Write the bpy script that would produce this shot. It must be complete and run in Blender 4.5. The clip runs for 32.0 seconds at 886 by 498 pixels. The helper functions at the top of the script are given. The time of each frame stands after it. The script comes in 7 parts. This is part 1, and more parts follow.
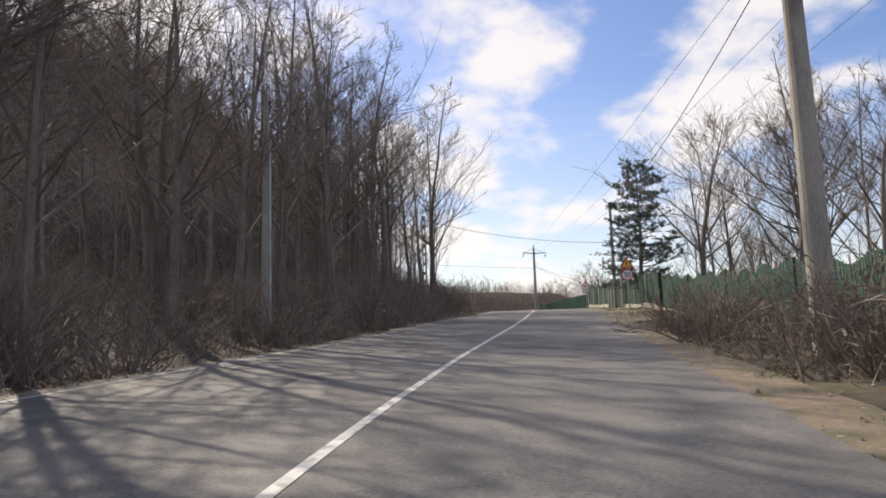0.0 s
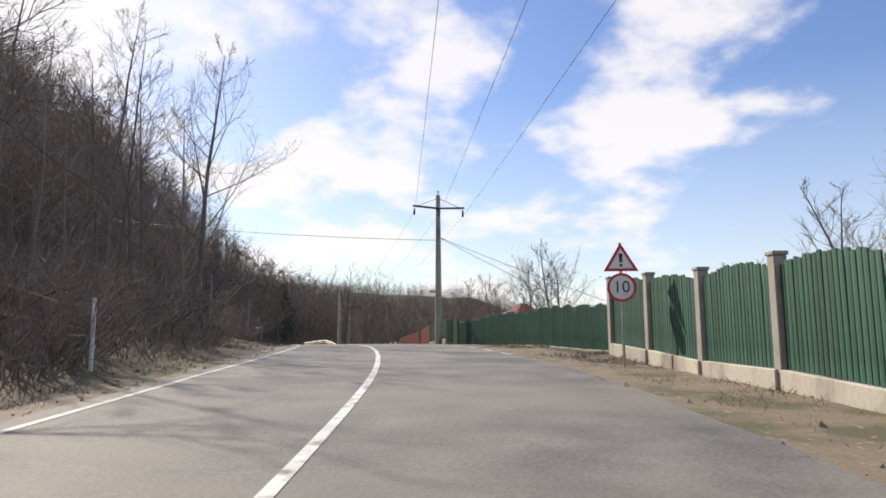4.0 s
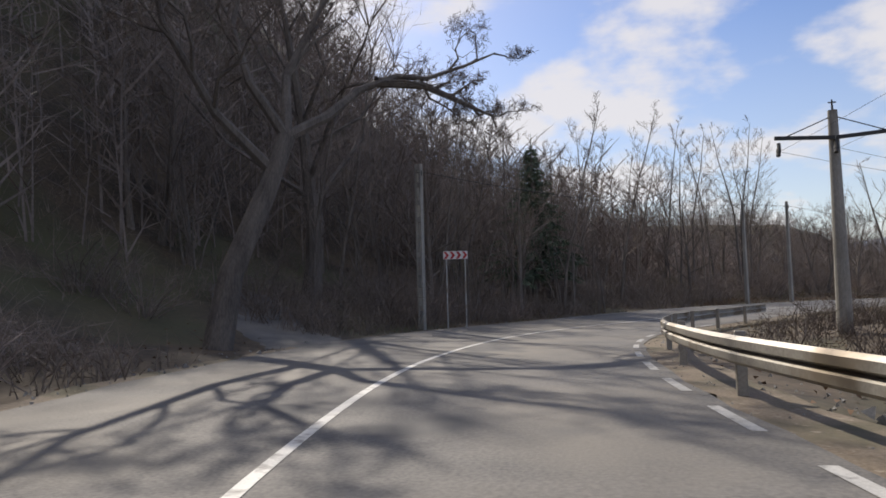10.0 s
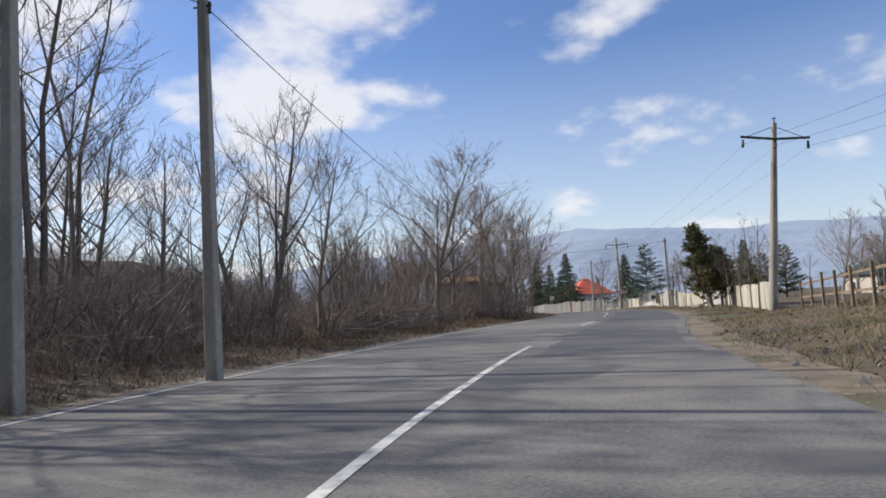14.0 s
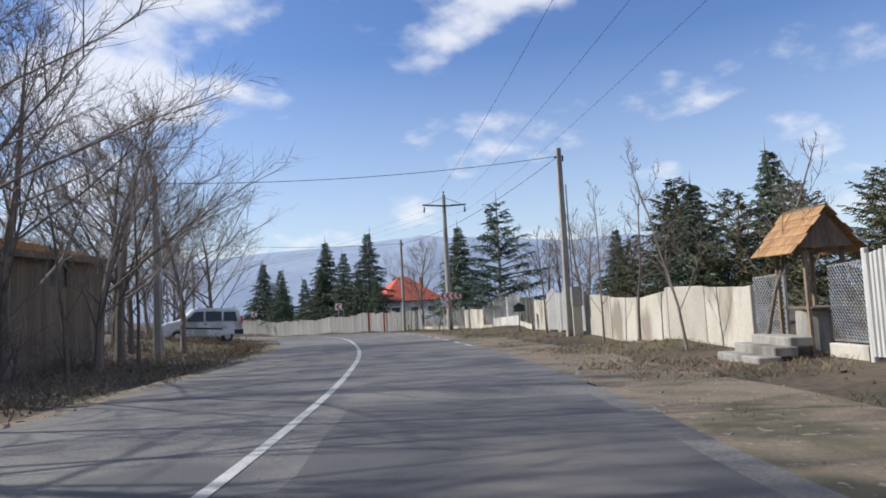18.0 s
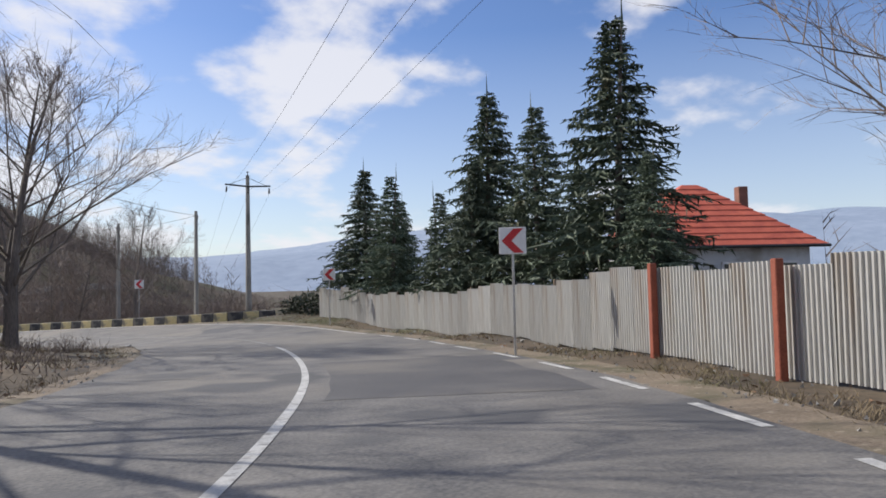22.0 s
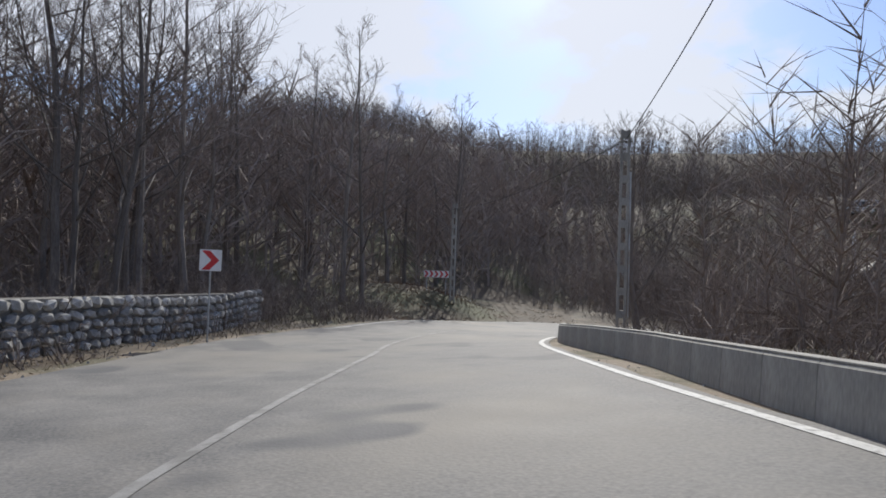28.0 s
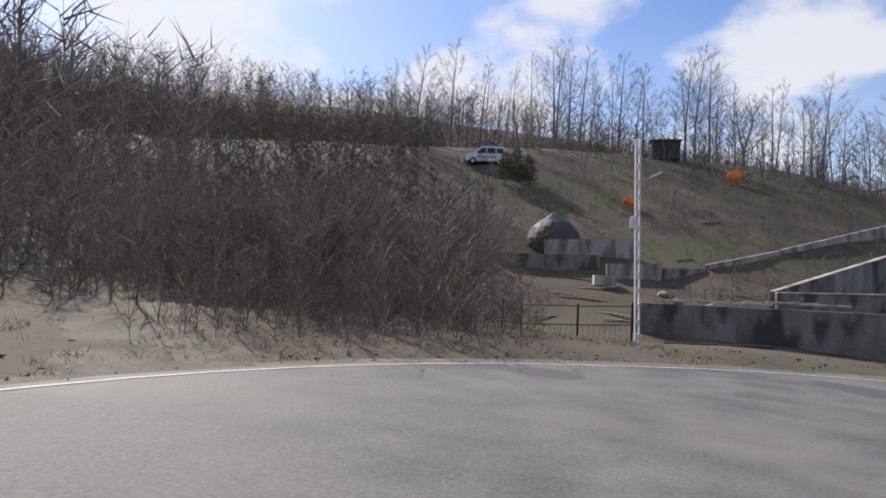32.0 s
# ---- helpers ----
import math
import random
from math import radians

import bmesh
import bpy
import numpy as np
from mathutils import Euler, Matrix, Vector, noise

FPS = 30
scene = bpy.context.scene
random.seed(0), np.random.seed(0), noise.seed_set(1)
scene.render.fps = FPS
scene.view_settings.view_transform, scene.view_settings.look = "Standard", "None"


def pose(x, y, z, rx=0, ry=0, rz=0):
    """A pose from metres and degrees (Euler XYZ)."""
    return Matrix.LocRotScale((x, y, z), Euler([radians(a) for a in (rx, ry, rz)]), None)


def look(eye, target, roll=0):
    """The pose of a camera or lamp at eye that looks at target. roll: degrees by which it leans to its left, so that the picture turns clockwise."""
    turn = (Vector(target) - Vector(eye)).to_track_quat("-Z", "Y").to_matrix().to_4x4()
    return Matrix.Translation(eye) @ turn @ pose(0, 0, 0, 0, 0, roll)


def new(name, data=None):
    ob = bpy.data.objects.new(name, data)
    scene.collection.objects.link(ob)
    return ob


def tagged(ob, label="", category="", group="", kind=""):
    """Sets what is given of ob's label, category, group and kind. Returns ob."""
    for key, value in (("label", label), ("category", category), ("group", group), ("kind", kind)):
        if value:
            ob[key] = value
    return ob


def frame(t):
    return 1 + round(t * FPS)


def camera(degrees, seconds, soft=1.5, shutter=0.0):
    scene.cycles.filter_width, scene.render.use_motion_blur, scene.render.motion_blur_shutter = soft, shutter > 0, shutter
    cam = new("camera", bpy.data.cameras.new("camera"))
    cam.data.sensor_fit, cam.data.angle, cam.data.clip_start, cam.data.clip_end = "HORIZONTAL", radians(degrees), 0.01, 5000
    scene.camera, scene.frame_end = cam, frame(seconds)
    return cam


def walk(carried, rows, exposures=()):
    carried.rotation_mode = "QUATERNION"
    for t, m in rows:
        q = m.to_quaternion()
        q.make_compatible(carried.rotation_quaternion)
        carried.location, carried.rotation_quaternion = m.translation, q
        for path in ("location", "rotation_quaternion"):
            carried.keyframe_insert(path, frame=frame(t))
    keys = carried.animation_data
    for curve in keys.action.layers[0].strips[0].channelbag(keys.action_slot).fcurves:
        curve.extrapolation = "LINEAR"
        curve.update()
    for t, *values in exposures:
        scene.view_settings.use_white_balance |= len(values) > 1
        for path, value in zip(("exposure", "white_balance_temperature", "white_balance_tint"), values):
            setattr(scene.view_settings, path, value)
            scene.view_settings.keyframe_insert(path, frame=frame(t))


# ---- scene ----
EXPOSURES = [(0, 0.42, 7200, 13), (1, 0.6, 7300, 16), (2, 0.52, 7100, 13), (3, 0.52, 7000, 12), (6, 0.1, 6700, 11), (8, 0.05, 6750, 11), (9, 0.1, 6750, 11), (10, 0.1, 6800, 12), (11, 0.45, 7300, 14), (12, 0.3, 7200, 13), (13, 0.05, 6700, 11), (14, 0.27, 6500, 10), (15, 0.2, 6250, 10),
             (18, 0.27, 6150, 10), (19, 0.4, 6450, 10), (20, 0.3, 6400, 11), (21, 0.15, 6400, 11), (22, 0.2, 6400, 11), (23, 0.05, 6550, 11), (24, 0.25, 6700, 12), (25, 0.05, 6550, 11), (26, -0.1, 6350, 9), (29, 0.22, 6200, 9), (31, 0.27, 6400, 12), (32, 0.2, 6400, 12)]
cam = camera(66.6, 32.0, soft=1.7)

PATH = [
    (0, (0.00, -0.00, 0.00), (0.00, 9.92, 1.29), -1.8),
    (0.5, (0.50, 5.59, 0.28), (0.90, 15.50, 1.59), -2.0),
    (1, (1.32, 11.22, 0.58), (2.05, 21.11, 1.89), -2.2),
    (1.5, (2.24, 16.94, 0.89), (3.22, 26.80, 2.21), -2.3),
    (2, (3.19, 22.77, 1.23), (4.32, 32.61, 2.59), -2.0),
    (2.5, (4.30, 28.62, 1.61), (5.51, 38.45, 2.98), -1.4),
    (3, (5.39, 34.56, 2.01), (6.63, 44.39, 3.37), -1.0),
    (3.5, (6.39, 40.58, 2.38), (7.66, 50.41, 3.72), -0.5),
    (4, (7.25, 46.76, 2.71), (8.41, 56.60, 4.02), -0.3),
    (4.5, (7.95, 53.08, 2.99), (8.88, 62.96, 4.27), -0.2),
    (5, (8.44, 59.49, 3.22), (9.03, 69.39, 4.47), -0.2),
    (5.5, (8.63, 65.87, 3.40), (8.81, 75.79, 4.61), -0.3),
    (6, (8.45, 72.09, 3.52), (8.17, 82.03, 4.65), -0.5),
    (6.5, (7.99, 78.07, 3.58), (7.23, 87.99, 4.60), -0.4),
    (7, (7.24, 83.76, 3.58), (6.03, 93.64, 4.51), -0.4),
    (7.5, (6.19, 89.21, 3.53), (4.50, 99.04, 4.35), -0.6),
    (8, (4.93, 94.50, 3.44), (2.85, 104.26, 4.16), -0.8),
    (8.5, (3.57, 99.70, 3.34), (1.19, 109.39, 3.99), -1.0),
    (9, (2.21, 104.84, 3.21), (-0.30, 114.50, 3.81), -1.4),
    (9.5, (0.87, 109.95, 3.08), (-1.69, 119.60, 3.63), -1.7),
    (10, (-0.44, 115.08, 2.95), (-2.94, 124.75, 3.50), -1.6),
    (10.5, (-1.51, 120.32, 2.83), (-3.72, 130.06, 3.38), -1.9),
    (11, (-2.18, 125.68, 2.71), (-3.62, 135.56, 3.29), -2.4),
    (11.5, (-2.34, 131.03, 2.57), (-2.63, 141.01, 3.18), -2.6),
    (12, (-1.89, 136.31, 2.43), (-0.82, 146.23, 3.03), -2.1),
    (12.5, (-0.61, 141.46, 2.30), (1.91, 151.12, 2.95), -1.7),
    (13, (1.53, 146.41, 2.23), (5.40, 155.60, 2.96), -2.4),
    (13.5, (4.29, 150.95, 2.24), (9.31, 159.57, 3.00), -3.1),
    (14, (7.41, 155.14, 2.28), (13.39, 163.11, 3.07), -3.4),
    (14.5, (11.15, 158.98, 2.31), (17.85, 166.36, 3.12), -3.5),
    (15, (15.38, 162.52, 2.32), (22.60, 169.39, 3.14), -3.6),
    (15.5, (19.87, 165.95, 2.30), (27.36, 172.53, 3.15), -3.6),
    (16, (24.44, 169.43, 2.27), (32.33, 175.52, 3.09), -3.1),
    (16.5, (29.23, 172.73, 2.23), (37.29, 178.59, 3.03), -3.0),
    (17, (34.08, 176.04, 2.17), (42.03, 182.06, 2.97), -3.0),
    (17.5, (38.87, 179.53, 2.11), (46.54, 185.89, 2.90), -3.0),
    (18, (43.61, 183.13, 2.03), (51.26, 189.53, 2.79), -3.0),
    (18.5, (48.27, 186.89, 1.92), (55.83, 193.40, 2.64), -3.0),
    (19, (52.72, 190.96, 1.82), (60.11, 197.66, 2.51), -2.8),
    (19.5, (57.03, 195.19, 1.70), (64.15, 202.18, 2.36), -2.5),
    (20, (61.10, 199.74, 1.57), (67.96, 206.99, 2.21), -2.2),
    (20.5, (64.99, 204.40, 1.47), (71.55, 211.92, 2.07), -2.2),
    (21, (68.65, 209.06, 1.37), (74.89, 216.86, 1.94), -2.0),
    (21.5, (72.10, 214.01, 1.26), (78.01, 222.06, 1.79), -1.5),
    (22, (75.35, 219.07, 1.08), (80.92, 227.36, 1.56), -1.3),
    (22.5, (78.43, 224.19, 0.88), (83.54, 232.78, 1.32), -0.9),
    (23, (81.09, 229.54, 0.67), (85.57, 238.47, 1.07), -0.7),
    (23.5, (83.17, 235.11, 0.46), (86.68, 244.46, 0.88), -0.3),
    (24, (84.54, 240.84, 0.28), (86.83, 250.56, 0.71), 0.2),
    (24.5, (85.21, 246.60, 0.10), (86.01, 256.56, 0.54), 0.7),
    (25, (85.05, 252.21, -0.07), (84.30, 262.17, 0.36), 1.3),
    (25.5, (84.12, 257.49, -0.24), (81.89, 267.23, 0.19), 1.3),
    (26, (82.38, 262.54, -0.43), (78.85, 271.89, -0.00), 1.8),
    (26.5, (80.23, 267.40, -0.62), (75.44, 276.17, -0.23), 2.1),
    (27, (77.55, 271.88, -0.83), (71.82, 280.06, -0.45), 1.8),
    (27.5, (74.50, 276.02, -1.04), (68.13, 283.72, -0.68), 1.9),
    (28, (71.23, 279.89, -1.27), (64.47, 287.25, -0.94), 2.1),
    (28.5, (67.86, 283.58, -1.50), (60.92, 290.77, -1.21), 2.3),
    (29, (64.32, 287.02, -1.71), (57.34, 294.18, -1.40), 2.5),
    (29.5, (61.28, 290.44, -1.92), (54.46, 297.74, -1.58), 2.5),
    (30, (58.44, 293.94, -2.10), (52.40, 301.90, -1.73), 3.1),
    (30.5, (56.27, 297.81, -2.27), (51.36, 306.51, -1.88), 2.7),
    (31, (54.75, 301.58, -2.43), (51.18, 310.91, -2.03), 2.2),
    (31.5, (53.81, 305.40, -2.63), (51.63, 315.15, -2.29), 2.3),
    (32, (53.46, 309.26, -2.85), (52.78, 319.23, -2.56), 2.2),
]
walk(cam, [(t, look(eye, target, roll)) for t, eye, target, roll in PATH], EXPOSURES)

# ---- sky, sun ----
SUN_TURN, SUN_HEIGHT = radians(33), radians(36)     # to the left of +y, above the horizon


def daylight():
    world = bpy.data.worlds.new("sky")
    scene.world = world
    world.use_nodes = True
    nt = world.node_tree
    nt.nodes.clear()
    out, bg = nt.nodes.new("ShaderNodeOutputWorld"), nt.nodes.new("ShaderNodeBackground")
    sky = nt.nodes.new("ShaderNodeTexSky")
    sky.sky_type, sky.sun_disc = "NISHITA", False
    sky.sun_elevation, sky.sun_rotation = SUN_HEIGHT, -SUN_TURN
    sky.air_density, sky.dust_density, sky.ozone_density = 1.0, 0.5, 2.2
    # broken cumulus: noise over the plane on which the clouds float
    tc = nt.nodes.new("ShaderNodeTexCoord")
    sep, comb = nt.nodes.new("ShaderNodeSeparateXYZ"), nt.nodes.new("ShaderNodeCombineXYZ")
    nt.links.new(tc.outputs["Generated"], sep.inputs[0])

    def math_node(op, a, b):
        n = nt.nodes.new("ShaderNodeMath")
        n.operation = op
        for sock, v in zip(n.inputs, (a, b)):
            if isinstance(v, (int, float)):
                sock.default_value = v
            else:
                nt.links.new(v, sock)
        return n.outputs[0]

    low = math_node("ADD", math_node("MAXIMUM", sep.outputs[2], 0.0), 0.32)
    nt.links.new(math_node("DIVIDE", sep.outputs[0], low), comb.inputs[0])
    nt.links.new(math_node("DIVIDE", sep.outputs[1], low), comb.inputs[1])
    big, fine = nt.nodes.new("ShaderNodeTexNoise"), nt.nodes.new("ShaderNodeTexNoise")
    for n, sc, det in ((big, 2.2, 10), (fine, 0.8, 2)):
        n.inputs["Scale"].default_value, n.inputs["Detail"].default_value = sc, det
        n.inputs["Roughness"].default_value = 0.52
        nt.links.new(comb.outputs[0], n.inputs["Vector"])
    both = math_node("ADD", math_node("MULTIPLY", big.outputs["Fac"], 0.72), math_node("MULTIPLY", fine.outputs["Fac"], 0.28))
    ramp = nt.nodes.new("ShaderNodeValToRGB")
    ramp.color_ramp.elements[0].position, ramp.color_ramp.elements[1].position = 0.475, 0.56
    ramp.color_ramp.interpolation = "EASE"
    east = math_node("MULTIPLY", math_node("MAXIMUM", sep.outputs[0], 0.0), 0.085)
    nt.links.new(math_node("ADD", math_node("SUBTRACT", both, east), 0.017), ramp.inputs[0])
    haze = nt.nodes.new("ShaderNodeMapRange")
    haze.inputs["From Min"].default_value, haze.inputs["From Max"].default_value = 0.0, 0.35
    haze.inputs["To Min"].default_value, haze.inputs["To Max"].default_value = 0.65, 0.02
    nt.links.new(sep.outputs[2], haze.inputs["Value"])
    veil = nt.nodes.new("ShaderNodeMix")
    veil.data_type = "RGBA"
    veil.inputs[7].default_value = (6.8, 7.4, 8.6, 1)
    nt.links.new(haze.outputs[0], veil.inputs[0])
    deep = nt.nodes.new("ShaderNodeHueSaturation")
    deep.inputs["Saturation"].default_value, deep.inputs["Value"].default_value = 1.18, 1.42
    deep.inputs["Hue"].default_value = 0.512
    nt.links.new(sky.outputs[0], deep.inputs["Color"])
    nt.links.new(deep.outputs[0], veil.inputs[6])
    mix = nt.nodes.new("ShaderNodeMix")
    mix.data_type = "RGBA"
    mix.inputs[7].default_value = (9.0, 8.95, 9.2, 1)
    nt.links.new(math_node("MULTIPLY", ramp.outputs[0], 0.85), mix.inputs[0])
    nt.links.new(veil.outputs[2], mix.inputs[6])
    nt.links.new(mix.outputs[2], bg.inputs[0])
    bg.inputs[1].default_value = 0.085
    nt.links.new(bg.outputs[0], out.inputs[0])
    sun = bpy.data.lights.new("sun", "SUN")
    sun.energy, sun.angle, sun.color = 4.4, radians(0.6), (1.0, 0.93, 0.82)
    ob = new("sun", sun)
    way = Vector((math.sin(SUN_TURN) * math.cos(SUN_HEIGHT), -math.cos(SUN_TURN) * math.cos(SUN_HEIGHT), -math.sin(SUN_HEIGHT)))
    ob.rotation_mode = "QUATERNION"
    ob.rotation_quaternion = way.to_track_quat("-Z", "Y")
    ob.location = -way * 200


daylight()

# ---- materials ----
MATS = {}


def mat(name, low, high, rough=0.8, metal=0.0, scale=3.0, fine=40.0, bump=0.2, detail=6.0, stretch=(1, 1, 1), dirt=None, dirt_scale=0.6, dirt_cut=(0.5, 0.62), random_tone=0.0, spots=None):
    """A surface whose colour runs between two tones at a coarse and a fine scale, with bump, patches of dirt and a tone for each piece."""
    m = bpy.data.materials.new(name)
    m.use_nodes = True
    nt = m.node_tree
    b = nt.nodes["Principled BSDF"]
    geo = nt.nodes.new("ShaderNodeTexCoord")
    mp = nt.nodes.new("ShaderNodeMapping")
    mp.inputs["Scale"].default_value = stretch
    nt.links.new(geo.outputs["Object"], mp.inputs[0])

    def tex(sc, det):
        n = nt.nodes.new("ShaderNodeTexNoise")
        n.inputs["Scale"].default_value, n.inputs["Detail"].default_value = sc, det
        nt.links.new(mp.outputs[0], n.inputs["Vector"])
        return n.outputs["Fac"]

    def mixed(fac, a, c):
        n = nt.nodes.new("ShaderNodeMix")
        n.data_type = "RGBA"
        nt.links.new(fac, n.inputs[0])
        for sock, v in ((n.inputs[6], a), (n.inputs[7], c)):
            if isinstance(v, tuple):
                sock.default_value = (*v[:3], 1)
            else:
                nt.links.new(v, sock)
        return n.outputs[2]

    def ramped(fac, a, c):
        n = nt.nodes.new("ShaderNodeMapRange")
        n.inputs["From Min"].default_value, n.inputs["From Max"].default_value = a, c
        nt.links.new(fac, n.inputs["Value"])
        return n.outputs[0]

    coarse, small = tex(scale, detail), tex(fine, 3.0)
    add = nt.nodes.new("ShaderNodeMath")
    add.operation = "MULTIPLY_ADD"
    add.inputs[1].default_value = 0.45
    nt.links.new(small, add.inputs[0])
    sub = nt.nodes.new("ShaderNodeMath")
    sub.operation = "MULTIPLY"
    sub.inputs[1].default_value = 0.55
    nt.links.new(coarse, sub.inputs[0])
    nt.links.new(sub.outputs[0], add.inputs[2])
    colour = mixed(ramped(add.outputs[0], 0.35, 0.65), low, high)
    if dirt:
        colour = mixed(ramped(tex(dirt_scale, 5.0), *dirt_cut), colour, dirt)
    if spots:
        colour = mixed(ramped(tex(spots[1], 2.0), spots[2], spots[2] + 0.05), colour, spots[0])
    if random_tone:
        info = nt.nodes.new("ShaderNodeObjectInfo")
        hsv = nt.nodes.new("ShaderNodeHueSaturation")
        mr = nt.nodes.new("ShaderNodeMapRange")
        mr.inputs["To Min"].default_value, mr.inputs["To Max"].default_value = 1 - random_tone, 1 + random_tone
        nt.links.new(info.outputs["Random"], mr.inputs["Value"])
        nt.links.new(mr.outputs[0], hsv.inputs["Value"])
        nt.links.new(colour, hsv.inputs["Color"])
        colour = hsv.outputs[0]
    nt.links.new(colour, b.inputs["Base Color"])
    b.inputs["Metallic"].default_value = metal
    rr = nt.nodes.new("ShaderNodeMapRange")
    rr.inputs["To Min"].default_value, rr.inputs["To Max"].default_value = max(0.05, rough - 0.12), min(1.0, rough + 0.1)
    nt.links.new(coarse, rr.inputs["Value"])
    nt.links.new(rr.outputs[0], b.inputs["Roughness"])
    if bump:
        bp = nt.nodes.new("ShaderNodeBump")
        bp.inputs["Strength"].default_value, bp.inputs["Distance"].default_value = bump, 0.02
        nt.links.new(add.outputs[0], bp.inputs["Height"])
        nt.links.new(bp.outputs[0], b.inputs["Normal"])
    MATS[name] = m
    return m


ASPHALT = mat("asphalt", (0.070, 0.070, 0.072), (0.195, 0.187, 0.175), 0.82, scale=1.1, fine=26, bump=0.7, detail=12, dirt=(0.20, 0.184, 0.158), dirt_scale=0.22, dirt_cut=(0.48, 0.72), spots=((0.085, 0.085, 0.087), 0.35, 0.60))
PAINT = mat("road_paint", (0.5, 0.5, 0.48), (0.72, 0.72, 0.69), 0.7, scale=2, fine=50, bump=0.2, dirt=(0.17, 0.165, 0.16), dirt_scale=5, dirt_cut=(0.5, 0.72))
PAINT_OLD = mat("worn_road_paint", (0.34, 0.34, 0.33), (0.56, 0.56, 0.54), 0.75, scale=2, fine=50, bump=0.2, dirt=(0.2, 0.197, 0.19), dirt_scale=9, dirt_cut=(0.52, 0.74))
PAINT_FAINT = mat("faint_road_paint", (0.19, 0.188, 0.182), (0.29, 0.285, 0.275), 0.78, scale=2, fine=50, bump=0.3, dirt=(0.14, 0.137, 0.13), dirt_scale=3, dirt_cut=(0.42, 0.6))
PATCH = mat("newer_asphalt", (0.06, 0.06, 0.064), (0.115, 0.112, 0.11), 0.8, scale=0.7, fine=60, bump=0.5, dirt=(0.15, 0.14, 0.125), dirt_scale=0.4, dirt_cut=(0.52, 0.72))
SHOULDER = mat("dirt_shoulder", (0.13, 0.10, 0.068), (0.28, 0.225, 0.165), 0.95, scale=0.8, fine=25, bump=0.8, detail=12, dirt=(0.095, 0.085, 0.05), dirt_scale=0.8, dirt_cut=(0.45, 0.62), spots=((0.26, 0.22, 0.165), 7.0, 0.64))
TRACK = mat("trodden_earth", (0.085, 0.068, 0.05), (0.185, 0.15, 0.112), 0.95, scale=0.8, fine=18, bump=0.9, detail=12, dirt=(0.06, 0.052, 0.034), dirt_scale=0.7, dirt_cut=(0.46, 0.62), spots=((0.20, 0.17, 0.13), 6.0, 0.63))
GROUND = mat("dry_ground", (0.03, 0.023, 0.016), (0.125, 0.093, 0.06), 0.95, scale=0.5, fine=6, bump=1.0, detail=12, dirt=(0.078, 0.080, 0.036), dirt_scale=0.13, dirt_cut=(0.5, 0.68))
BARK = mat("grey_bark", (0.095, 0.08, 0.07), (0.23, 0.20, 0.175), 0.9, scale=3, fine=25, bump=0.6, stretch=(1, 1, 0.25), random_tone=0.3)
TWIG = mat("twigs", (0.14, 0.112, 0.096), (0.28, 0.23, 0.20), 0.9, scale=1.2, fine=10, bump=0.0, random_tone=0.3)
BRUSH = mat("brushwood", (0.125, 0.10, 0.084), (0.265, 0.216, 0.18), 0.95, scale=0.9, fine=8, bump=0.0, random_tone=0.3)
NEEDLES = mat("needles", (0.046, 0.075, 0.05), (0.13, 0.165, 0.105), 0.75, scale=1.5, fine=12, bump=0.0, random_tone=0.2, dirt=(0.09, 0.075, 0.03), dirt_scale=0.9, dirt_cut=(0.58, 0.75))
JUNIPER = mat("juniper_needles", (0.06, 0.075, 0.035), (0.17, 0.16, 0.08), 0.8, scale=1.2, fine=9, bump=0.0, random_tone=0.2, dirt=(0.19, 0.14, 0.05), dirt_scale=0.8, dirt_cut=(0.5, 0.7))
NEEDLES_DRY = mat("dull_needles", (0.045, 0.06, 0.028), (0.12, 0.125, 0.06), 0.8, scale=1.5, fine=12, bump=0.0, random_tone=0.25, dirt=(0.13, 0.095, 0.05), dirt_scale=0.9, dirt_cut=(0.5, 0.7))
PINE = mat("pine_needles", (0.036, 0.066, 0.056), (0.11, 0.15, 0.125), 0.7, scale=1.5, fine=12, bump=0.0, random_tone=0.2)
CONCRETE = mat("concrete", (0.24, 0.23, 0.21), (0.40, 0.385, 0.35), 0.9, scale=2, fine=30, bump=0.4, stretch=(1, 1, 0.3), dirt=(0.15, 0.14, 0.125), dirt_scale=1.2)
PALE = mat("pale_plaster", (0.37, 0.345, 0.29), (0.53, 0.50, 0.44), 0.9, scale=1.2, fine=30, bump=0.3, stretch=(1, 1, 0.35), dirt=(0.25, 0.22, 0.18), dirt_scale=1.0, random_tone=0.12)
GREEN = mat("green_paint", (0.016, 0.068, 0.048), (0.034, 0.115, 0.08), 0.6, scale=1.5, fine=30, bump=0.25, stretch=(1, 1, 0.15), dirt=(0.07, 0.10, 0.07), dirt_scale=1.4, random_tone=0.25)
GREEN_DARK = mat("dark_green_paint", (0.010, 0.035, 0.025), (0.025, 0.06, 0.045), 0.55, scale=2, fine=30, bump=0.2)
RED_WOOD = mat("red_paint", (0.14, 0.03, 0.028), (0.24, 0.06, 0.05), 0.7, scale=1.5, fine=30, bump=0.25, stretch=(1, 1, 0.15), dirt=(0.20, 0.10, 0.085), dirt_scale=1.4, random_tone=0.18)
BLACK = mat("black_metal", (0.012, 0.012, 0.013), (0.03, 0.03, 0.03), 0.5, scale=4, fine=40, bump=0.1)
CABLE = mat("black_cable", (0.012, 0.012, 0.013), (0.025, 0.025, 0.025), 0.6, scale=4, fine=40, bump=0.0)
GALV = mat("galvanised_steel", (0.38, 0.39, 0.40), (0.58, 0.59, 0.60), 0.42, 0.75, scale=3, fine=30, bump=0.1, dirt=(0.30, 0.26, 0.21), dirt_scale=1.3)
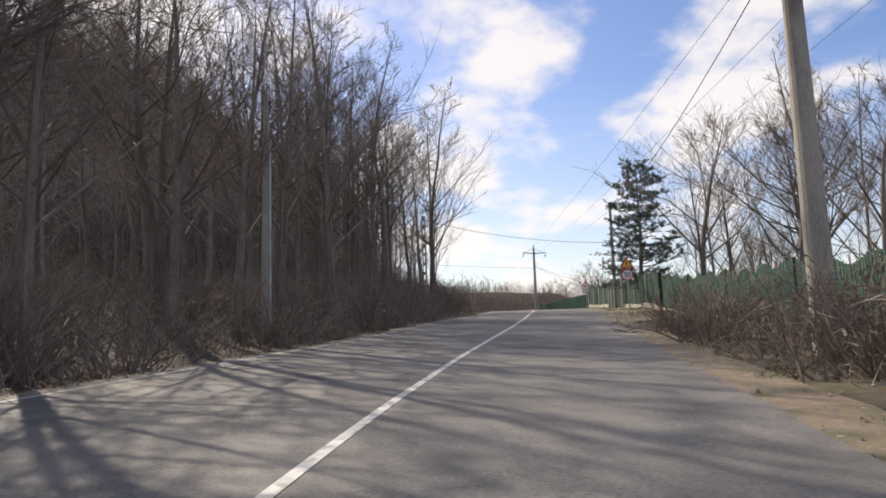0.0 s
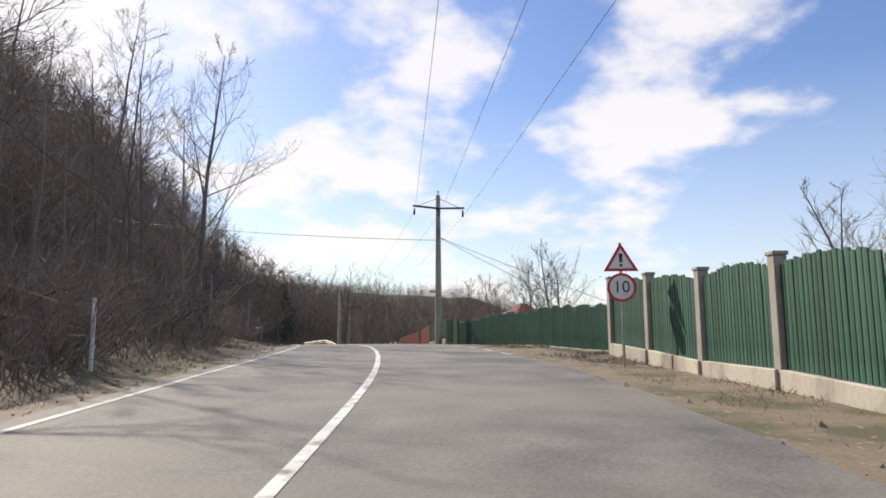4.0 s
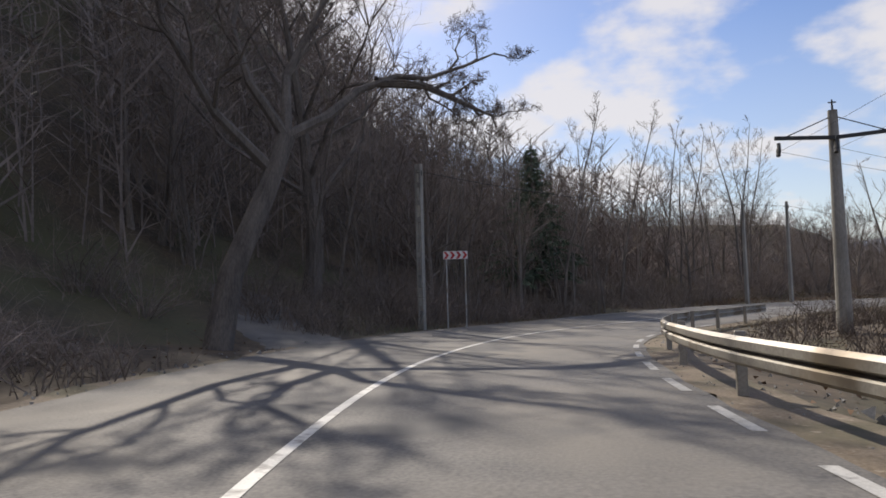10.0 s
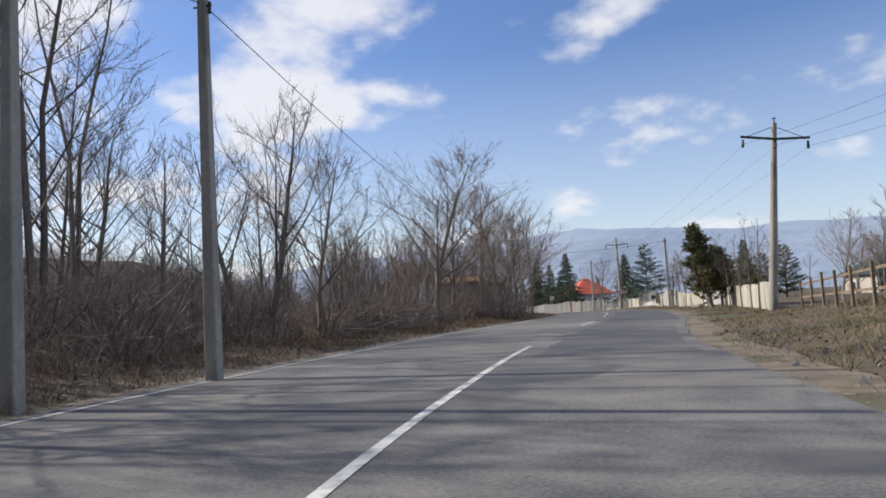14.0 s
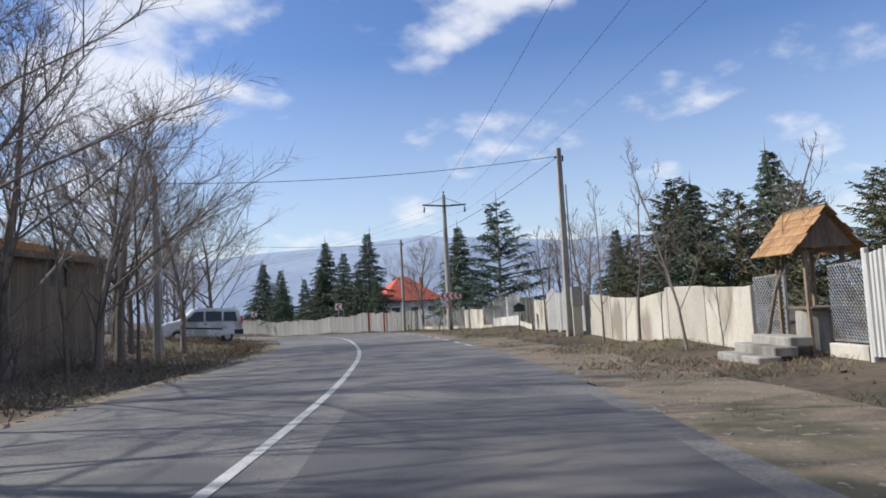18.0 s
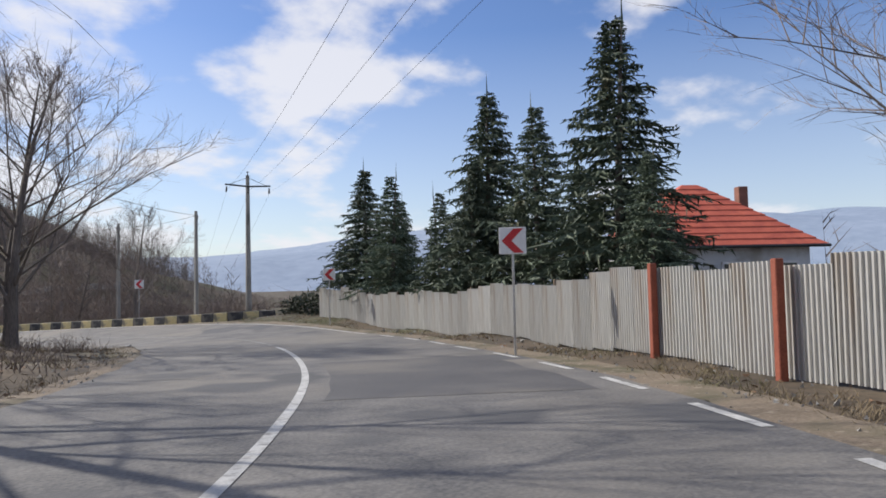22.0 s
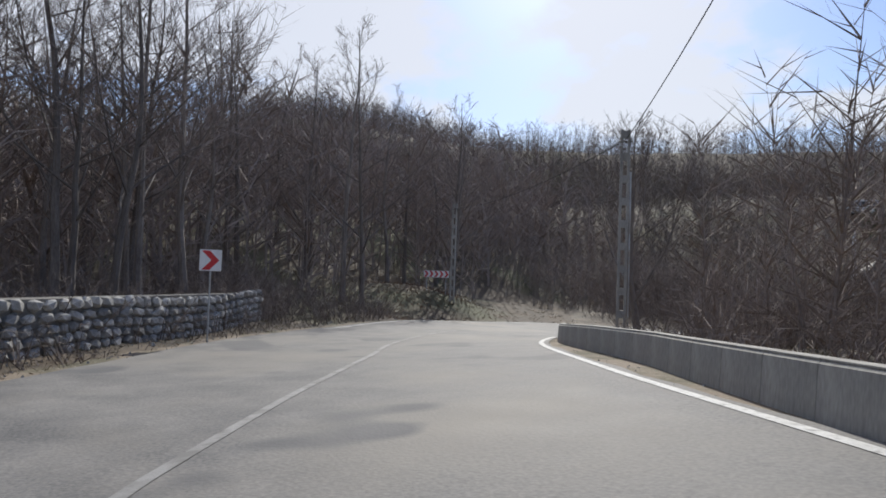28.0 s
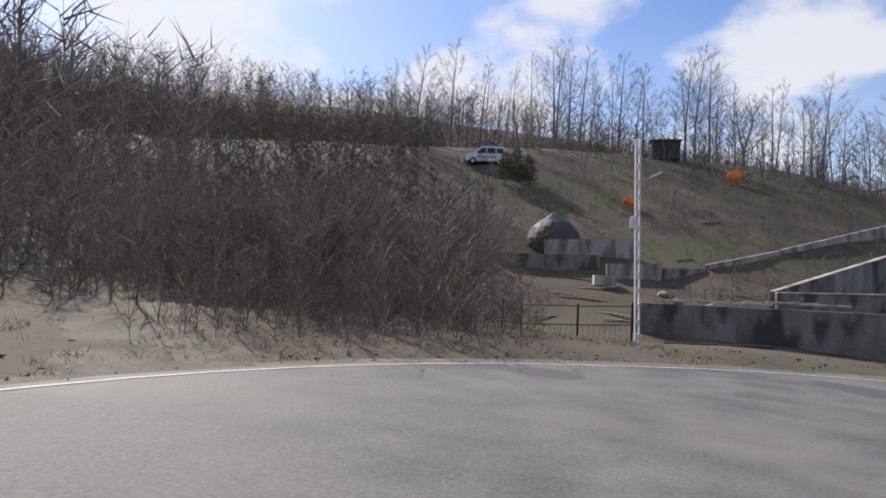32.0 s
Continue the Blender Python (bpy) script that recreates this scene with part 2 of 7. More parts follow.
RAIL_STEEL = mat("weathered_rail_steel", (0.28, 0.265, 0.24), (0.44, 0.42, 0.38), 0.58, 0.55, scale=2, fine=25, bump=0.15, dirt=(0.24, 0.20, 0.15), dirt_scale=1.1)
SHEET = mat("zinc_sheet", (0.42, 0.42, 0.41), (0.60, 0.60, 0.58), 0.55, 0.35, scale=1, fine=20, bump=0.1, stretch=(1, 1, 0.1), dirt=(0.34, 0.29, 0.24), dirt_scale=1.2, random_tone=0.12)
RUST = mat("rusty_post", (0.20, 0.05, 0.03), (0.33, 0.10, 0.06), 0.85, scale=3, fine=30, bump=0.4)
ORANGE = mat("orange_plastic", (0.75, 0.14, 0.02), (0.9, 0.22, 0.03), 0.5, scale=3, fine=30, bump=0.05)
GATE_WHITE = mat("white_gate_paint", (0.46, 0.46, 0.45), (0.62, 0.62, 0.60), 0.5, scale=2, fine=20, bump=0.1, stretch=(1, 1, 0.2), dirt=(0.40, 0.37, 0.33), dirt_scale=1.5, random_tone=0.08)
S_WHITE = mat("sign_white", (0.68, 0.68, 0.68), (0.8, 0.8, 0.8), 0.45, scale=2, fine=20, bump=0.0)
S_RED = mat("sign_red", (0.45, 0.02, 0.025), (0.6, 0.035, 0.04), 0.45, scale=2, fine=20, bump=0.0)
S_YELLOW = mat("sign_yellow", (0.75, 0.40, 0.02), (0.85, 0.5, 0.04), 0.45, scale=2, fine=20, bump=0.0)
S_BLACK = mat("sign_black", (0.015, 0.015, 0.015), (0.03, 0.03, 0.03), 0.5, scale=2, fine=20, bump=0.0)
K_YELLOW = mat("kerb_yellow", (0.58, 0.47, 0.22), (0.76, 0.66, 0.36), 0.85, scale=2, fine=20, bump=0.4, dirt=(0.27, 0.24, 0.18), dirt_scale=2.0)
K_BLACK = mat("kerb_black", (0.03, 0.03, 0.035), (0.09, 0.09, 0.09), 0.8, scale=2, fine=20, bump=0.4, dirt=(0.16, 0.15, 0.13), dirt_scale=2.0)
ROOF = mat("red_roof_tile", (0.36, 0.07, 0.04), (0.55, 0.13, 0.075), 0.7, scale=2, fine=30, bump=0.3, random_tone=0.12)
ROOF_OLD = mat("old_roof_tile", (0.17, 0.075, 0.055), (0.30, 0.14, 0.10), 0.85, scale=2, fine=30, bump=0.4, random_tone=0.15)
WALL_BLUE = mat("white_render", (0.55, 0.57, 0.60), (0.72, 0.74, 0.76), 0.9, scale=1.5, fine=30, bump=0.2, dirt=(0.42, 0.41, 0.39), dirt_scale=0.8)
WOOD = mat("weathered_wood", (0.13, 0.10, 0.075), (0.30, 0.23, 0.16), 0.85, scale=3, fine=30, bump=0.5, stretch=(1, 1, 0.2), random_tone=0.2)
SHINGLE = mat("wood_shingle", (0.26, 0.14, 0.06), (0.42, 0.25, 0.12), 0.85, scale=3, fine=30, bump=0.5, random_tone=0.2)
STONE = mat("field_stone", (0.24, 0.23, 0.215), (0.46, 0.45, 0.42), 0.9, scale=3, fine=30, bump=0.6, random_tone=0.35)
MORTAR = mat("mortar", (0.11, 0.105, 0.095), (0.2, 0.19, 0.17), 0.95, scale=3, fine=30, bump=0.5)
# Old grey block, toned darker than CONCRETE for the shade on yard walls.
YARD_BLOCK = mat("old_block_toned_for_shade", (0.12, 0.115, 0.105), (0.27, 0.26, 0.235), 0.95, scale=1.5, fine=25, bump=0.5, stretch=(1, 1, 0.4), dirt=(0.07, 0.068, 0.06), dirt_scale=0.9, random_tone=0.2)
CAR_WHITE = mat("white_car_paint", (0.55, 0.57, 0.60), (0.66, 0.68, 0.70), 0.3, scale=1, fine=20, bump=0.0, dirt=(0.36, 0.35, 0.33), dirt_scale=1.4)
CAR_RED = mat("dark_red_car_paint", (0.065, 0.012, 0.014), (0.10, 0.02, 0.022), 0.3, scale=1, fine=20, bump=0.0)
TYRE = mat("tyre_rubber", (0.012, 0.012, 0.012), (0.028, 0.028, 0.028), 0.85, scale=6, fine=40, bump=0.3)
GLASS = mat("dark_glass", (0.015, 0.018, 0.02), (0.03, 0.034, 0.04), 0.12, scale=1, fine=5, bump=0.0)
LEAVES = mat("ivy_leaves", (0.012, 0.022, 0.010), (0.035, 0.05, 0.022), 0.6, scale=3, fine=20, bump=0.0)
TARP = mat("dark_tarpaulin", (0.03, 0.03, 0.03), (0.08, 0.075, 0.07), 0.7, scale=2, fine=20, bump=0.4)
STRAW = mat("dry_grass", (0.15, 0.115, 0.07), (0.30, 0.24, 0.155), 0.9, scale=0.5, fine=6, bump=0.0, dirt=(0.09, 0.11, 0.04), dirt_scale=0.3, dirt_cut=(0.5, 0.7))
LITTER = mat("leaf_litter", (0.10, 0.055, 0.03), (0.24, 0.15, 0.09), 0.9, scale=0.5, fine=6, bump=0.0)
# Pale blue because the haze of distance is painted into the base colour.
FAR_HILL_HAZED = mat("far_hill_painted_haze", (0.20, 0.26, 0.35), (0.28, 0.34, 0.44), 1.0, scale=0.004, fine=0.03, bump=0.0)

# ---- the line of the road: a smooth curve through these places, with s metres along it and d metres to its right ----
ROAD_FIRST = [(-0.6, -36.0, -3.0), (-0.3, -24.0, -2.3), (0.0, -12.0, -1.75), (0.0, -0.0, -1.15), (1.3, 11.2, -0.57), (3.2, 22.8, 0.08), (5.4, 34.6, 0.86), (7.2, 46.7, 1.56), (8.4, 59.5, 2.07), (8.45, 72.1, 2.37), (7.24, 83.8, 2.41), (4.93, 94.5, 2.29)]
ROAD_SECOND = [(2.21, 104.8, 2.06), (-0.44, 115.1, 1.80), (-2.18, 125.7, 1.56), (-1.89, 136.3, 1.28), (1.5, 146.4, 1.08), (7.4, 155.1, 1.13), (15.4, 162.5, 1.17), (24.4, 169.4, 1.12), (34.1, 176.0, 1.02), (43.6, 183.1, 0.88), (52.7, 191.0, 0.67), (61.1, 199.7, 0.42)]
ROAD_THIRD = [(68.7, 209.1, 0.22), (75.4, 219.1, -0.07), (81.1, 229.5, -0.48), (84.5, 240.8, -0.87), (85.1, 252.2, -1.22), (82.4, 262.5, -1.58), (77.6, 271.9, -1.98), (71.2, 279.9, -2.42), (64.3, 287.0, -2.86), (58.4, 293.9, -3.25), (54.7, 301.6, -3.58), (53.5, 309.3, -4.0)]
ROAD_LAST = [(53.8, 312.7, -4.2), (55.5, 315.8, -4.4), (58.3, 317.9, -4.6), (61.7, 318.7, -4.8), (65.2, 318.5, -5.0), (68.6, 318.0, -5.2), (72.1, 317.5, -5.4), (75.6, 317.0, -5.6), (79.0, 316.5, -5.8)]


def smooth_line(pts, step=12):
    pts = np.array(pts, float)
    pad = np.vstack([2 * pts[0] - pts[1], pts, 2 * pts[-1] - pts[-2]])
    out = []
    for a, b, c, d in zip(pad, pad[1:], pad[2:], pad[3:]):
        for k in range(step):
            u = k / step
            out.append(0.5 * (2 * b + (c - a) * u + (2 * a - 5 * b + 4 * c - d) * u * u + (3 * b - a - 3 * c + d) * u ** 3))
    out.append(pts[-1])
    return np.array(out)


LINE = smooth_line(ROAD_FIRST + ROAD_SECOND + ROAD_THIRD + ROAD_LAST)
ALONG = np.r_[0, np.cumsum(np.linalg.norm(np.diff(LINE[:, :2], axis=0), axis=1))]
ALONG -= ALONG[36]
TAN = np.gradient(LINE[:, :2], axis=0)
TAN /= np.linalg.norm(TAN, axis=1)[:, None]
S_MIN, S_MAX = float(ALONG[0]), float(ALONG[-1])

# plan of the carriageway: s, middle line, left edge, right edge
MIDDLE = np.array([(-40, -1.5), (8, -1.5), (26, -1.25), (40, -1.25), (46, -1.1), (60, -0.95), (74, -0.88), (84, -1.0), (90, -0.86), (97, -0.84), (103, -1.0), (112, -1.08), (118, -1.38), (121, -1.55), (129, -1.85), (144, -1.92), (153, -1.6), (160, -1.42), (176, -1.32),
                   (189, -1.35), (205, -1.75), (221, -1.74), (236, -1.58), (246, -1.34), (259, -1.28), (270, -1.45), (278, -1.56), (286, -1.68), (295, -1.44), (300, -1.4), (305, -1.75), (311, -2.1), (325, -1.9), (335, -1.15), (343, -1.3), (420, -1.3)])
LEFT = np.array([(-40, -7.6), (8, -7.35), (20, -6.1), (30, -5.7), (36, -5.2), (41, -4.15), (60, -4.2), (74, -3.8), (82, -3.65), (98, -3.95), (108, -4.1), (121, -5.2), (135, -6.4), (150, -6.6), (164, -6.6), (175, -6.0), (189, -5.8), (205, -5.4), (220, -5.1), (236, -4.6), (260, -4.7),
                 (288, -5.4), (300, -5.6), (312, -6.2), (324, -6.7), (338, -6.2), (345, -5.6), (352, -6.5), (361, -6.0), (366, -5.2), (420, -5.2)])
RIGHT = np.array([(-40, 2.2), (5, 2.25), (18, 2.55), (32, 2.4), (46, 2.6), (60, 2.8), (74, 2.72), (80, 2.4), (85, 2.2), (91, 2.35), (97, 2.15), (105, 2.08), (110, 2.25), (116, 2.2), (125, 2.27), (142, 2.2), (152, 2.58), (161, 2.6), (167, 2.38), (175, 2.1),
                  (189, 2.3), (205, 1.9), (220, 1.95), (236, 2.27), (248, 2.85), (259, 3.1), (264, 3.05), (271, 2.82), (277, 3.0), (284, 3.15), (288, 3.2), (292, 3.07), (297, 3.2), (304, 2.95), (314, 2.8), (324, 3.0), (335, 2.75), (344, 2.85), (352, 2.6), (420, 2.6)])
WIDTHS = np.array([(k, np.interp(k, MIDDLE[:, 0], MIDDLE[:, 1]), np.interp(k, LEFT[:, 0], LEFT[:, 1]), np.interp(k, RIGHT[:, 0], RIGHT[:, 1])) for k in range(-40, 421)])
# how far the ground climbs beside the road, within some metres of its edge
RISE_L = np.array([(-40, 1.7), (20, 1.7), (60, 1.8), (90, 2.4), (118, 2.2), (130, 1.2), (150, 0.9), (190, 1.1), (232, 0.5), (242, 0.7), (254, 1.0), (270, 0.8), (285, 0.9), (300, 1.6), (320, 2.6), (340, 1.0), (352, 0.8), (400, 0.2)])
RISE_R = np.array([(-40, 0.7), (5, 0.4), (16, 0.1), (32, -0.12), (41, 0.15), (60, 0.25), (76, 0.0), (83, -0.35), (90, -0.9), (97, -1.15), (107, -1.15), (125, -1.0), (140, 0.1), (165, 0.7), (193, 0.1), (230, 0.2), (250, 0.2), (270, 0.3), (292, 0.45), (300, 0.3), (330, 0.2), (400, -0.4)])
BANKED = np.array([(-40, 0), (282, 0), (292, 0.09), (320, 0.1), (335, 0.07), (350, 0.0), (420, 0)])


def table(tab, s, col=1):
    return np.interp(s, tab[:, 0], tab[:, col])


def ease(x):
    x = np.clip(x, 0, 1)
    return x * x * (3 - 2 * x)


def wobble(x, y):
    return (np.sin(x * 0.31 + 1.3 * np.sin(y * 0.17)) + np.sin(y * 0.27 + 1.7 * np.sin(x * 0.13))) * 0.5


def lie(x, y):
    """s, d and the road's height for places, arrays or numbers."""
    x, y = np.atleast_1d(np.asarray(x, float)), np.atleast_1d(np.asarray(y, float))
    s, d, z = np.empty_like(x), np.empty_like(x), np.empty_like(x)
    for a in range(0, len(x), 4000):
        q = slice(a, a + 4000)
        dx, dy = x[q, None] - LINE[None, :, 0], y[q, None] - LINE[None, :, 1]
        r2 = dx * dx + dy * dy
        i = r2.argmin(1)
        k = np.arange(len(i))
        s[q] = ALONG[i] + dx[k, i] * TAN[i, 0] + dy[k, i] * TAN[i, 1]
        d[q] = np.sign(dx[k, i] * TAN[i, 1] - dy[k, i] * TAN[i, 0]) * np.sqrt(r2[k, i])
        w = 1 / (r2 - r2.min(1, keepdims=True) * 0.9 + 4.0) ** 2
        far = (w * LINE[None, :, 2]).sum(1) / w.sum(1)
        near = np.interp(s[q], ALONG, LINE[:, 2])
        t = ease((np.sqrt(r2.min(1)) - 6) / 8)
        z[q] = near * (1 - t) + far * t
    return s, d, z


def ground_z(x, y):
    x, y = np.atleast_1d(np.asarray(x, float)), np.atleast_1d(np.asarray(y, float))
    s, d, z = lie(x, y)
    left, right = table(WIDTHS, s, 2), table(WIDTHS, s, 3)
    over = np.where(d < 0, left - d, d - right)
    rise = np.where(d < 0, table(RISE_L, s), table(RISE_R, s))
    e = np.clip(over - 0.5, 0, None)
    h = z + table(BANKED, s) * np.clip(d, -5, 5) - 0.07
    h = h + rise * ease(e / np.where(d < 0, 9.0, 6.0)) + 0.10 * wobble(x * 3.1, y * 3.1) * ease(e / 1.5) + 0.35 * wobble(x * 0.7, y * 0.7) * ease(e / 9)
    away = ease((over - 3) / 34)
    west = 47 * ease((-x + 5) / 72) * ease((y - 48) / 62) * (1 - ease((y - 185) / 70))
    north = (16.5 * ease((y - 340) / 55) + 16 * ease((y - 395 + 0.5 * (40 - x)) / 60)) * np.exp(-(np.clip(x - 72, 0, None) / 52) ** 2)
    east = -7 * ease((x - 20 - np.clip(y - 120, 0, None) * 0.9) / 55) * (1 - ease((y - 200) / 60))
    dip = -6 * np.exp(-(((x - 20) / 42) ** 2 + ((y - 262) / 34) ** 2)) - 5 * np.exp(-(((x - 150) / 50) ** 2 + ((y - 270) / 70) ** 2))
    h = h + (west + east + dip) * away + north * ease((over - 9) / 30)
    spur = 8.5 * ease((46 - x) / 34) * ease((y - 284) / 22) * (1 - ease((y - 345) / 45)) * ease((x + 70) / 60)
    h = h + spur * ease((over - 4) / 16)
    h = h - 1.55 * np.exp(-((y - 338.5) / 7.5) ** 2) * ease((x - 48) / 7) * (1 - ease((x - 95) / 15)) * ease((over - 0.8) / 4)
    h = h + 1.0 * np.exp(-(((x - 41.5) / 5.5) ** 2 + ((y - 310.5) / 4.2) ** 2)) * ease((over - 0.6) / 3)
    h = h + 17 * np.exp(-(((x + 110) / 50) ** 2 + ((y - 420) / 60) ** 2)) * ease((over - 40) / 40)
    out = ease((np.hypot(x - 40, y - 170) - 330) / 500)
    return h * (1 - out) + (-14) * out


def at(s, d, up=0.0, flat=False):
    """The place at s along the road, d to its right, on the ground (or on the road's own surface)."""
    x, y = np.interp(s, ALONG, LINE[:, 0]), np.interp(s, ALONG, LINE[:, 1])
    tx, ty = np.interp(s, ALONG, TAN[:, 0]), np.interp(s, ALONG, TAN[:, 1])
    n = math.hypot(tx, ty)
    x, y = x + d * ty / n, y - d * tx / n
    if flat:
        return Vector((x, y, float(np.interp(s, ALONG, LINE[:, 2]) + table(BANKED, s) * np.clip(d, -5, 5)) + up))
    return Vector((x, y, float(ground_z(x, y)[0]) + up))


def on(x, y, up=0.0):
    return Vector((x, y, float(ground_z(x, y)[0]) + up))


def turn_at(s):
    """The road's heading at s, as an angle about z from +y."""
    return math.atan2(-float(np.interp(s, ALONG, TAN[:, 0])), float(np.interp(s, ALONG, TAN[:, 1])))


# ---- building blocks ----
def mesh_from(verts, faces, name="mesh", smooth=False):
    me = bpy.data.meshes.new(name)
    me.from_pydata([tuple(v) for v in verts], [], faces)
    if smooth:
        me.polygons.foreach_set("use_smooth", [True] * len(me.polygons))
    me.update()
    return me


def put(name, me, material, parent=None, label="", m=None):
    """A mesh as one object, under a thing where one is given."""
    ob = new(name, me)
    if material and not me.materials:
        me.materials.append(material)
    if parent:
        ob.parent = parent
    if m is not None:
        ob.matrix_basis = m
    if label:
        ob["label"] = label
    return ob


def part(name, bm, material, parent=None, label="", m=None):
    me = bpy.data.meshes.new(name)
    bm.to_mesh(me)
    bm.free()
    return put(name, me, material, parent, label, m)


def thing(name, m, label, category, group=""):
    ob = new(name)
    ob.empty_display_size = 0.2
    ob.matrix_basis = m
    return tagged(ob, label, category, group)


def box(bm, size, m=None, bevel=0.0):
    """A box that stands on z = 0, with softened edges."""
    geom = bmesh.ops.create_cube(bm, size=1.0)
    vs = geom["verts"]
    bmesh.ops.scale(bm, vec=size, verts=vs)
    bmesh.ops.translate(bm, vec=(0, 0, size[2] / 2), verts=vs)
    if bevel:
        es = list({e for v in vs for e in v.link_edges})
        made = bmesh.ops.bevel(bm, geom=es, offset=bevel, segments=1, affect="EDGES")
        vs = list({v for f in made["faces"] for v in f.verts} | {v for v in vs if v.is_valid})
    if m is not None:
        bmesh.ops.transform(bm, matrix=m, verts=vs)
    return vs


def boxed(size, m=None, bevel=0.0):
    bm = bmesh.new()
    box(bm, size, m, bevel)
    return bm


def rod(bm, a, b, r0, r1=None, sides=8):
    a, b = Vector(a), Vector(b)
    r1 = r0 if r1 is None else r1
    geom = bmesh.ops.create_cone(bm, cap_ends=True, segments=sides, radius1=r0, radius2=max(r1, 1e-4), depth=(b - a).length)
    m = Matrix.Translation((a + b) / 2) @ (b - a).to_track_quat("Z", "Y").to_matrix().to_4x4()
    bmesh.ops.transform(bm, matrix=m, verts=geom["verts"])
    return bm


def rodded(*rods, sides=8):
    bm = bmesh.new()
    for a, b, r0, *rest in rods:
        rod(bm, a, b, r0, rest[0] if rest else None, sides)
    return bm


def plate(outline, thick):
    """A flat outline in x and z, thick along y."""
    bm = bmesh.new()
    front = [bm.verts.new((x, -thick / 2, z)) for x, z in outline]
    back = [bm.verts.new((x, thick / 2, z)) for x, z in outline]
    bm.faces.new(front)
    bm.faces.new(back[::-1])
    n = len(outline)
    for i in range(n):
        j = (i + 1) % n
        bm.faces.new((front[j], front[i], back[i], back[j]))
    return bm


def strip(s0, s1, left, right, up, step=1.2, ragged=0.0):
    """A ribbon along the road; left and right are offsets, as numbers or functions of s."""
    ss = np.linspace(s0, s1, max(2, int((s1 - s0) / step) + 1))
    vs, fs = [], []
    for k, s in enumerate(ss):
        a, b = (f(s) if callable(f) else f for f in (left, right))
        if ragged:
            a, b = a + ragged * (noise.noise((s * 0.7, 1, 0)) + 0.6 * noise.noise((s * 2.3, 5, 0))), b + ragged * (noise.noise((s * 0.7, 9, 0)) + 0.6 * noise.noise((s * 2.3, 3, 0)))
        n = max(2, int((b - a) / 1.3) + 1)
        vs.append([at(s, d, up, True) for d in np.linspace(a, b, n)])
    w = min(len(r) for r in vs)
    verts = []
    for r in vs:
        verts += [r[round(i * (len(r) - 1) / (w - 1))] for i in range(w)]
    for k in range(len(vs) - 1):
        for i in range(w - 1):
            fs.append((k * w + i, k * w + i + 1, (k + 1) * w + i + 1, (k + 1) * w + i))
    return mesh_from(verts, fs, "strip", True)


# ---- ground and road ----
def axis(marks, steps):
    out = []
    for (a, b), st in zip(zip(marks, marks[1:]), steps):
        out += list(np.arange(a, b, st))
    return np.array(out + [marks[-1]])


def make_ground():
    gx = axis((-4200, -1500, -500, -160, -70, -18, 110, 170, 300, 700, 1600, 4200), (450, 200, 40, 8, 3, 1.3, 3, 8, 40, 200, 450))
    gy = axis((-4200, -1500, -400, -120, -45, 345, 460, 560, 900, 1800, 4200), (450, 200, 40, 6, 1.3, 4, 10, 40, 200, 450))
    xx, yy = np.meshgrid(gx, gy)
    zz = ground_z(xx.ravel(), yy.ravel())
    verts = np.c_[xx.ravel(), yy.ravel(), zz]
    w = len(gx)
    i = (np.arange(len(gy) - 1)[:, None] * w + np.arange(w - 1)[None, :]).ravel()
    faces = np.c_[i, i + 1, i + 1 + w, i + w].tolist()
    tagged(put("ground", mesh_from(verts.tolist(), faces, "ground", True), GROUND), "bare late-winter ground of dry grass, leaf litter and mud", "ground", kind="structure")


make_ground()
edge_l, edge_r, middle = (lambda s: table(WIDTHS, s, 2)), (lambda s: table(WIDTHS, s, 3)), (lambda s: table(WIDTHS, s, 1))
road = tagged(put("road", strip(S_MIN, S_MAX, lambda s: edge_l(s) - 0.25, lambda s: edge_r(s) + 0.2, 0.0, ragged=0.12), ASPHALT), "worn grey asphalt country road with patches and cracks", "road", kind="structure")
tagged(put("pavement", strip(S_MIN, S_MAX, lambda s: edge_r(s) + 0.1, lambda s: edge_r(s) + (2.3 if 28 < s < 96 or 195 < s < 250 else 1.1), -0.018, ragged=0.3), SHOULDER), "dusty dirt shoulder beside the road", "shoulder", kind="structure")
tagged(put("pavement", strip(S_MIN, S_MAX, lambda s: edge_l(s) - 0.9, lambda s: edge_l(s) - 0.1, -0.035, ragged=0.25), SHOULDER), "muddy dirt shoulder under the bank", "shoulder", kind="structure")


def paint(name, a, b, where, wide=0.14, label="worn white line painted on the asphalt"):
    put(name, strip(a, b, lambda s: where(s) - wide / 2, lambda s: where(s) + wide / 2, 0.006, 0.7), PAINT if name == "centre_line" and a < 100 else PAINT_FAINT if name == "centre_line" and a > 270 else PAINT_OLD, road, label)


paint("centre_line", S_MIN + 1, 175, middle, 0.12)
for a, b in ((186, 190), (197, 200.5)):
    paint("centre_dash", a, b, middle, 0.12)
paint("centre_line", 204, 275, middle, 0.12)
paint("centre_line", 275.1, 346, middle, 0.13)
paint("edge_line", S_MIN + 1, 119, lambda s: edge_l(s) + 0.1, 0.11)
paint("edge_line", 150, 197, lambda s: edge_l(s) + 0.1, 0.11)
paint("edge_line", 322, S_MAX - 1, lambda s: edge_l(s) + 0.1, 0.11)
for a, b in ((66, 110), (120, 150), (228, 280)):
    for k in range(int((b - a) / 2.6)):
        paint("edge_dash", a + 2.6 * k, a + 2.6 * k + 1.4, lambda s: edge_r(s), 0.13)
paint("edge_line", 280.5, 344, lambda s: edge_r(s), 0.13)


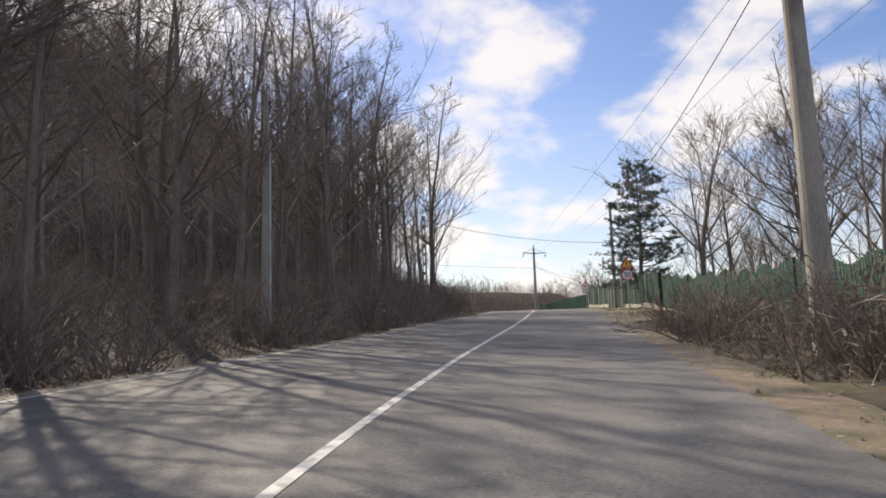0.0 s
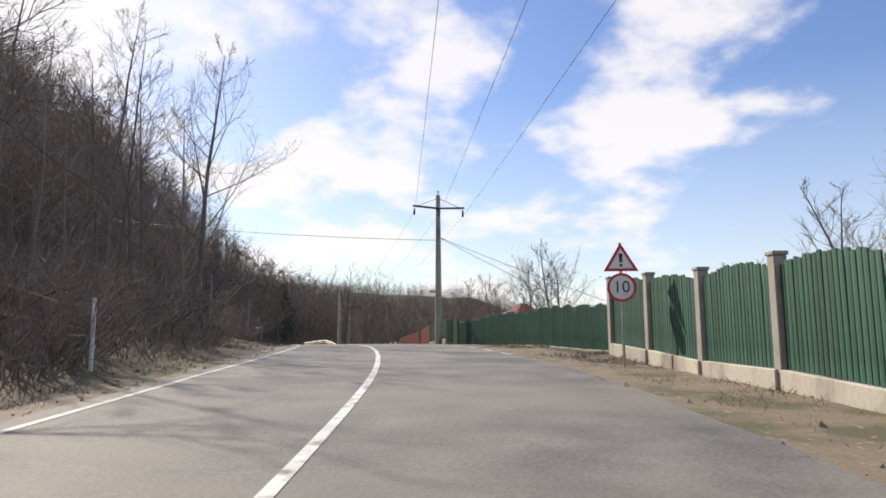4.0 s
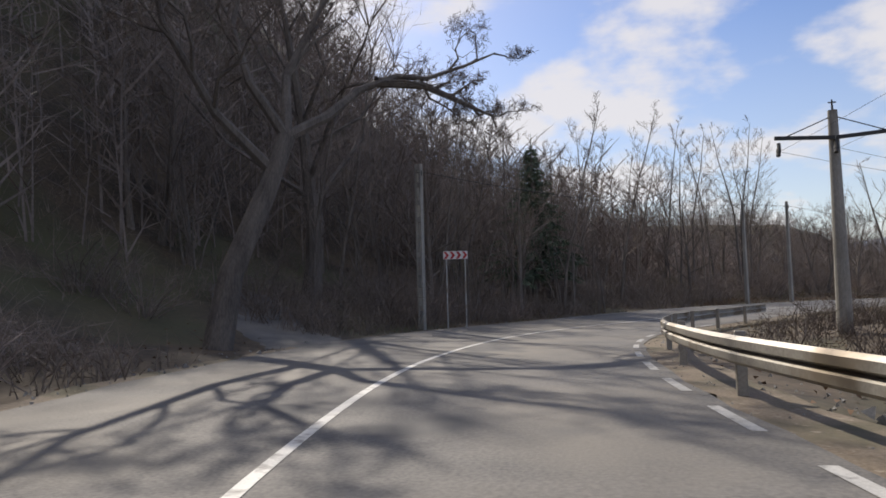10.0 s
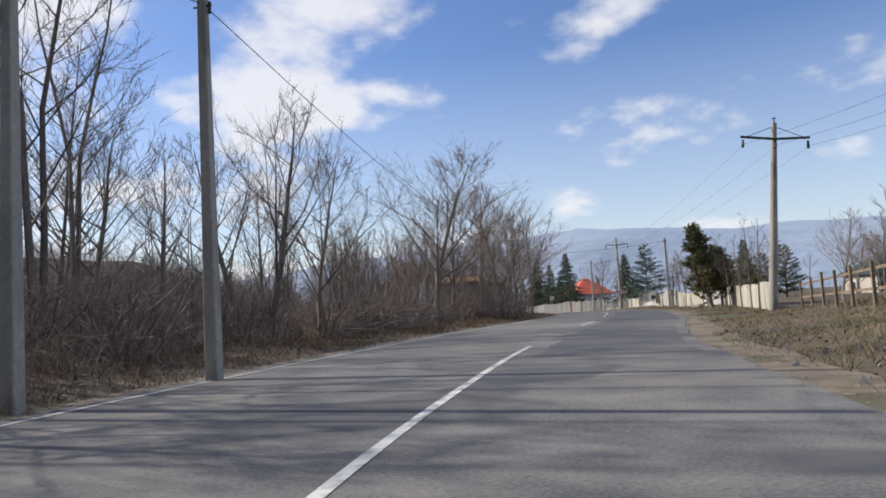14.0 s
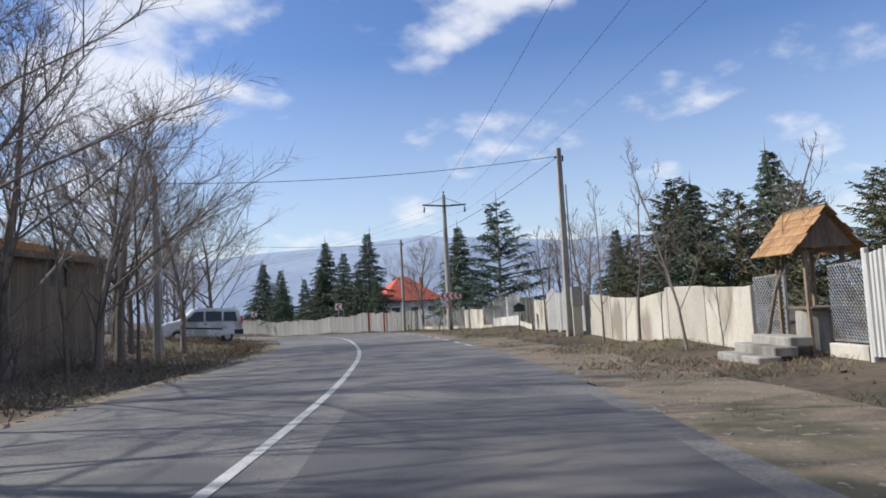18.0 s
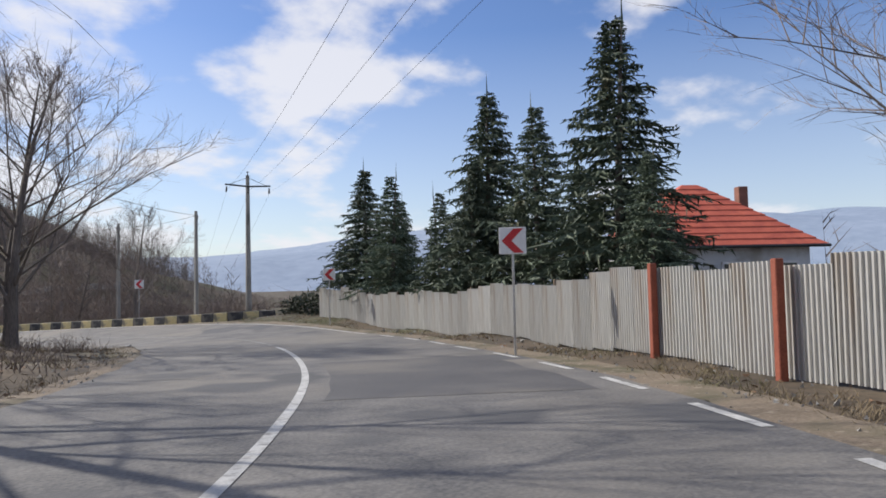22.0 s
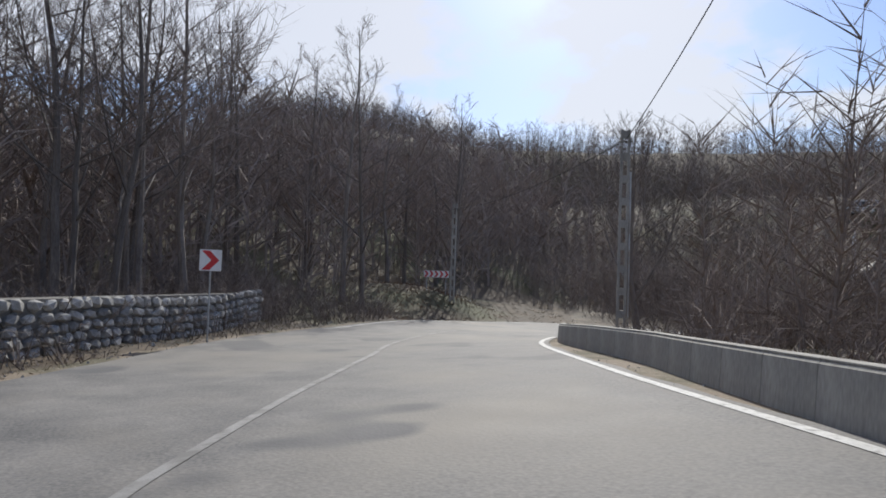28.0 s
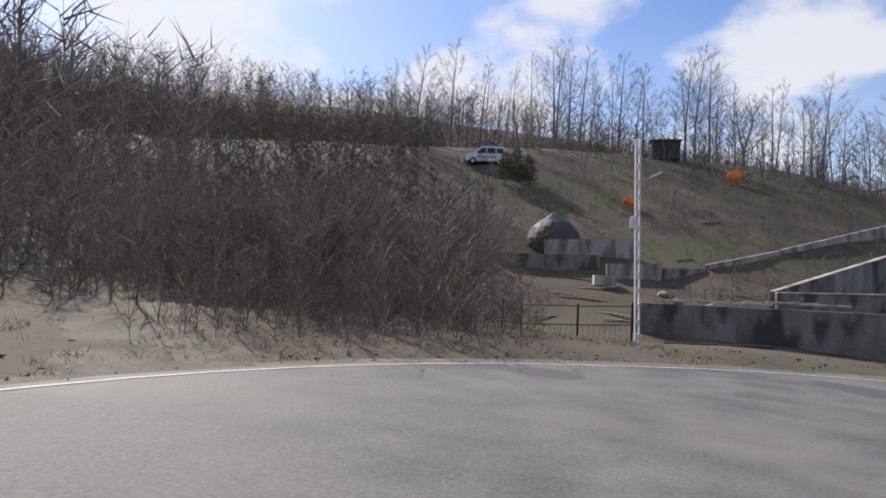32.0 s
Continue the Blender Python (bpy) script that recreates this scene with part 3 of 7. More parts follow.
for a, b, l, r in ((172, 214, lambda s: middle(s) + 0.5, lambda s: edge_r(s) - 0.1), (88, 97, lambda s: edge_l(s) + 0.4, lambda s: middle(s) - 0.4), (262, 268, lambda s: middle(s) + 0.4, lambda s: edge_r(s) - 0.5)):
    put("patch", strip(a, b, l, r, 0.004, 0.9, ragged=0.12), PATCH, road, "patch of darker newer asphalt")


def cracks():
    rng = random.Random(5)
    for s0, d0, n in ((176, 0.6, 18), (181, 1.3, 9)):
        vs, fs, s, d = [], [], s0, d0
        for k in range(n):
            w = rng.uniform(0.006, 0.02)
            vs += [at(s, d - w, 0.005, True), at(s, d + w, 0.005, True)]
            s, d = s + rng.uniform(0.35, 0.9), d + rng.uniform(-0.25, 0.25)
        fs = [(2 * k, 2 * k + 1, 2 * k + 3, 2 * k + 2) for k in range(n - 1)]
        put("crack", mesh_from(vs, fs, "crack"), SHOULDER, road, "filled crack")


cracks()

# ---- plants ----
class Sticks:
    """Tapered twigs and limbs gathered into one mesh."""

    def __init__(self):
        self.v, self.f = [], []

    def tube(self, pts, radii, sides):
        base, n = len(self.v), len(pts)
        up = Vector((0.31, 0.2, 0.93))
        for k, (p, r) in enumerate(zip(pts, radii)):
            way = (pts[min(k + 1, n - 1)] - pts[max(k - 1, 0)]).normalized()
            a = way.cross(up)
            a = a.normalized() if a.length > 0.05 else Vector((1, 0, 0))
            b = way.cross(a)
            for j in range(sides):
                t = 2 * math.pi * j / sides
                self.v.append(p + (a * math.cos(t) + b * math.sin(t)) * r)
        for k in range(n - 1):
            for j in range(sides):
                i, o = base + k * sides, (j + 1) % sides
                self.f.append((i + j, i + o, i + sides + o, i + sides + j))

    def spike(self, a, b, r):
        """A thin three-sided spike from a to b."""
        way = (b - a).normalized()
        x = way.orthogonal().normalized() * r
        y = way.cross(x)
        i = len(self.v)
        self.v += [a + x, a - x * 0.5 + y * 0.87, a - x * 0.5 - y * 0.87, b]
        self.f += [(i, i + 1, i + 3), (i + 1, i + 2, i + 3), (i + 2, i, i + 3)]

    def blade(self, a, b, w):
        way = b - a
        n = len(self.v)
        x = way.cross(Vector((math.sin(n * 1.7), math.cos(n * 2.3), 0.6))).normalized() * w if way.length > 1e-4 else Vector((w, 0, 0))
        i = len(self.v)
        self.v += [a - x, a + x, b]
        self.f.append((i, i + 1, i + 2))

    def mesh(self, name):
        return mesh_from(self.v, self.f, name)


def bent(rng, start, way, length, n, wander, lift=0.0):
    pts, p, w = [start.copy()], start.copy(), way.normalized()
    for k in range(n):
        w = (w + Vector((rng.gauss(0, wander), rng.gauss(0, wander), rng.gauss(0, wander) + lift))).normalized()
        p = p + w * (length / n)
        pts.append(p.copy())
    return pts


def bare_tree(seed, high, girth, spread=0.55, first=0.35, limbs=13, branches=6, twigs=6, stems=1, fine=1):
    """Trunk and leafless crown of a tree, as two meshes."""
    rng = random.Random(seed)
    trunk, crown = Sticks(), Sticks()
    for stem in range(stems):
        lean = Vector((rng.gauss(0, 0.05 + 0.16 * (stems > 1)), rng.gauss(0, 0.05 + 0.16 * (stems > 1)), 1))
        h = high * rng.uniform(0.8, 1.0) if stem else high
        root = Vector((rng.gauss(0, 0.25), rng.gauss(0, 0.25), -0.25)) if stems > 1 else Vector((0, 0, -0.25))
        axis_pts = bent(rng, root, lean, h, 9, 0.05, 0.03)
        g = girth * (1 if stem == 0 else rng.uniform(0.5, 0.9))
        trunk.tube(axis_pts, [g * (1.25 if k == 0 else 1) * (1 - k / 9.3) ** 0.9 + 0.008 for k in range(10)], 7 if stems == 1 else 5)
        for n in range(limbs):
            u = first + (1 - first) * ((n + rng.random()) / limbs) ** 0.9
            k = min(int(u * 9), 8)
            p = axis_pts[k].lerp(axis_pts[k + 1], u * 9 - k)
            turn = n * 2.4 + rng.uniform(-0.5, 0.5)
            reach = h * spread * (1.05 - u) * rng.uniform(0.7, 1.15) + 0.05 * h
            way = Vector((math.cos(turn), math.sin(turn), rng.uniform(0.45, 1.25)))
            limb = bent(rng, p, way, reach, 5, 0.15, 0.10)
            r = g * 0.42 * (1.1 - u)
            trunk.tube([limb[0], limb[2], limb[4], limb[5]], [max(0.007, r * (1 - j / 5.4)) for j in (0, 2, 4, 5)], 4)
            for b in range(branches):
                v = 0.25 + 0.75 * (b + rng.random()) / branches
                j = min(int(v * 5), 4)
                q = limb[j].lerp(limb[j + 1], v * 5 - j) if j > 3 else (limb[0].lerp(limb[2], v * 2.5) if v < 0.4 else limb[2].lerp(limb[4], v * 2.5 - 1))
                w2 = ((limb[j + 1] - limb[j]).normalized() + Vector((rng.gauss(0, 0.6), rng.gauss(0, 0.6), rng.gauss(0.25, 0.4))))
                length = reach * rng.uniform(0.28, 0.5) * (1.15 - 0.5 * v)
                br = bent(rng, q, w2, length, 1, 0.1, 0.1)
                crown.spike(br[0], br[1], max(0.009, r * 0.35))
                for t in range(twigs):
                    x = 0.2 + 0.8 * (t + rng.random()) / twigs
                    m = 0
                    a = br[0].lerp(br[1], x * 0.97)
                    w3 = ((br[m + 1] - br[m]).normalized() + Vector((rng.gauss(0, 0.55), rng.gauss(0, 0.55), rng.gauss(0.2, 0.4)))).normalized()
                    ln = length * rng.uniform(0.35, 0.75)
                    e = a + w3 * ln
                    crown.blade(a, e, 0.0075 * (0.5 + high / 18))
                    for f in range(fine):
                        c = a.lerp(e, rng.uniform(0.3, 0.8))
                        w4 = (w3 + Vector((rng.gauss(0, 0.6), rng.gauss(0, 0.6), rng.gauss(0.1, 0.4)))).normalized()
                        crown.blade(c, c + w4 * ln * rng.uniform(0.35, 0.7), 0.0055 * (0.5 + high / 18))
    return trunk.mesh("trunk"), crown.mesh("crown")


def bush_mesh(seed, high, wide, stems=22, twigs=9):
    rng = random.Random(seed)
    st = Sticks()
    for n in range(stems):
        t, o = rng.uniform(0, 6.28), rng.uniform(0, 0.5) * wide
        a = Vector((math.cos(t) * o * 0.7, math.sin(t) * o * 0.7, -0.1))
        way = Vector((math.cos(t) * rng.uniform(0.1, 0.9), math.sin(t) * rng.uniform(0.1, 0.9), 1))
        pts = bent(rng, a, way, high * rng.uniform(0.55, 1.1), 4, 0.2, -0.06)
        st.tube(pts, [0.02 * (1 - k / 4.6) * (0.5 + high / 3) + 0.002 for k in range(5)], 3)
        for m in range(twigs):
            x = rng.uniform(0.15, 1.0)
            k = min(int(x * 4), 3)
            p = pts[k].lerp(pts[k + 1], x * 4 - k)
            w = ((pts[k + 1] - pts[k]).normalized() + Vector((rng.gauss(0, 0.7), rng.gauss(0, 0.7), rng.gauss(0, 0.5)))).normalized()
            e = p + w * high * rng.uniform(0.14, 0.4)
            st.spike(p, e, 0.006)
            c = p.lerp(e, 0.5)
            st.blade(c, c + (w + Vector((rng.gauss(0, 0.7), rng.gauss(0, 0.7), rng.gauss(0, 0.5)))).normalized() * high * 0.2, 0.006)
    return st.mesh("stems")


def conifer(seed, high, wide, boughs=150, droop=0.3, lift=0.15, first=0.05, shape=0.8, shoots=12, open_=0.0, fringe=0.31, whorls=0):
    """Trunk and boughs of a conifer: each bough a bent limb with side shoots and hanging needle sprays."""
    rng = random.Random(seed)
    trunk, crown = Sticks(), Sticks()
    pts = bent(rng, Vector((0, 0, -0.2)), Vector((0, 0, 1)), high, 6, 0.015)
    trunk.tube(pts, [0.02 * high * (1 - k / 6.2) + 0.01 for k in range(7)], 7)
    crown.spike(pts[-1] - Vector((0, 0, 0.5)), pts[-1] + Vector((0, 0, 0.7 if whorls else 0.35)), 0.045)
    for n in range(boughs):
        if whorls:
            u = first + (0.97 - first) * (int(n * whorls / boughs) + rng.uniform(-0.42, 0.42)) / whorls
        else:
            u = first + (0.985 - first) * ((n + rng.uniform(-0.8, 0.8)) / boughs)
        u = min(0.985, max(first * 0.6, u + open_ * 0.05 * math.sin(n * 0.9)))
        t = n * 2.39996 + rng.uniform(-0.5, 0.5)
        reach = wide * (1 - u) ** shape * rng.choice((0.55, 0.8, 0.95, 1.05, 1.25)) * rng.uniform(0.85, 1.12) + 0.06
        out = Vector((math.cos(t), math.sin(t), 0))
        side = Vector((-out.y, out.x, 0))
        a = Vector((0, 0, u * high))
        dr, lf = droop * rng.uniform(0.5, 1.5) * (1.1 - 0.5 * u), lift * rng.uniform(0.4, 1.6) + 0.5 * max(0, u - 0.6)
        line = [a + out * reach * v + side * reach * 0.12 * rng.gauss(0, 1) * v + Vector((0, 0, reach * (lf * v - dr * v * v * (1.5 - 0.6 * v)))) for v in (0, 0.25, 0.5, 0.75, 1.0)]
        crown.tube([line[0], line[2], line[4]], [0.018 * (1 - k / 2.4) * (0.4 + reach) + 0.003 for k in range(3)], 3)
        m = max(4, int(shoots * (0.5 + 0.5 * reach / wide)))
        for k in range(m):
            v = 0.15 + 0.85 * (k + rng.random()) / m if not open_ else 0.35 + 0.65 * (k + rng.random()) / m
            j = min(int(v * 4), 3)
            p = line[j].lerp(line[j + 1], v * 4 - j)
            s = 1 if k % 2 else -1
            ln = (0.22 + 0.28 * reach * (1.1 - 0.7 * v)) * rng.uniform(0.6, 1.2)
            w = (side * s * rng.uniform(0.3, 1.0) + out * rng.uniform(0.4, 1.0) + Vector((0, 0, rng.uniform(-0.5, 0.25) - 0.3 * droop))).normalized()
            e = p + w * ln
            crown.spike(p, e, 0.022 + 0.012 * reach)
            for z in range(5 if open_ < 0.6 else 24):
                c = p.lerp(e, rng.uniform(0.05, 0.95) if open_ < 0.6 else rng.uniform(0.1, 1.05))
                w2 = (w * 0.6 + Vector((rng.gauss(0, 0.55), rng.gauss(0, 0.55), rng.uniform(-1.0, 0.35) - droop * 0.5 + open_ * 0.7))).normalized()
                crown.blade(c, c + w2 * fringe * rng.uniform(0.6, 1.4) * (0.35 + 0.65 * min(1, 2.2 * (1 - u))), 0.034 if open_ < 0.6 else 0.015)
    return trunk.mesh("trunk"), crown.mesh("crown")


def pine(seed, high, wide, boughs=72, first=0.14):
    """Trunk and crown of a pine: bare bent boughs that end in upturned brushes of needles."""
    rng = random.Random(seed)
    trunk, crown = Sticks(), Sticks()
    pts = bent(rng, Vector((0, 0, -0.2)), Vector((0, 0, 1)), high, 7, 0.03)
    trunk.tube(pts, [0.017 * high * (1 - k / 7.4) + 0.015 for k in range(8)], 7)
    for n in range(boughs):
        u = first + (0.99 - first) * (n + rng.uniform(-0.4, 0.4)) / boughs
        k = min(int(u * 7), 6)
        a = pts[k].lerp(pts[k + 1], u * 7 - k)
        t = n * 2.39996 + rng.uniform(-0.4, 0.4)
        reach = wide * (0.25 + 0.75 * (1 - u) ** 0.6) * rng.uniform(0.6, 1.12)
        limb = bent(rng, a, Vector((math.cos(t), math.sin(t), rng.uniform(-0.12, 0.3) + 0.6 * max(0, u - 0.7))), reach, 5, 0.1, 0.05)
        trunk.tube(limb, [0.03 * (0.4 + reach / 3) * (1 - j / 5.6) + 0.006 for j in range(6)], 4)
        for c in range(int(6 + 5 * reach)):
            v = 0.3 + 0.7 * rng.random() ** 0.7
            j = min(int(v * 5), 4)
            p = limb[j].lerp(limb[j + 1], v * 5 - j)
            side = Vector((rng.gauss(0, 0.42), rng.gauss(0, 0.42), rng.uniform(0.05, 0.4))) * (0.4 + 0.25 * reach)
            e = p + side
            crown.spike(p, e, 0.014)
            for q in range(3):
                o = p.lerp(e, 0.55 + 0.25 * q)
                for z in range(13):
                    w = Vector((rng.gauss(0, 1), rng.gauss(0, 1), rng.gauss(0.45, 0.7))).normalized()
                    crown.blade(o, o + w * rng.uniform(0.13, 0.25), 0.021)
    return trunk.mesh("trunk"), crown.mesh("crown")


def juniper(seed, high, wide, way, boughs=120, first=0.2):
    """Trunk and crown of a ragged old juniper: rising plumes of short dense sprays."""
    rng = random.Random(seed)
    trunk, crown = Sticks(), Sticks()
    pts = bent(rng, Vector((0, 0, -0.2)), Vector(way), high * 0.92, 6, 0.05)
    trunk.tube(pts, [0.022 * high * (1 - k / 6.6) + 0.012 for k in range(7)], 8)
    for n in range(boughs):
        u = first + (0.99 - first) * (n + rng.uniform(-0.5, 0.5)) / boughs
        k = min(int(u * 6), 5)
        a = pts[k].lerp(pts[k + 1], u * 6 - k)
        t = n * 2.39996 + rng.uniform(-0.5, 0.5)
        reach = wide * (0.3 + 0.7 * math.sin(math.pi * min(1, 0.25 + 0.72 * u)) ** 0.8) * rng.choice((0.55, 0.8, 1.0, 1.25)) * (1 - 0.45 * u)
        limb = bent(rng, a, Vector((math.cos(t), math.sin(t), rng.uniform(0.1, 0.7) + 0.5 * u)), reach, 4, 0.12, 0.1)
        trunk.tube(limb, [0.022 * (0.4 + reach / 2) * (1 - j / 4.6) + 0.004 for j in range(5)], 4)
        for c in range(int(7 + 8 * reach)):
            v = 0.12 + 0.88 * rng.random() ** 0.6
            j = min(int(v * 4), 3)
            q = limb[j].lerp(limb[j + 1], v * 4 - j)
            plume = Vector((rng.gauss(0, 0.5), rng.gauss(0, 0.5), rng.uniform(0.0, 0.8))).normalized() * rng.uniform(0.2, 0.48)
            for z in range(17):
                o = q + plume * rng.random()
                w = (plume.normalized() * 0.8 + Vector((rng.gauss(0, 0.7), rng.gauss(0, 0.7), rng.gauss(0.1, 0.6)))).normalized()
                crown.blade(o, o + w * rng.uniform(0.09, 0.2), 0.035)
    return trunk.mesh("trunk"), crown.mesh("crown")


def tree_thing(name, meshes, mats, m, label, category="tree", group=""):
    ob = thing(name, m, label, category, group)
    put("trunk", meshes[0], mats[0], ob)
    put("crown", meshes[1], mats[1], ob)
    return ob


def stand(p, size=1.0, turn=0.0, lean=0.0):
    return Matrix.Translation(p) @ Matrix.Rotation(turn, 4, "Z") @ Matrix.Rotation(lean, 4, "X") @ Matrix.Scale(size, 4)


TALL = [bare_tree(11 + k, 15, 0.16, 0.5, 0.2, 19, 7, 7) for k in range(4)]
SLIM = [bare_tree(31 + k, 12, 0.085, 0.34, 0.18, 17, 6, 6) for k in range(3)]
BROAD = [bare_tree(51 + k, 9, 0.16, 0.75, 0.18, 17, 8, 8) for k in range(3)]
CLUMP = [bare_tree(71 + k, 6.5, 0.06, 0.4, 0.25, 8, 5, 5, stems=5) for k in range(3)]
SMALL = [bare_tree(91 + k, 5.5, 0.055, 0.5, 0.3, 12, 5, 5) for k in range(3)]
BUSHES = [bush_mesh(111 + k, 2.0, 2.2) for k in range(4)]
BRAMBLE = [bush_mesh(131 + k, 1.3, 2.6, 40, 12) for k in range(3)]
SPRUCE = [conifer(151, 9, 3.3, 230, 0.36, 0.18, 0.2, 1.15, 14, 0.0, 0.21, 27), conifer(152, 9, 2.9, 205, 0.32, 0.2, 0.2, 1.1, 14, 0.0, 0.2, 25), conifer(153, 9, 3.6, 250, 0.4, 0.18, 0.2, 1.15, 14, 0.0, 0.22, 28)]
BLUE_SPRUCE = conifer(155, 8.6, 3.3, 100, 0.1, 0.3, 0.14, 0.72, 17, 0.5, 0.26, 13)
BLACK_PINE = pine(161, 11, 3.7)
THUJA = conifer(171, 8, 2.6, 120, 0.05, 0.4, 0.1, 0.55, 13, 0.5, 0.3)

WILD = random.Random(77)


def grow(kinds, mats, name, label, s0, s1, d0, d1, count, size=(0.8, 1.2), group="", category="tree", away_from=()):
    """Plants scattered at random along a stretch of the roadside."""
    made = 0
    for _ in range(count * 6):
        s, d = WILD.uniform(s0, s1), WILD.uniform(d0, d1)
        if any(a < s < b for a, b in away_from):
            continue
        p = at(s, d)
        ss, dd, _z = lie(p.x, p.y)
        if abs(float(dd[0])) < min(abs(d0), abs(d1)) - 0.3 or edge_l(float(ss[0])) - 1.3 < float(dd[0]) < edge_r(float(ss[0])) + 1.0 or (p.x > 42 and p.y > 313 and category == "tree"):
            continue
        m = stand(p, WILD.uniform(*size), WILD.uniform(0, 6.28), WILD.gauss(0, 0.04))
        pick = WILD.choice(kinds)
        made += 1
        if 206 < s < 233 and -17 < d < -4 or 168 < s < 200 and d > (-9.5 if category == "shrub" else -10.4) and d < 0:
            continue
        if isinstance(pick, tuple):
            tree_thing(name, pick, mats, m, label, category, group)
        else:
            ob = put(name, pick, mats[1], None, "", m)
            tagged(ob, label, category, group)
        if made >= count:
            break


BT = (BARK, TWIG)
WOODS = "leafless tree of the roadside wood, grey bark"
# the wood on the bank
grow(TALL, BT, "forest_tree", WOODS, -8, 62, -20, -7.6, 62, (0.75, 1.15), "roadside wood")
grow(TALL, BT, "forest_tree", WOODS, -14, 42, -15, -8.8, 34, (0.8, 1.1), "roadside wood")
grow(TALL + SLIM, BT, "forest_tree", WOODS, 62, 128, -26, -8.6, 66, (0.7, 1.05), "roadside wood")
grow(TALL, BT, "forest_tree", WOODS, -8, 70, -42, -20, 26, (0.8, 1.2), "roadside wood")
grow(BUSHES, BT, "shrub", "bare brown shrub on the wooded bank", -8, 128, -14, -6.2, 150, (0.7, 1.35), "bank shrubs", "shrub")
# the outside of the first bend and the thicket after it
grow(SLIM + CLUMP + BROAD, BT, "young_tree", "slender leafless young tree in the thicket", 138, 168, -26, -9.5, 44, (0.8, 1.15), "bend thicket")
grow(CLUMP + SMALL + BROAD, BT, "young_tree", "slender leafless young tree in the thicket", 168, 228, -24, -9.0, 66, (0.6, 0.95), "bend thicket")
grow(BUSHES, BT, "shrub", "dense bare brown shrub beside the road", 134, 200, -15, -8.2, 72, (0.8, 1.4), "thicket shrubs", "shrub")
grow(BUSHES, BT, "shrub", "dense bare brown shrub beside the road", 200, 228, -13, -7.4, 26, (0.8, 1.3), "thicket shrubs", "shrub")
grow(SLIM, BT, "young_tree", "tall slender leafless tree rising over the thicket", 148, 178, -20, -10, 26, (0.85, 1.2), "bend thicket")
grow(BROAD, BT, "young_tree", "bare spreading tree behind the lay-by", 247, 264, -26, -14, 8, (0.75, 0.95), "trees by the lay-by")
# right of the road
grow(BRAMBLE, (BARK, BRUSH), "bramble", "tangled leafless bramble on the verge", -4, 22, 4.4, 8.5, 20, (1.0, 1.7), "verge brambles", "shrub")
grow(SLIM + BROAD, BT, "garden_tree", "bare tree behind the roadside fence", 0, 50, 8.5, 24, 30, (0.75, 1.1), "trees behind fence")
grow(SMALL + BROAD, BT, "orchard_tree", "bare orchard tree below the road", 60, 118, 10, 34, 50, (0.6, 1.05), "orchard")
grow(CLUMP + BUSHES, BT, "young_tree", "bare brown scrub below the guard rail", 112, 146, 6.5, 18, 26, (0.6, 0.9), "scrub below rail")
grow(SMALL + BUSHES + CLUMP, BT, "garden_tree", "bare shrub on the grassy bank", 150, 196, 9, 24, 40, (0.5, 0.9), "bank shrubs east")
grow(SMALL + BROAD, BT, "garden_tree", "bare fruit tree behind the pale wall", 195, 250, 9, 22, 26, (0.45, 0.7), "garden trees")
# past the long bend
grow(BROAD + CLUMP, BT, "young_tree", "bare spreading tree behind the parked vehicles", 226, 246, -30, -13.5, 20, (0.5, 0.75), "trees by the lay-by")
grow(SMALL + CLUMP + BROAD, BT, "young_tree", "bare young tree beyond the verge", 252, 300, -28, -10, 38, (0.6, 0.95), "verge trees")
grow(BUSHES, BT, "shrub", "bare brush behind the painted kerb", 305, 342, 6.0, 22, 70, (0.8, 1.35), "kerb brush", "shrub")
grow(TALL + SLIM, BT, "forest_tree", WOODS, 296, 334, -34, -8.5, 34, (0.65, 1.0), "second wood")
grow(TALL, BT, "forest_tree", WOODS, 332, 356, -34, -9.5, 56, (0.8, 1.1), "second wood")
grow(BUSHES, BT, "shrub", "bare brown shrub on the wooded bank", 338, 350, -20, -8.0, 24, (0.8, 1.3), "second bank shrubs", "shrub")
grow(BUSHES, BT, "shrub", "bare brown shrub on the wooded bank", 296, 352, -14, -6.8, 36, (0.6, 1.1), "second bank shrubs", "shrub")


def far_woods(name, label, places, high, seed, mats, twigs=15, thick=1.0, category="woods"):
    """A wood that stays far off: thin tapered trunks with many forked twigs, in one mesh."""
    rng = random.Random(seed)
    st = Sticks()
    for p in places:
        h = high * rng.uniform(0.55, 1.15)
        a = p - Vector((0, 0, 0.3))
        tip = a + Vector((rng.gauss(0, 0.07), rng.gauss(0, 0.07), 1)) * h
        st.spike(a, tip, 0.007 * h)
        for n in range(twigs):
            u = rng.uniform(0.05, 0.97)
            q = a.lerp(tip, u)
            t = rng.uniform(0, 6.28)
            w = Vector((math.cos(t), math.sin(t), rng.uniform(0.4, 1.6))).normalized()
            ln = h * rng.uniform(0.14, 0.36) * (1.25 - u * 0.6)
            e = q + w * ln
            st.blade(q, e, 0.0055 * h * thick)
            c = q.lerp(e, rng.uniform(0.3, 0.8))
            st.blade(c, c + (w + Vector((rng.gauss(0, 0.6), rng.gauss(0, 0.6), rng.gauss(0, 0.3)))).normalized() * ln * 0.7, 0.004 * h * thick)
    tagged(put(name, st.mesh(name), mats), label, category, kind="stuff")


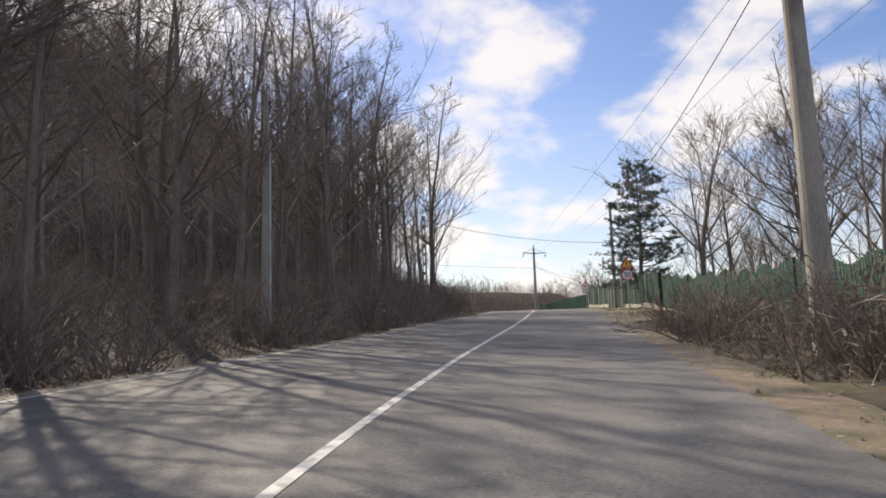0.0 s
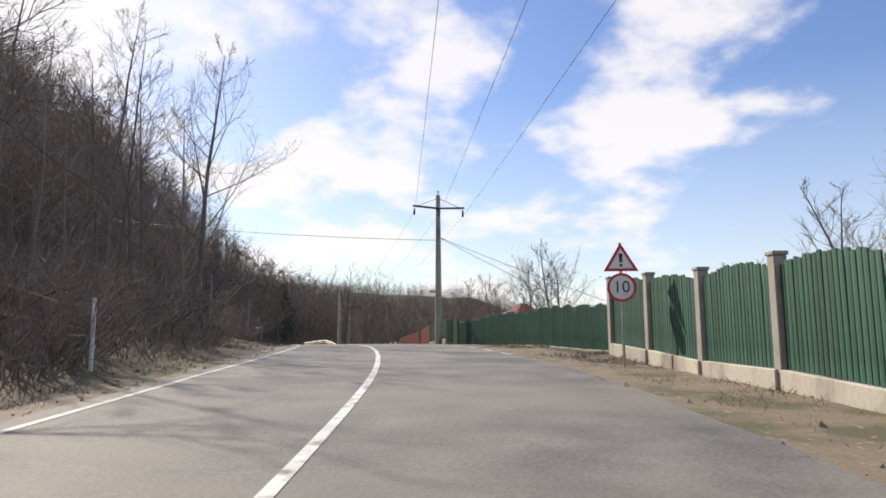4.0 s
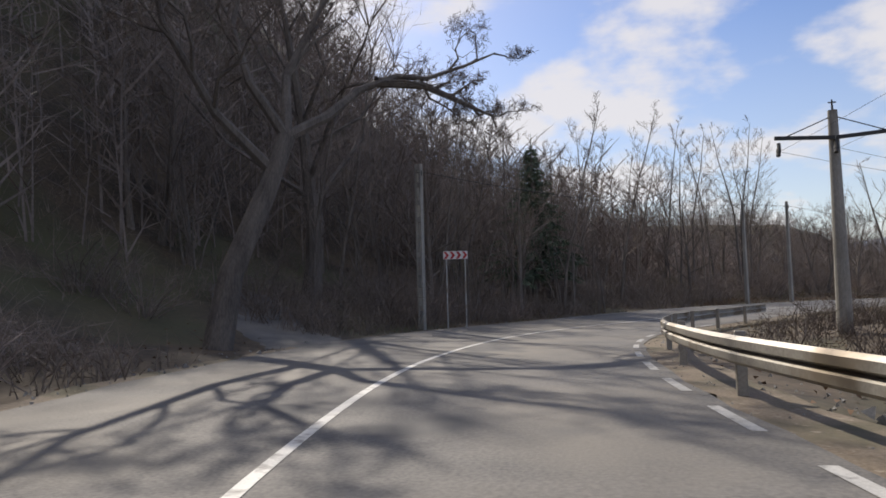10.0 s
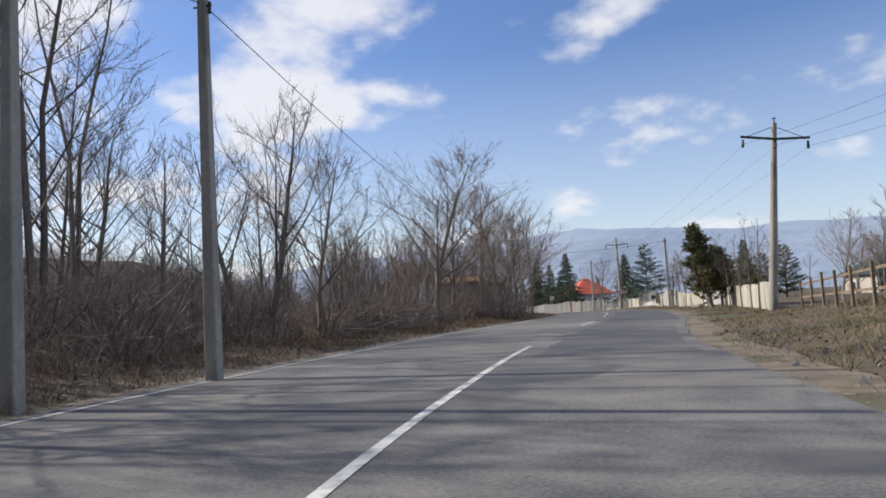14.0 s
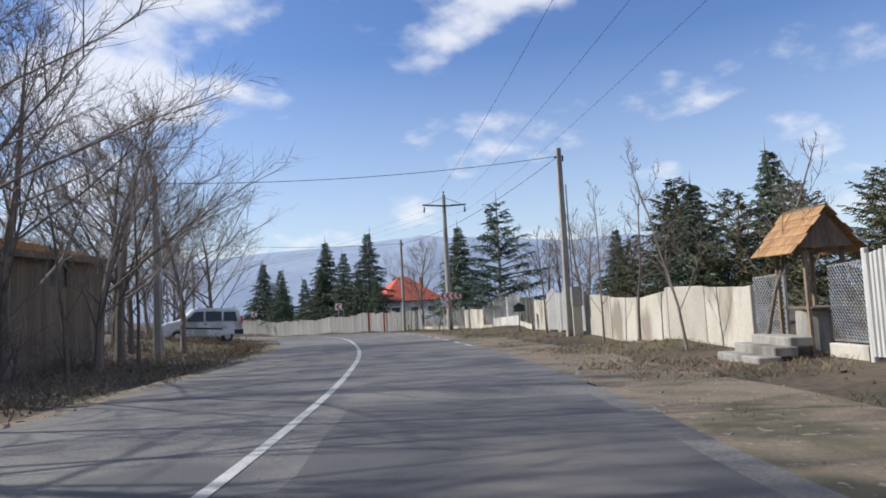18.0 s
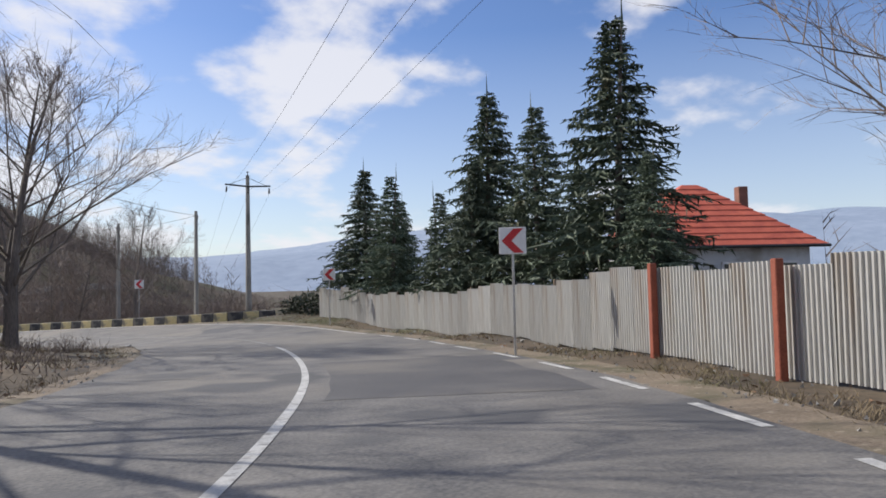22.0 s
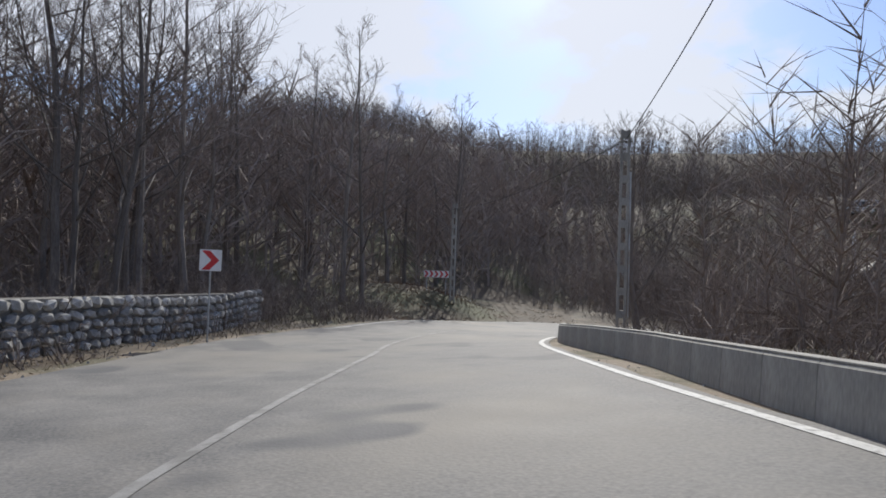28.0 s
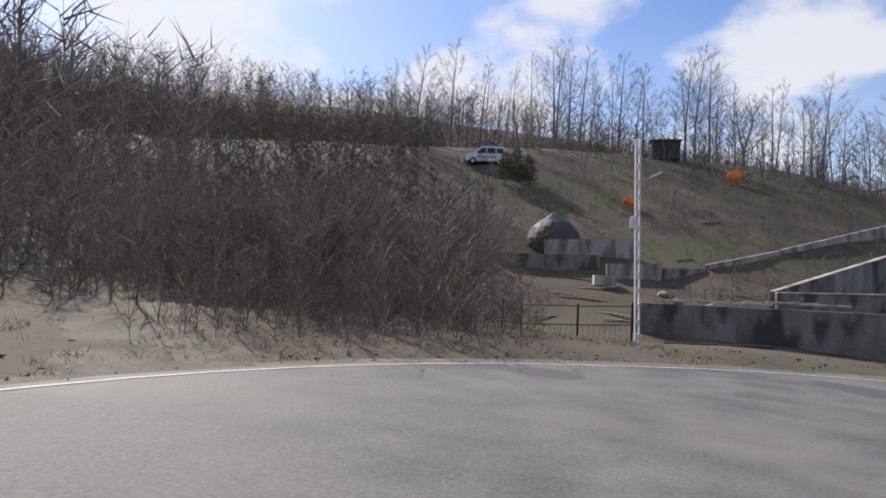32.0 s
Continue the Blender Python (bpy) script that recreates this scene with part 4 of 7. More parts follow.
def scatter(n, x0, x1, y0, y1, keep, seed):
    rng = random.Random(seed)
    xs = np.array([rng.uniform(x0, x1) for _ in range(n)])
    ys = np.array([rng.uniform(y0, y1) for _ in range(n)])
    s, d, z = lie(xs, ys)
    ok = keep(xs, ys, s, d)
    zs = ground_z(xs, ys)
    return [Vector((a, b, c)) for a, b, c, o in zip(xs, ys, zs, ok) if o]


far_woods("far_woods", "grey-brown leafless wood covering the hillside", scatter(7000, -110, 4, 60, 260, lambda x, y, s, d: (d < -17), 5), 11, 3, TWIG)
far_woods("far_woods", "grey-brown leafless wood along the ridge", scatter(3600, -120, 120, 385, 470, lambda x, y, s, d: ~((x > 44) & (y < 396 - 0.25 * (x - 46))), 6), 7.5, 4, TWIG)
far_woods("far_scrub", "low brown brush covering the slope ahead", scatter(6500, -30, 120, 345, 410, lambda x, y, s, d: ((x < 54) | ((x + 1.5 * y) % 5 < 1.2) & ((x > 84) | (y > 372))) & ~((x > 47) & (x < 62) & (y > 364)), 16), 4.0, 14, BRUSH, 13, 2.2)
far_woods("far_scrub", "tall brown brush between the legs of the hairpin", scatter(2600, 55, 125, 255, 316, lambda x, y, s, d: (d > 7) & (d < 34) & (s > 304) & (x < 86), 28), 6.4, 29, BRUSH, 36, 0.55)
far_woods("far_scrub", "sparse dry brush on the terraced slope", scatter(3600, 50, 110, 343, 402, lambda x, y, s, d: ~((x < 62) & (y < 354)), 38), 1.45, 39, BRUSH, 9, 2.6)
far_woods("far_scrub", "tall tangled brush between hairpin and slope", scatter(900, 20, 53, 324, 352, lambda x, y, s, d: (np.abs(d) > 8) & (x < 53 - 0.12 * (y - 335)), 18), 4.0, 19, BRUSH, 28, 0.65)
far_woods("grass", "dry brown grass on the outer verge of the hairpin", scatter(15000, 34, 66, 316, 334, lambda x, y, s, d: np.abs(d) > 5.2, 48), 0.27, 49, LITTER, 8, 6.5, "grass")
far_woods("far_scrub", "brown brush reaching down to the hairpin", scatter(520, 46, 55, 320, 332, lambda x, y, s, d: (np.abs(d) > 7.0) & (x + 0.25 * (y - 320) > 47.5) & (y > 321.5 + 0.9 * (x - 49)), 68), 1.9, 69, BRUSH, 16, 0.8)
far_woods("grass", "dark dead leaves and weeds on the mound beside the hairpin", scatter(12000, 33, 50, 303, 318, lambda x, y, s, d: (np.abs(d) > 6.6) & (y < 316 - 0.5 * (x - 42)), 78), 0.36, 79, LITTER, 8, 9.0, "grass")
far_woods("far_woods", "grey-brown leafless wood left of the hairpin", scatter(2800, -60, 47, 280, 350, lambda x, y, s, d: (np.abs(d) > 15) & ~((x > 36) & (y > 318)), 17), 11, 15, TWIG)
far_woods("far_scrub", "bare scrub and orchard trees in the valley", scatter(2400, 20, 190, -10, 420, lambda x, y, s, d: (d > 24), 7), 6, 8, BRUSH)
far_woods("far_scrub", "bare scrub beyond the thicket", scatter(1700, -60, 75, 170, 300, lambda x, y, s, d: (d < -20), 9), 6, 9, BRUSH)

crest = random.Random(83)
for k in range(64):
    x = 40 + 70 * (k + crest.random()) / 64
    y = 388 - 0.1 * (x - 46) + crest.uniform(-3.5, 5)
    pick = crest.choice(TALL + SLIM + BROAD[:1])
    tree_thing("hill_tree", pick, BT, stand(on(x, y), crest.uniform(0.55, 0.88), crest.uniform(0, 6.28)), "bare tree standing on the hill crest", "tree", "crest trees")

far_woods("far_woods", "grey-brown leafless wood on the hill beyond the hairpin", scatter(1500, -180, -70, 370, 450, lambda x, y, s, d: np.abs(d) > 20, 58), 9, 59, TWIG)

# ---- poles, wires ----
def mv_pole(p, turn, high=9.0, label="tall concrete power pole with a steel crossarm", lean=0.0):
    ob = thing("power_pole", Matrix.Translation(p) @ Matrix.Rotation(turn, 4, "Z") @ Matrix.Rotation(lean, 4, "Y"), label, "power pole", "power poles")
    part("shaft", rodded(((0, 0, -0.4), (0, 0, high), 0.21, 0.12), sides=14), CONCRETE, ob)
    part("finial", rodded(((0, 0, high), (0, 0, high + 0.3), 0.035, 0.02), ((-0.1, 0, high + 0.22), (0.1, 0, high + 0.22), 0.02)), BLACK, ob)
    arm = bmesh.new()
    for s in (-1, 1):
        box(arm, (1.5, 0.08, 0.1), Matrix.Translation((s * 0.77, -0.14, high - 0.78)) @ Matrix.Rotation(-s * 0.06, 4, "Y"))
        rod(arm, (s * 1.35, -0.14, high - 0.72), (0, 0, high - 0.15), 0.015)
    part("crossarm", arm, BLACK, ob, "dark steel crossarm")
    for x in (-1.42, 0.0, 1.42):
        bm = bmesh.new()
        rod(bm, (x, -0.2, high - 0.86), (x - 0.03, -0.28, high - 1.02), 0.018)
        rod(bm, (x - 0.03, -0.28, high - 1.02), (x - 0.05, -0.33, high - 1.12), 0.065)
        rod(bm, (x, -0.16, high - 0.84), (x, -0.2, high - 1.05), 0.05)
        rod(bm, (x - 0.05, -0.33, high - 1.12), (x - 0.07, -0.38, high - 1.22), 0.058)
        part("insulator", bm, BLACK, ob, "dark ribbed insulator")
    return ob


def lv_pole(p, turn=0.0, high=7.2, lean=0.0, pierced=False, mast=False, girth=0.0, label="square grey concrete utility pole"):
    ob = thing("utility_pole", Matrix.Translation(p) @ Matrix.Rotation(turn, 4, "Z") @ Matrix.Rotation(lean, 4, "Y"), label, "utility pole", "utility poles")
    bm = bmesh.new()
    if pierced:
        n = 9
        for x in (-1, 1):
            vs = box(bm, (0.075, 0.2, high + 0.4), Matrix.Translation((x * 0.105, 0, -0.4)))
        for k in range(n + 1):
            box(bm, (0.16, 0.16, 0.22), Matrix.Translation((0, 0, 0.1 + k * (high - 0.35) / n)))
    elif girth:
        rod(bm, (0, 0, -0.4), (0, 0, high), girth, girth * 0.66, 16)
    else:
        box(bm, (0.26, 0.22, high + 0.4), Matrix.Translation((0, 0, -0.4)), 0.02)
        for v in bm.verts:
            f = 1 - 0.38 * max(0, v.co.z) / high
            v.co.x, v.co.y = v.co.x * f, v.co.y * f
    part("shaft", bm, CONCRETE, ob)
    part("bracket", rodded(((-0.18, 0, high - 0.35), (0.18, 0, high - 0.35), 0.02), ((0.14, 0, high - 0.5), (0.14, 0, high - 0.28), 0.03)), BLACK, ob, "dark steel cable hook")
    if mast:
        part("conduit", rodded(((0.2, -0.06, 0.2), (0.17, -0.06, high * 0.8), 0.025)), GALV, ob, "thin metal conduit")
    return ob


def wire(a, b, sag, name="wire", r=0.012, label="thin black overhead wire"):
    a, b = Vector(a), Vector(b)
    st = Sticks()
    n = 14
    pts = [a.lerp(b, k / n) - Vector((0, 0, sag * 4 * (k / n) * (1 - k / n))) for k in range(n + 1)]
    st.tube(pts, [r] * (n + 1), 4)
    return tagged(put(name, st.mesh("wire"), CABLE), label, "wire", "overhead wires")


# x, y, height of the top (0: by the height given), height, turn
MV = [(4.2, -36.0, 0, 9.4, -0.06), (11.42, 84.45, 10.96, 0, 0.15), (5.4, 135.4, 7.6, 0, 0.0), (37.64, 170.84, 9.8, 0, -0.75), (79.06, 212.5, 9.4, 0, -0.65), (89.87, 264.39, 8.75, 0, -0.1)]
MV_TOPS = []
for x, y, top, h, turn in MV:
    p = on(x, y)
    h = h or top - p.z - 0.15
    lean = 0.095 if y == 170.84 else 0.0
    mv_pole(p, turn, h, lean=lean)
    MV_TOPS.append([p + Matrix.Rotation(turn, 3, "Z") @ Matrix.Rotation(lean, 3, "Y") @ Vector((x, -0.35, h - 1.1)) for x in (-1.45, 0, 1.45)])
MV_TOPS.append([v + Vector((14, 70, -9)) for v in MV_TOPS[-1]])
for a, b in zip(MV_TOPS, MV_TOPS[1:]):
    for p, q in zip(a, b):
        wire(p, q, 0.9, r=0.0055)


def beside(s, d):
    p = at(s, d)
    return p.x, p.y


# name: x, y, height of the top (0: by the height given), height, s along the road, pierced, with a conduit
POLES = {"a": (*beside(12.5, 5.1), 0, 8.0, 12, 0, 0), "b": (-5.7, 21.5, 8.2, 0, 20, 0, 1), "c": (11.98, 47.35, 0, 7.6, 48, 0, 0), "d": (-1.5, 53.1, 9.6, 0, 53, 1, 1),
         "e": (-3.3, 91.6, 8.6, 0, 94, 0, 1), "s": (-7.35, 113.95, 8.9, 0, 117, 0, 0), "f": (4.95, 111.65, 7.25, 0, 111, 0, 1), "g": (-8.4, 142.1, 8.1, 0, 143, 1, 0), "h": (8.2, 166.05, 8.42, 0, 167, 0, 0),
         "i": (11.25, 167.1, 8.25, 0, 170, 0, 0), "j": (65.2, 195.43, 7.39, 0, 228, 0, 1), "k": (55.3, 206.1, 0, 6.6, 231, 0, 1), "l": (82.74, 220.24, 7.05, 0, 258, 0, 0),
         "m": (86.6, 265.0, 6.09, 0, 299, 0, 0), "n": (83.1, 273.1, 5.84, 0, 308, 0, 0), "o": (71.6, 285.4, 5.63, 0, 324, 1, 0), "p": (61.57, 298.33, 0, 6.4, 341, 1, 1), "q": (43.87, 310.63, 0, 6.0, 356, 1, 0), "r": (*beside(253, -14), 0, 6.5, 253, 0, 0)}
TOPS = {}
for key, (x, y, top, h, s, pierced, mast) in POLES.items():
    p = on(x, y)
    h = h or top - p.z
    TOPS[key] = p + Vector((0, 0, h - 0.3))
    lv_pole(p, turn_at(s) + (0.55 if key == "q" else 0.0), h, 0.0, bool(pierced), bool(mast), 0.235 if key == "a" else 0.0, "pierced grey concrete utility pole" if pierced else "thick round concrete utility pole" if key == "a" else "square grey concrete utility pole")
for pair in ("ac", "bd", "de", "gh", "hi", "jk", "jl", "lr", "mn", "no", "op", "pq", "ik", "mr"):
    a, b = TOPS[pair[0]], TOPS[pair[1]]
    wire(a, b, 0.02 * (a - b).length, label="black twisted service cable between poles", r=0.012)
wire(on(11.98, 47.35, 4.7), TOPS["d"], 0.5, label="black service cable across the road", r=0.016)
wire(on(11.42, 84.45, 6.0), (-14.0, 100.0, 12.0), 0.3, label="black service cable across the road", r=0.016)
for x, y, z in ((28.5, 89.5, 3.4), (24.5, 88.3, 3.2)):
    wire(on(11.42, 84.45, 6.2), (x, y, z), 0.25, label="black service cable to a house", r=0.014)

# ---- fences, walls, gates ----
def frame_on(p, way, up=Vector((0, 0, 1))):
    """A pose at p whose x axis runs along way, level."""
    x = Vector((way.x, way.y, 0)).normalized()
    y = up.cross(x)
    return Matrix(((x.x, y.x, 0, p.x), (x.y, y.y, 0, p.y), (0, 0, 1, p.z), (0, 0, 0, 1)))


def stakes(a, b, pitch):
    """Evenly spaced places on the ground from one (s, d) to another, with the way along."""
    A, B = at(*a), at(*b)
    n = max(1, round((B - A).length / pitch))
    way = (B - A)
    out = []
    for k in range(n):
        q = A.lerp(B, (k + 0.5) / n)
        out.append((on(q.x, q.y), way, (k + 0.5) / n))
    return out


def slat_mesh(wide, thick=0.022):
    bm = bmesh.new()
    prof = [(-wide / 2, 0), (-wide / 2 + 0.012, thick), (0, thick * 1.3), (wide / 2 - 0.012, thick), (wide / 2, 0), (0, 0.006)]
    lo = [bm.verts.new((x, y, 0)) for x, y in prof]
    hi = [bm.verts.new((x, y, 1.0 + (0.012 if abs(x) < 0.01 else 0.0))) for x, y in prof]
    for i in range(6):
        j = (i + 1) % 6
        bm.faces.new((lo[i], lo[j], hi[j], hi[i]))
    bm.faces.new(hi)
    bm.faces.new(lo[::-1])
    me = bpy.data.meshes.new("slat")
    bm.to_mesh(me)
    bm.free()
    return me


def picket_run(parent, a, b, me, material, high, base=0.08, pitch=0.125, arch=0.0, wave=0.0, name="slat"):
    rng = random.Random(int(a[0] * 10))
    inv = parent.matrix_basis.inverted()
    for p, way, u in stakes(a, b, pitch):
        h = high + arch * 4 * u * (1 - u) + wave * math.sin(u * 21) + rng.uniform(-0.02, 0.02)
        m = frame_on(p + Vector((0, 0, base)), way) @ Matrix.Rotation(rng.gauss(0, 0.008), 4, "Y") @ Matrix.Diagonal((1, 1, h - base, 1))
        put(name, me, material, parent, "", inv @ m)


def rails(parent, a, b, heights, material, size=(0.04, 0.06)):
    A, B = at(a[0], a[1] + 0.03), at(b[0], b[1] + 0.03)
    inv = parent.matrix_basis.inverted()
    for h in heights:
        p, q = A + Vector((0, 0, h)), B + Vector((0, 0, h))
        bm = boxed(((q - p).length, size[0], size[1]), None)
        m = Matrix.Translation((p + q) / 2) @ (q - p).to_track_quat("X", "Z").to_matrix().to_4x4()
        part("rail", bm, material, parent, "", inv @ m)


def fence_thing(name, a, label, group=""):
    return thing(name, Matrix.Translation(at(*a)), label, "fence", group)


def slab(parent, name, a, b, thick, low, high, material, bevel=0.015, label=""):
    """A straight upright slab between two places, following the ground at its foot."""
    A, B = at(*a), at(*b)
    n = max(1, int((B - A).length / 1.5))
    side = Vector((-(B - A).y, (B - A).x, 0)).normalized() * thick / 2
    verts, faces = [], []
    top = None
    for k in range(n + 1):
        q = A.lerp(B, k / n)
        g = on(q.x, q.y).z
        z1 = A.z + (B.z - A.z) * k / n + high
        for s, z in ((-1, g + low), (1, g + low), (1, z1 - bevel), (0.85, z1), (-0.85, z1), (-1, z1 - bevel)):
            verts.append((q.x + side.x * s, q.y + side.y * s, z))
    for k in range(n):
        i = k * 6
        for j in range(6):
            o = (j + 1) % 6
            faces.append((i + j, i + 6 + j, i + 6 + o, i + o))
    faces += [tuple(range(6)), tuple(range(n * 6 + 5, n * 6 - 1, -1))]
    inv = parent.matrix_basis.inverted()
    return put(name, mesh_from([inv @ Vector(v) for v in verts], faces, name), material, parent, label)


def post(parent, sd, size, high, material, cap=0.0, name="post", label=""):
    bm = boxed((size, size, high + 0.3), Matrix.Translation((0, 0, -0.3)), 0.012)
    if cap:
        box(bm, (size + cap, size + cap, 0.06), Matrix.Translation((0, 0, high)), 0.01)
    m = parent.matrix_basis.inverted() @ frame_on(at(*sd), Vector((-math.sin(turn_at(sd[0])), math.cos(turn_at(sd[0])), 0)))
    return part(name, bm, material, parent, label, m)


PICKET, PICKET_RED = slat_mesh(0.115), slat_mesh(0.12)
# the first green fence, straight on the earth, with dark posts
f = fence_thing("picket_fence", (12, 6.9), "green metal picket fence with scalloped top on tan plinth", "green fences")
for a, b in ((12, 18.5), (18.5, 25), (25, 31.5), (31.5, 38)):
    da, db = 6.9 - 0.035 * (a - 12), 6.9 - 0.035 * (b - 12)
    slab(f, "plinth", (a, da), (b, db), 0.18, -0.25, 0.18, PALE, label="tan concrete plinth")
    picket_run(f, (a, da), (b, db), PICKET, GREEN, 1.78, 0.19, 0.128, wave=0.10)
    rails(f, (a, da), (b, db), (0.45, 1.45), GREEN_DARK)
    post(f, (b, db - 0.02), 0.09, 1.95, BLACK, label="dark steel post")
f = fence_thing("picket_fence", (38, 5.9), "green metal picket panels on a tan concrete plinth", "green fences")
for a, b in ((38, 41.4), (41.4, 44.8), (44.8, 48.2)):
    da, db = 5.9 - 0.06 * (a - 38), 5.9 - 0.06 * (b - 38)
    slab(f, "plinth", (a, da), (b, db), 0.2, -0.2, 0.3, PALE, label="tan concrete plinth")
    picket_run(f, (a, da), (b, db), PICKET, GREEN, 1.85, 0.31, 0.12, arch=0.18)
    rails(f, (a, da), (b, db), (0.7, 1.6), GREEN_DARK)
    post(f, (a, da), 0.2, 2.0, CONCRETE if a > 38 else BLACK, 0.04, label="" if a > 38 else "dark corner post")
gate = thing("double_gate", Matrix.Translation(at(48.9, 5.25)), "green picket double gate with an arched top", "gate")
for a, b, lab in ((48.9, 50.85, ""), (50.9, 52.7, "")):
    picket_run(gate, (a, 5.25), (b, 5.05), PICKET, GREEN, 1.95, 0.12, 0.12, arch=0.12)
    rails(gate, (a, 5.25), (b, 5.05), (0.12, 0.3, 1.7), GREEN)
post(gate, (48.75, 5.25), 0.22, 2.15, CONCRETE, 0.05, "gate_post")
post(gate, (52.85, 5.05), 0.22, 2.15, CONCRETE, 0.05, "gate_post")
f = fence_thing("picket_fence", (53, 5.05), "green picket panels between pale concrete posts", "green fences")
marks = [53.0, 54.5, 57.0, 59.5, 62.0, 64.4]
for k, (a, b) in enumerate(zip(marks, marks[1:])):
    if k:
        slab(f, "plinth", (a, 5.05), (b, 5.1), 0.2, -0.2, 0.3, PALE, label="tan concrete plinth")
    picket_run(f, (a + 0.1, 5.05), (b - 0.1, 5.1), PICKET, GREEN, 1.8, 0.31 if k else 0.1, 0.12, arch=0.12)
    rails(f, (a, 5.05), (b, 5.1), (0.65, 1.5), GREEN_DARK)
    post(f, (b, 5.1), 0.2, 1.95, CONCRETE, 0.04)
THIN_PICKET = slat_mesh(0.074)
f = fence_thing("picket_fence", (65, 5.6), "dark green picket fence of thin slats along the dirt verge", "green fences")
for a, b in ((65, 68.8), (68.8, 72.6), (72.6, 76.4), (76.4, 80.2), (80.2, 83.9)):
    da, db = 6.05 - 0.042 * (a - 65), 6.05 - 0.042 * (b - 65)
    slab(f, "plinth", (a, da), (b, db), 0.16, -0.25, 0.06, CONCRETE, label="low concrete footing")
    picket_run(f, (a, da), (b, db), THIN_PICKET, GREEN, 1.46, 0.05, 0.088, wave=0.05)
    rails(f, (a, da + 0.03), (b, db + 0.03), (0.35, 1.2), GREEN_DARK)
    post(f, (b, db + 0.12), 0.08, 1.5, BLACK)
door = thing("garden_door", Matrix.Translation(at(84.0, 5.2)), "dark green sheet-metal garden door", "door")
slab(door, "leaf", (84.05, 5.22), (84.85, 5.18), 0.04, 0.05, 1.6, GREEN_DARK, label="dark green sheet leaf")
post(door, (84.0, 5.2), 0.07, 1.66, GREEN_DARK, name="door_post")
post(door, (84.9, 5.15), 0.07, 1.66, GREEN_DARK, name="door_post")
f = fence_thing("picket_fence", (85, 5.0), "short green picket fence behind the power pole", "green fences")
picket_run(f, (84.98, 5.12), (85.66, 5.1), THIN_PICKET, GREEN, 1.6, 0.15, 0.088)
slab(f, "plinth", (84.98, 5.12), (85.66, 5.1), 0.22, -0.2, 0.14, CONCRETE, label="rough concrete footing")
f = fence_thing("panel_fence", (85.7, 5.1), "dark green ribbed panels in a steel frame on a grey plinth", "green fences")
slab(f, "plinth", (85.7, 5.1), (88.8, 5.1), 0.2, -0.2, 0.5, CONCRETE, label="grey concrete plinth")
for a, b in ((85.7, 86.75), (86.75, 87.8), (87.8, 88.8)):
    da, db = 5.1, 5.1
    picket_run(f, (a + 0.05, da), (b - 0.05, db), PICKET, GREEN_DARK, 1.55, 0.62, 0.11)
    post(f, (b, db), 0.06, 1.75, BLACK)
rails(f, (85.7, 5.1), (88.8, 5.1), (0.6, 1.55, 1.72), BLACK)
f = fence_thing("picket_fence", (89.3, 5.2), "weathered red-brown picket fence stepping down the road", "red fences")


def red_d(s):
    return float(np.interp(s, (88.6, 94.3, 104.4), (5.05, 6.2, 7.85)))


for a, b, h in ((89.0, 91.4, 1.55), (91.5, 93.4, 1.45), (94.6, 99.5, 1.6), (99.5, 102.6, 1.5), (102.6, 103.6, 1.4)):
    picket_run(f, (a, red_d(a)), (b, red_d(b)), PICKET_RED, RED_WOOD, h, 0.03, 0.13)
    rails(f, (a, red_d(a)), (b, red_d(b)), (0.4, 1.2), RED_WOOD)
gate = thing("garden_gate", Matrix.Translation(at(93.5, 6.45)), "narrow rusty red gate with a dark steel frame", "gate")
post(gate, (93.5, red_d(93.5)), 0.09, 1.6, BLACK, name="gate_post")
post(gate, (94.5, red_d(94.5)), 0.09, 1.6, BLACK, name="gate_post")
slab(gate, "kick_panel", (93.6, red_d(93.6)), (94.4, red_d(94.4)), 0.03, 0.08, 0.5, ROOF, label="rust-orange lower panel")
for k in range(7):
    post(gate, (93.62 + 0.125 * k, red_d(93.62 + 0.125 * k)), 0.05, 1.42, RED_WOOD, name="bar")
rails(gate, (93.5, red_d(93.5)), (94.5, red_d(94.5)), (0.5, 1.45), BLACK)
f = fence_thing("wire_fence", (106, 7.9), "wire fence on white-edged concrete posts", "wire fences")
for k in range(8):
    s, d = 105.2 + 1.75 * k + (1.0 if k > 2 else 0), 7.85 + 0.1 * k
    post(f, (s, d), 0.16, 1.35, CONCRETE)
    slab(f, "whitewash", (s - 0.09, d - 0.09), (s - 0.085, d + 0.08), 0.02, 0.05, 1.35, S_WHITE, 0.002, "whitewashed face")
rails(f, (109.6, 8.05), (118.4, 8.55), (0.3, 0.6, 0.9, 1.2), BLACK, (0.012, 0.012))

# the pale garden walls
def panel_wall(a, b, high, group="pale walls", label="cream concrete panel wall with stains"):
    w = thing("garden_wall", Matrix.Translation(at(*a)), label, "wall", group)
    n = max(1, round((at(*b) - at(*a)).length / 2.1))
    for k in range(n):
        u, v = k / n, (k + 1) / n
        p, q = (a[0] + (b[0] - a[0]) * u, a[1] + (b[1] - a[1]) * u), (a[0] + (b[0] - a[0]) * v, a[1] + (b[1] - a[1]) * v)
        slab(w, "panel", p, (q[0] - 0.02, q[1]), 0.1, -0.2, high + 0.05 * math.sin(k * 2.1), PALE)
        post(w, p, 0.14, high + 0.02, PALE)
    return w


panel_wall((194.4, 6.5), (210.8, 6.7), 1.35)
panel_wall((219.2, 6.9), (228.75, 6.6), 1.35)
panel_wall((233.6, 6.7), (235.8, 6.9), 1.35)
panel_wall((246.6, 7.8), (250.4, 7.9), 1.25)

RIB = slat_mesh(0.075, 0.03)


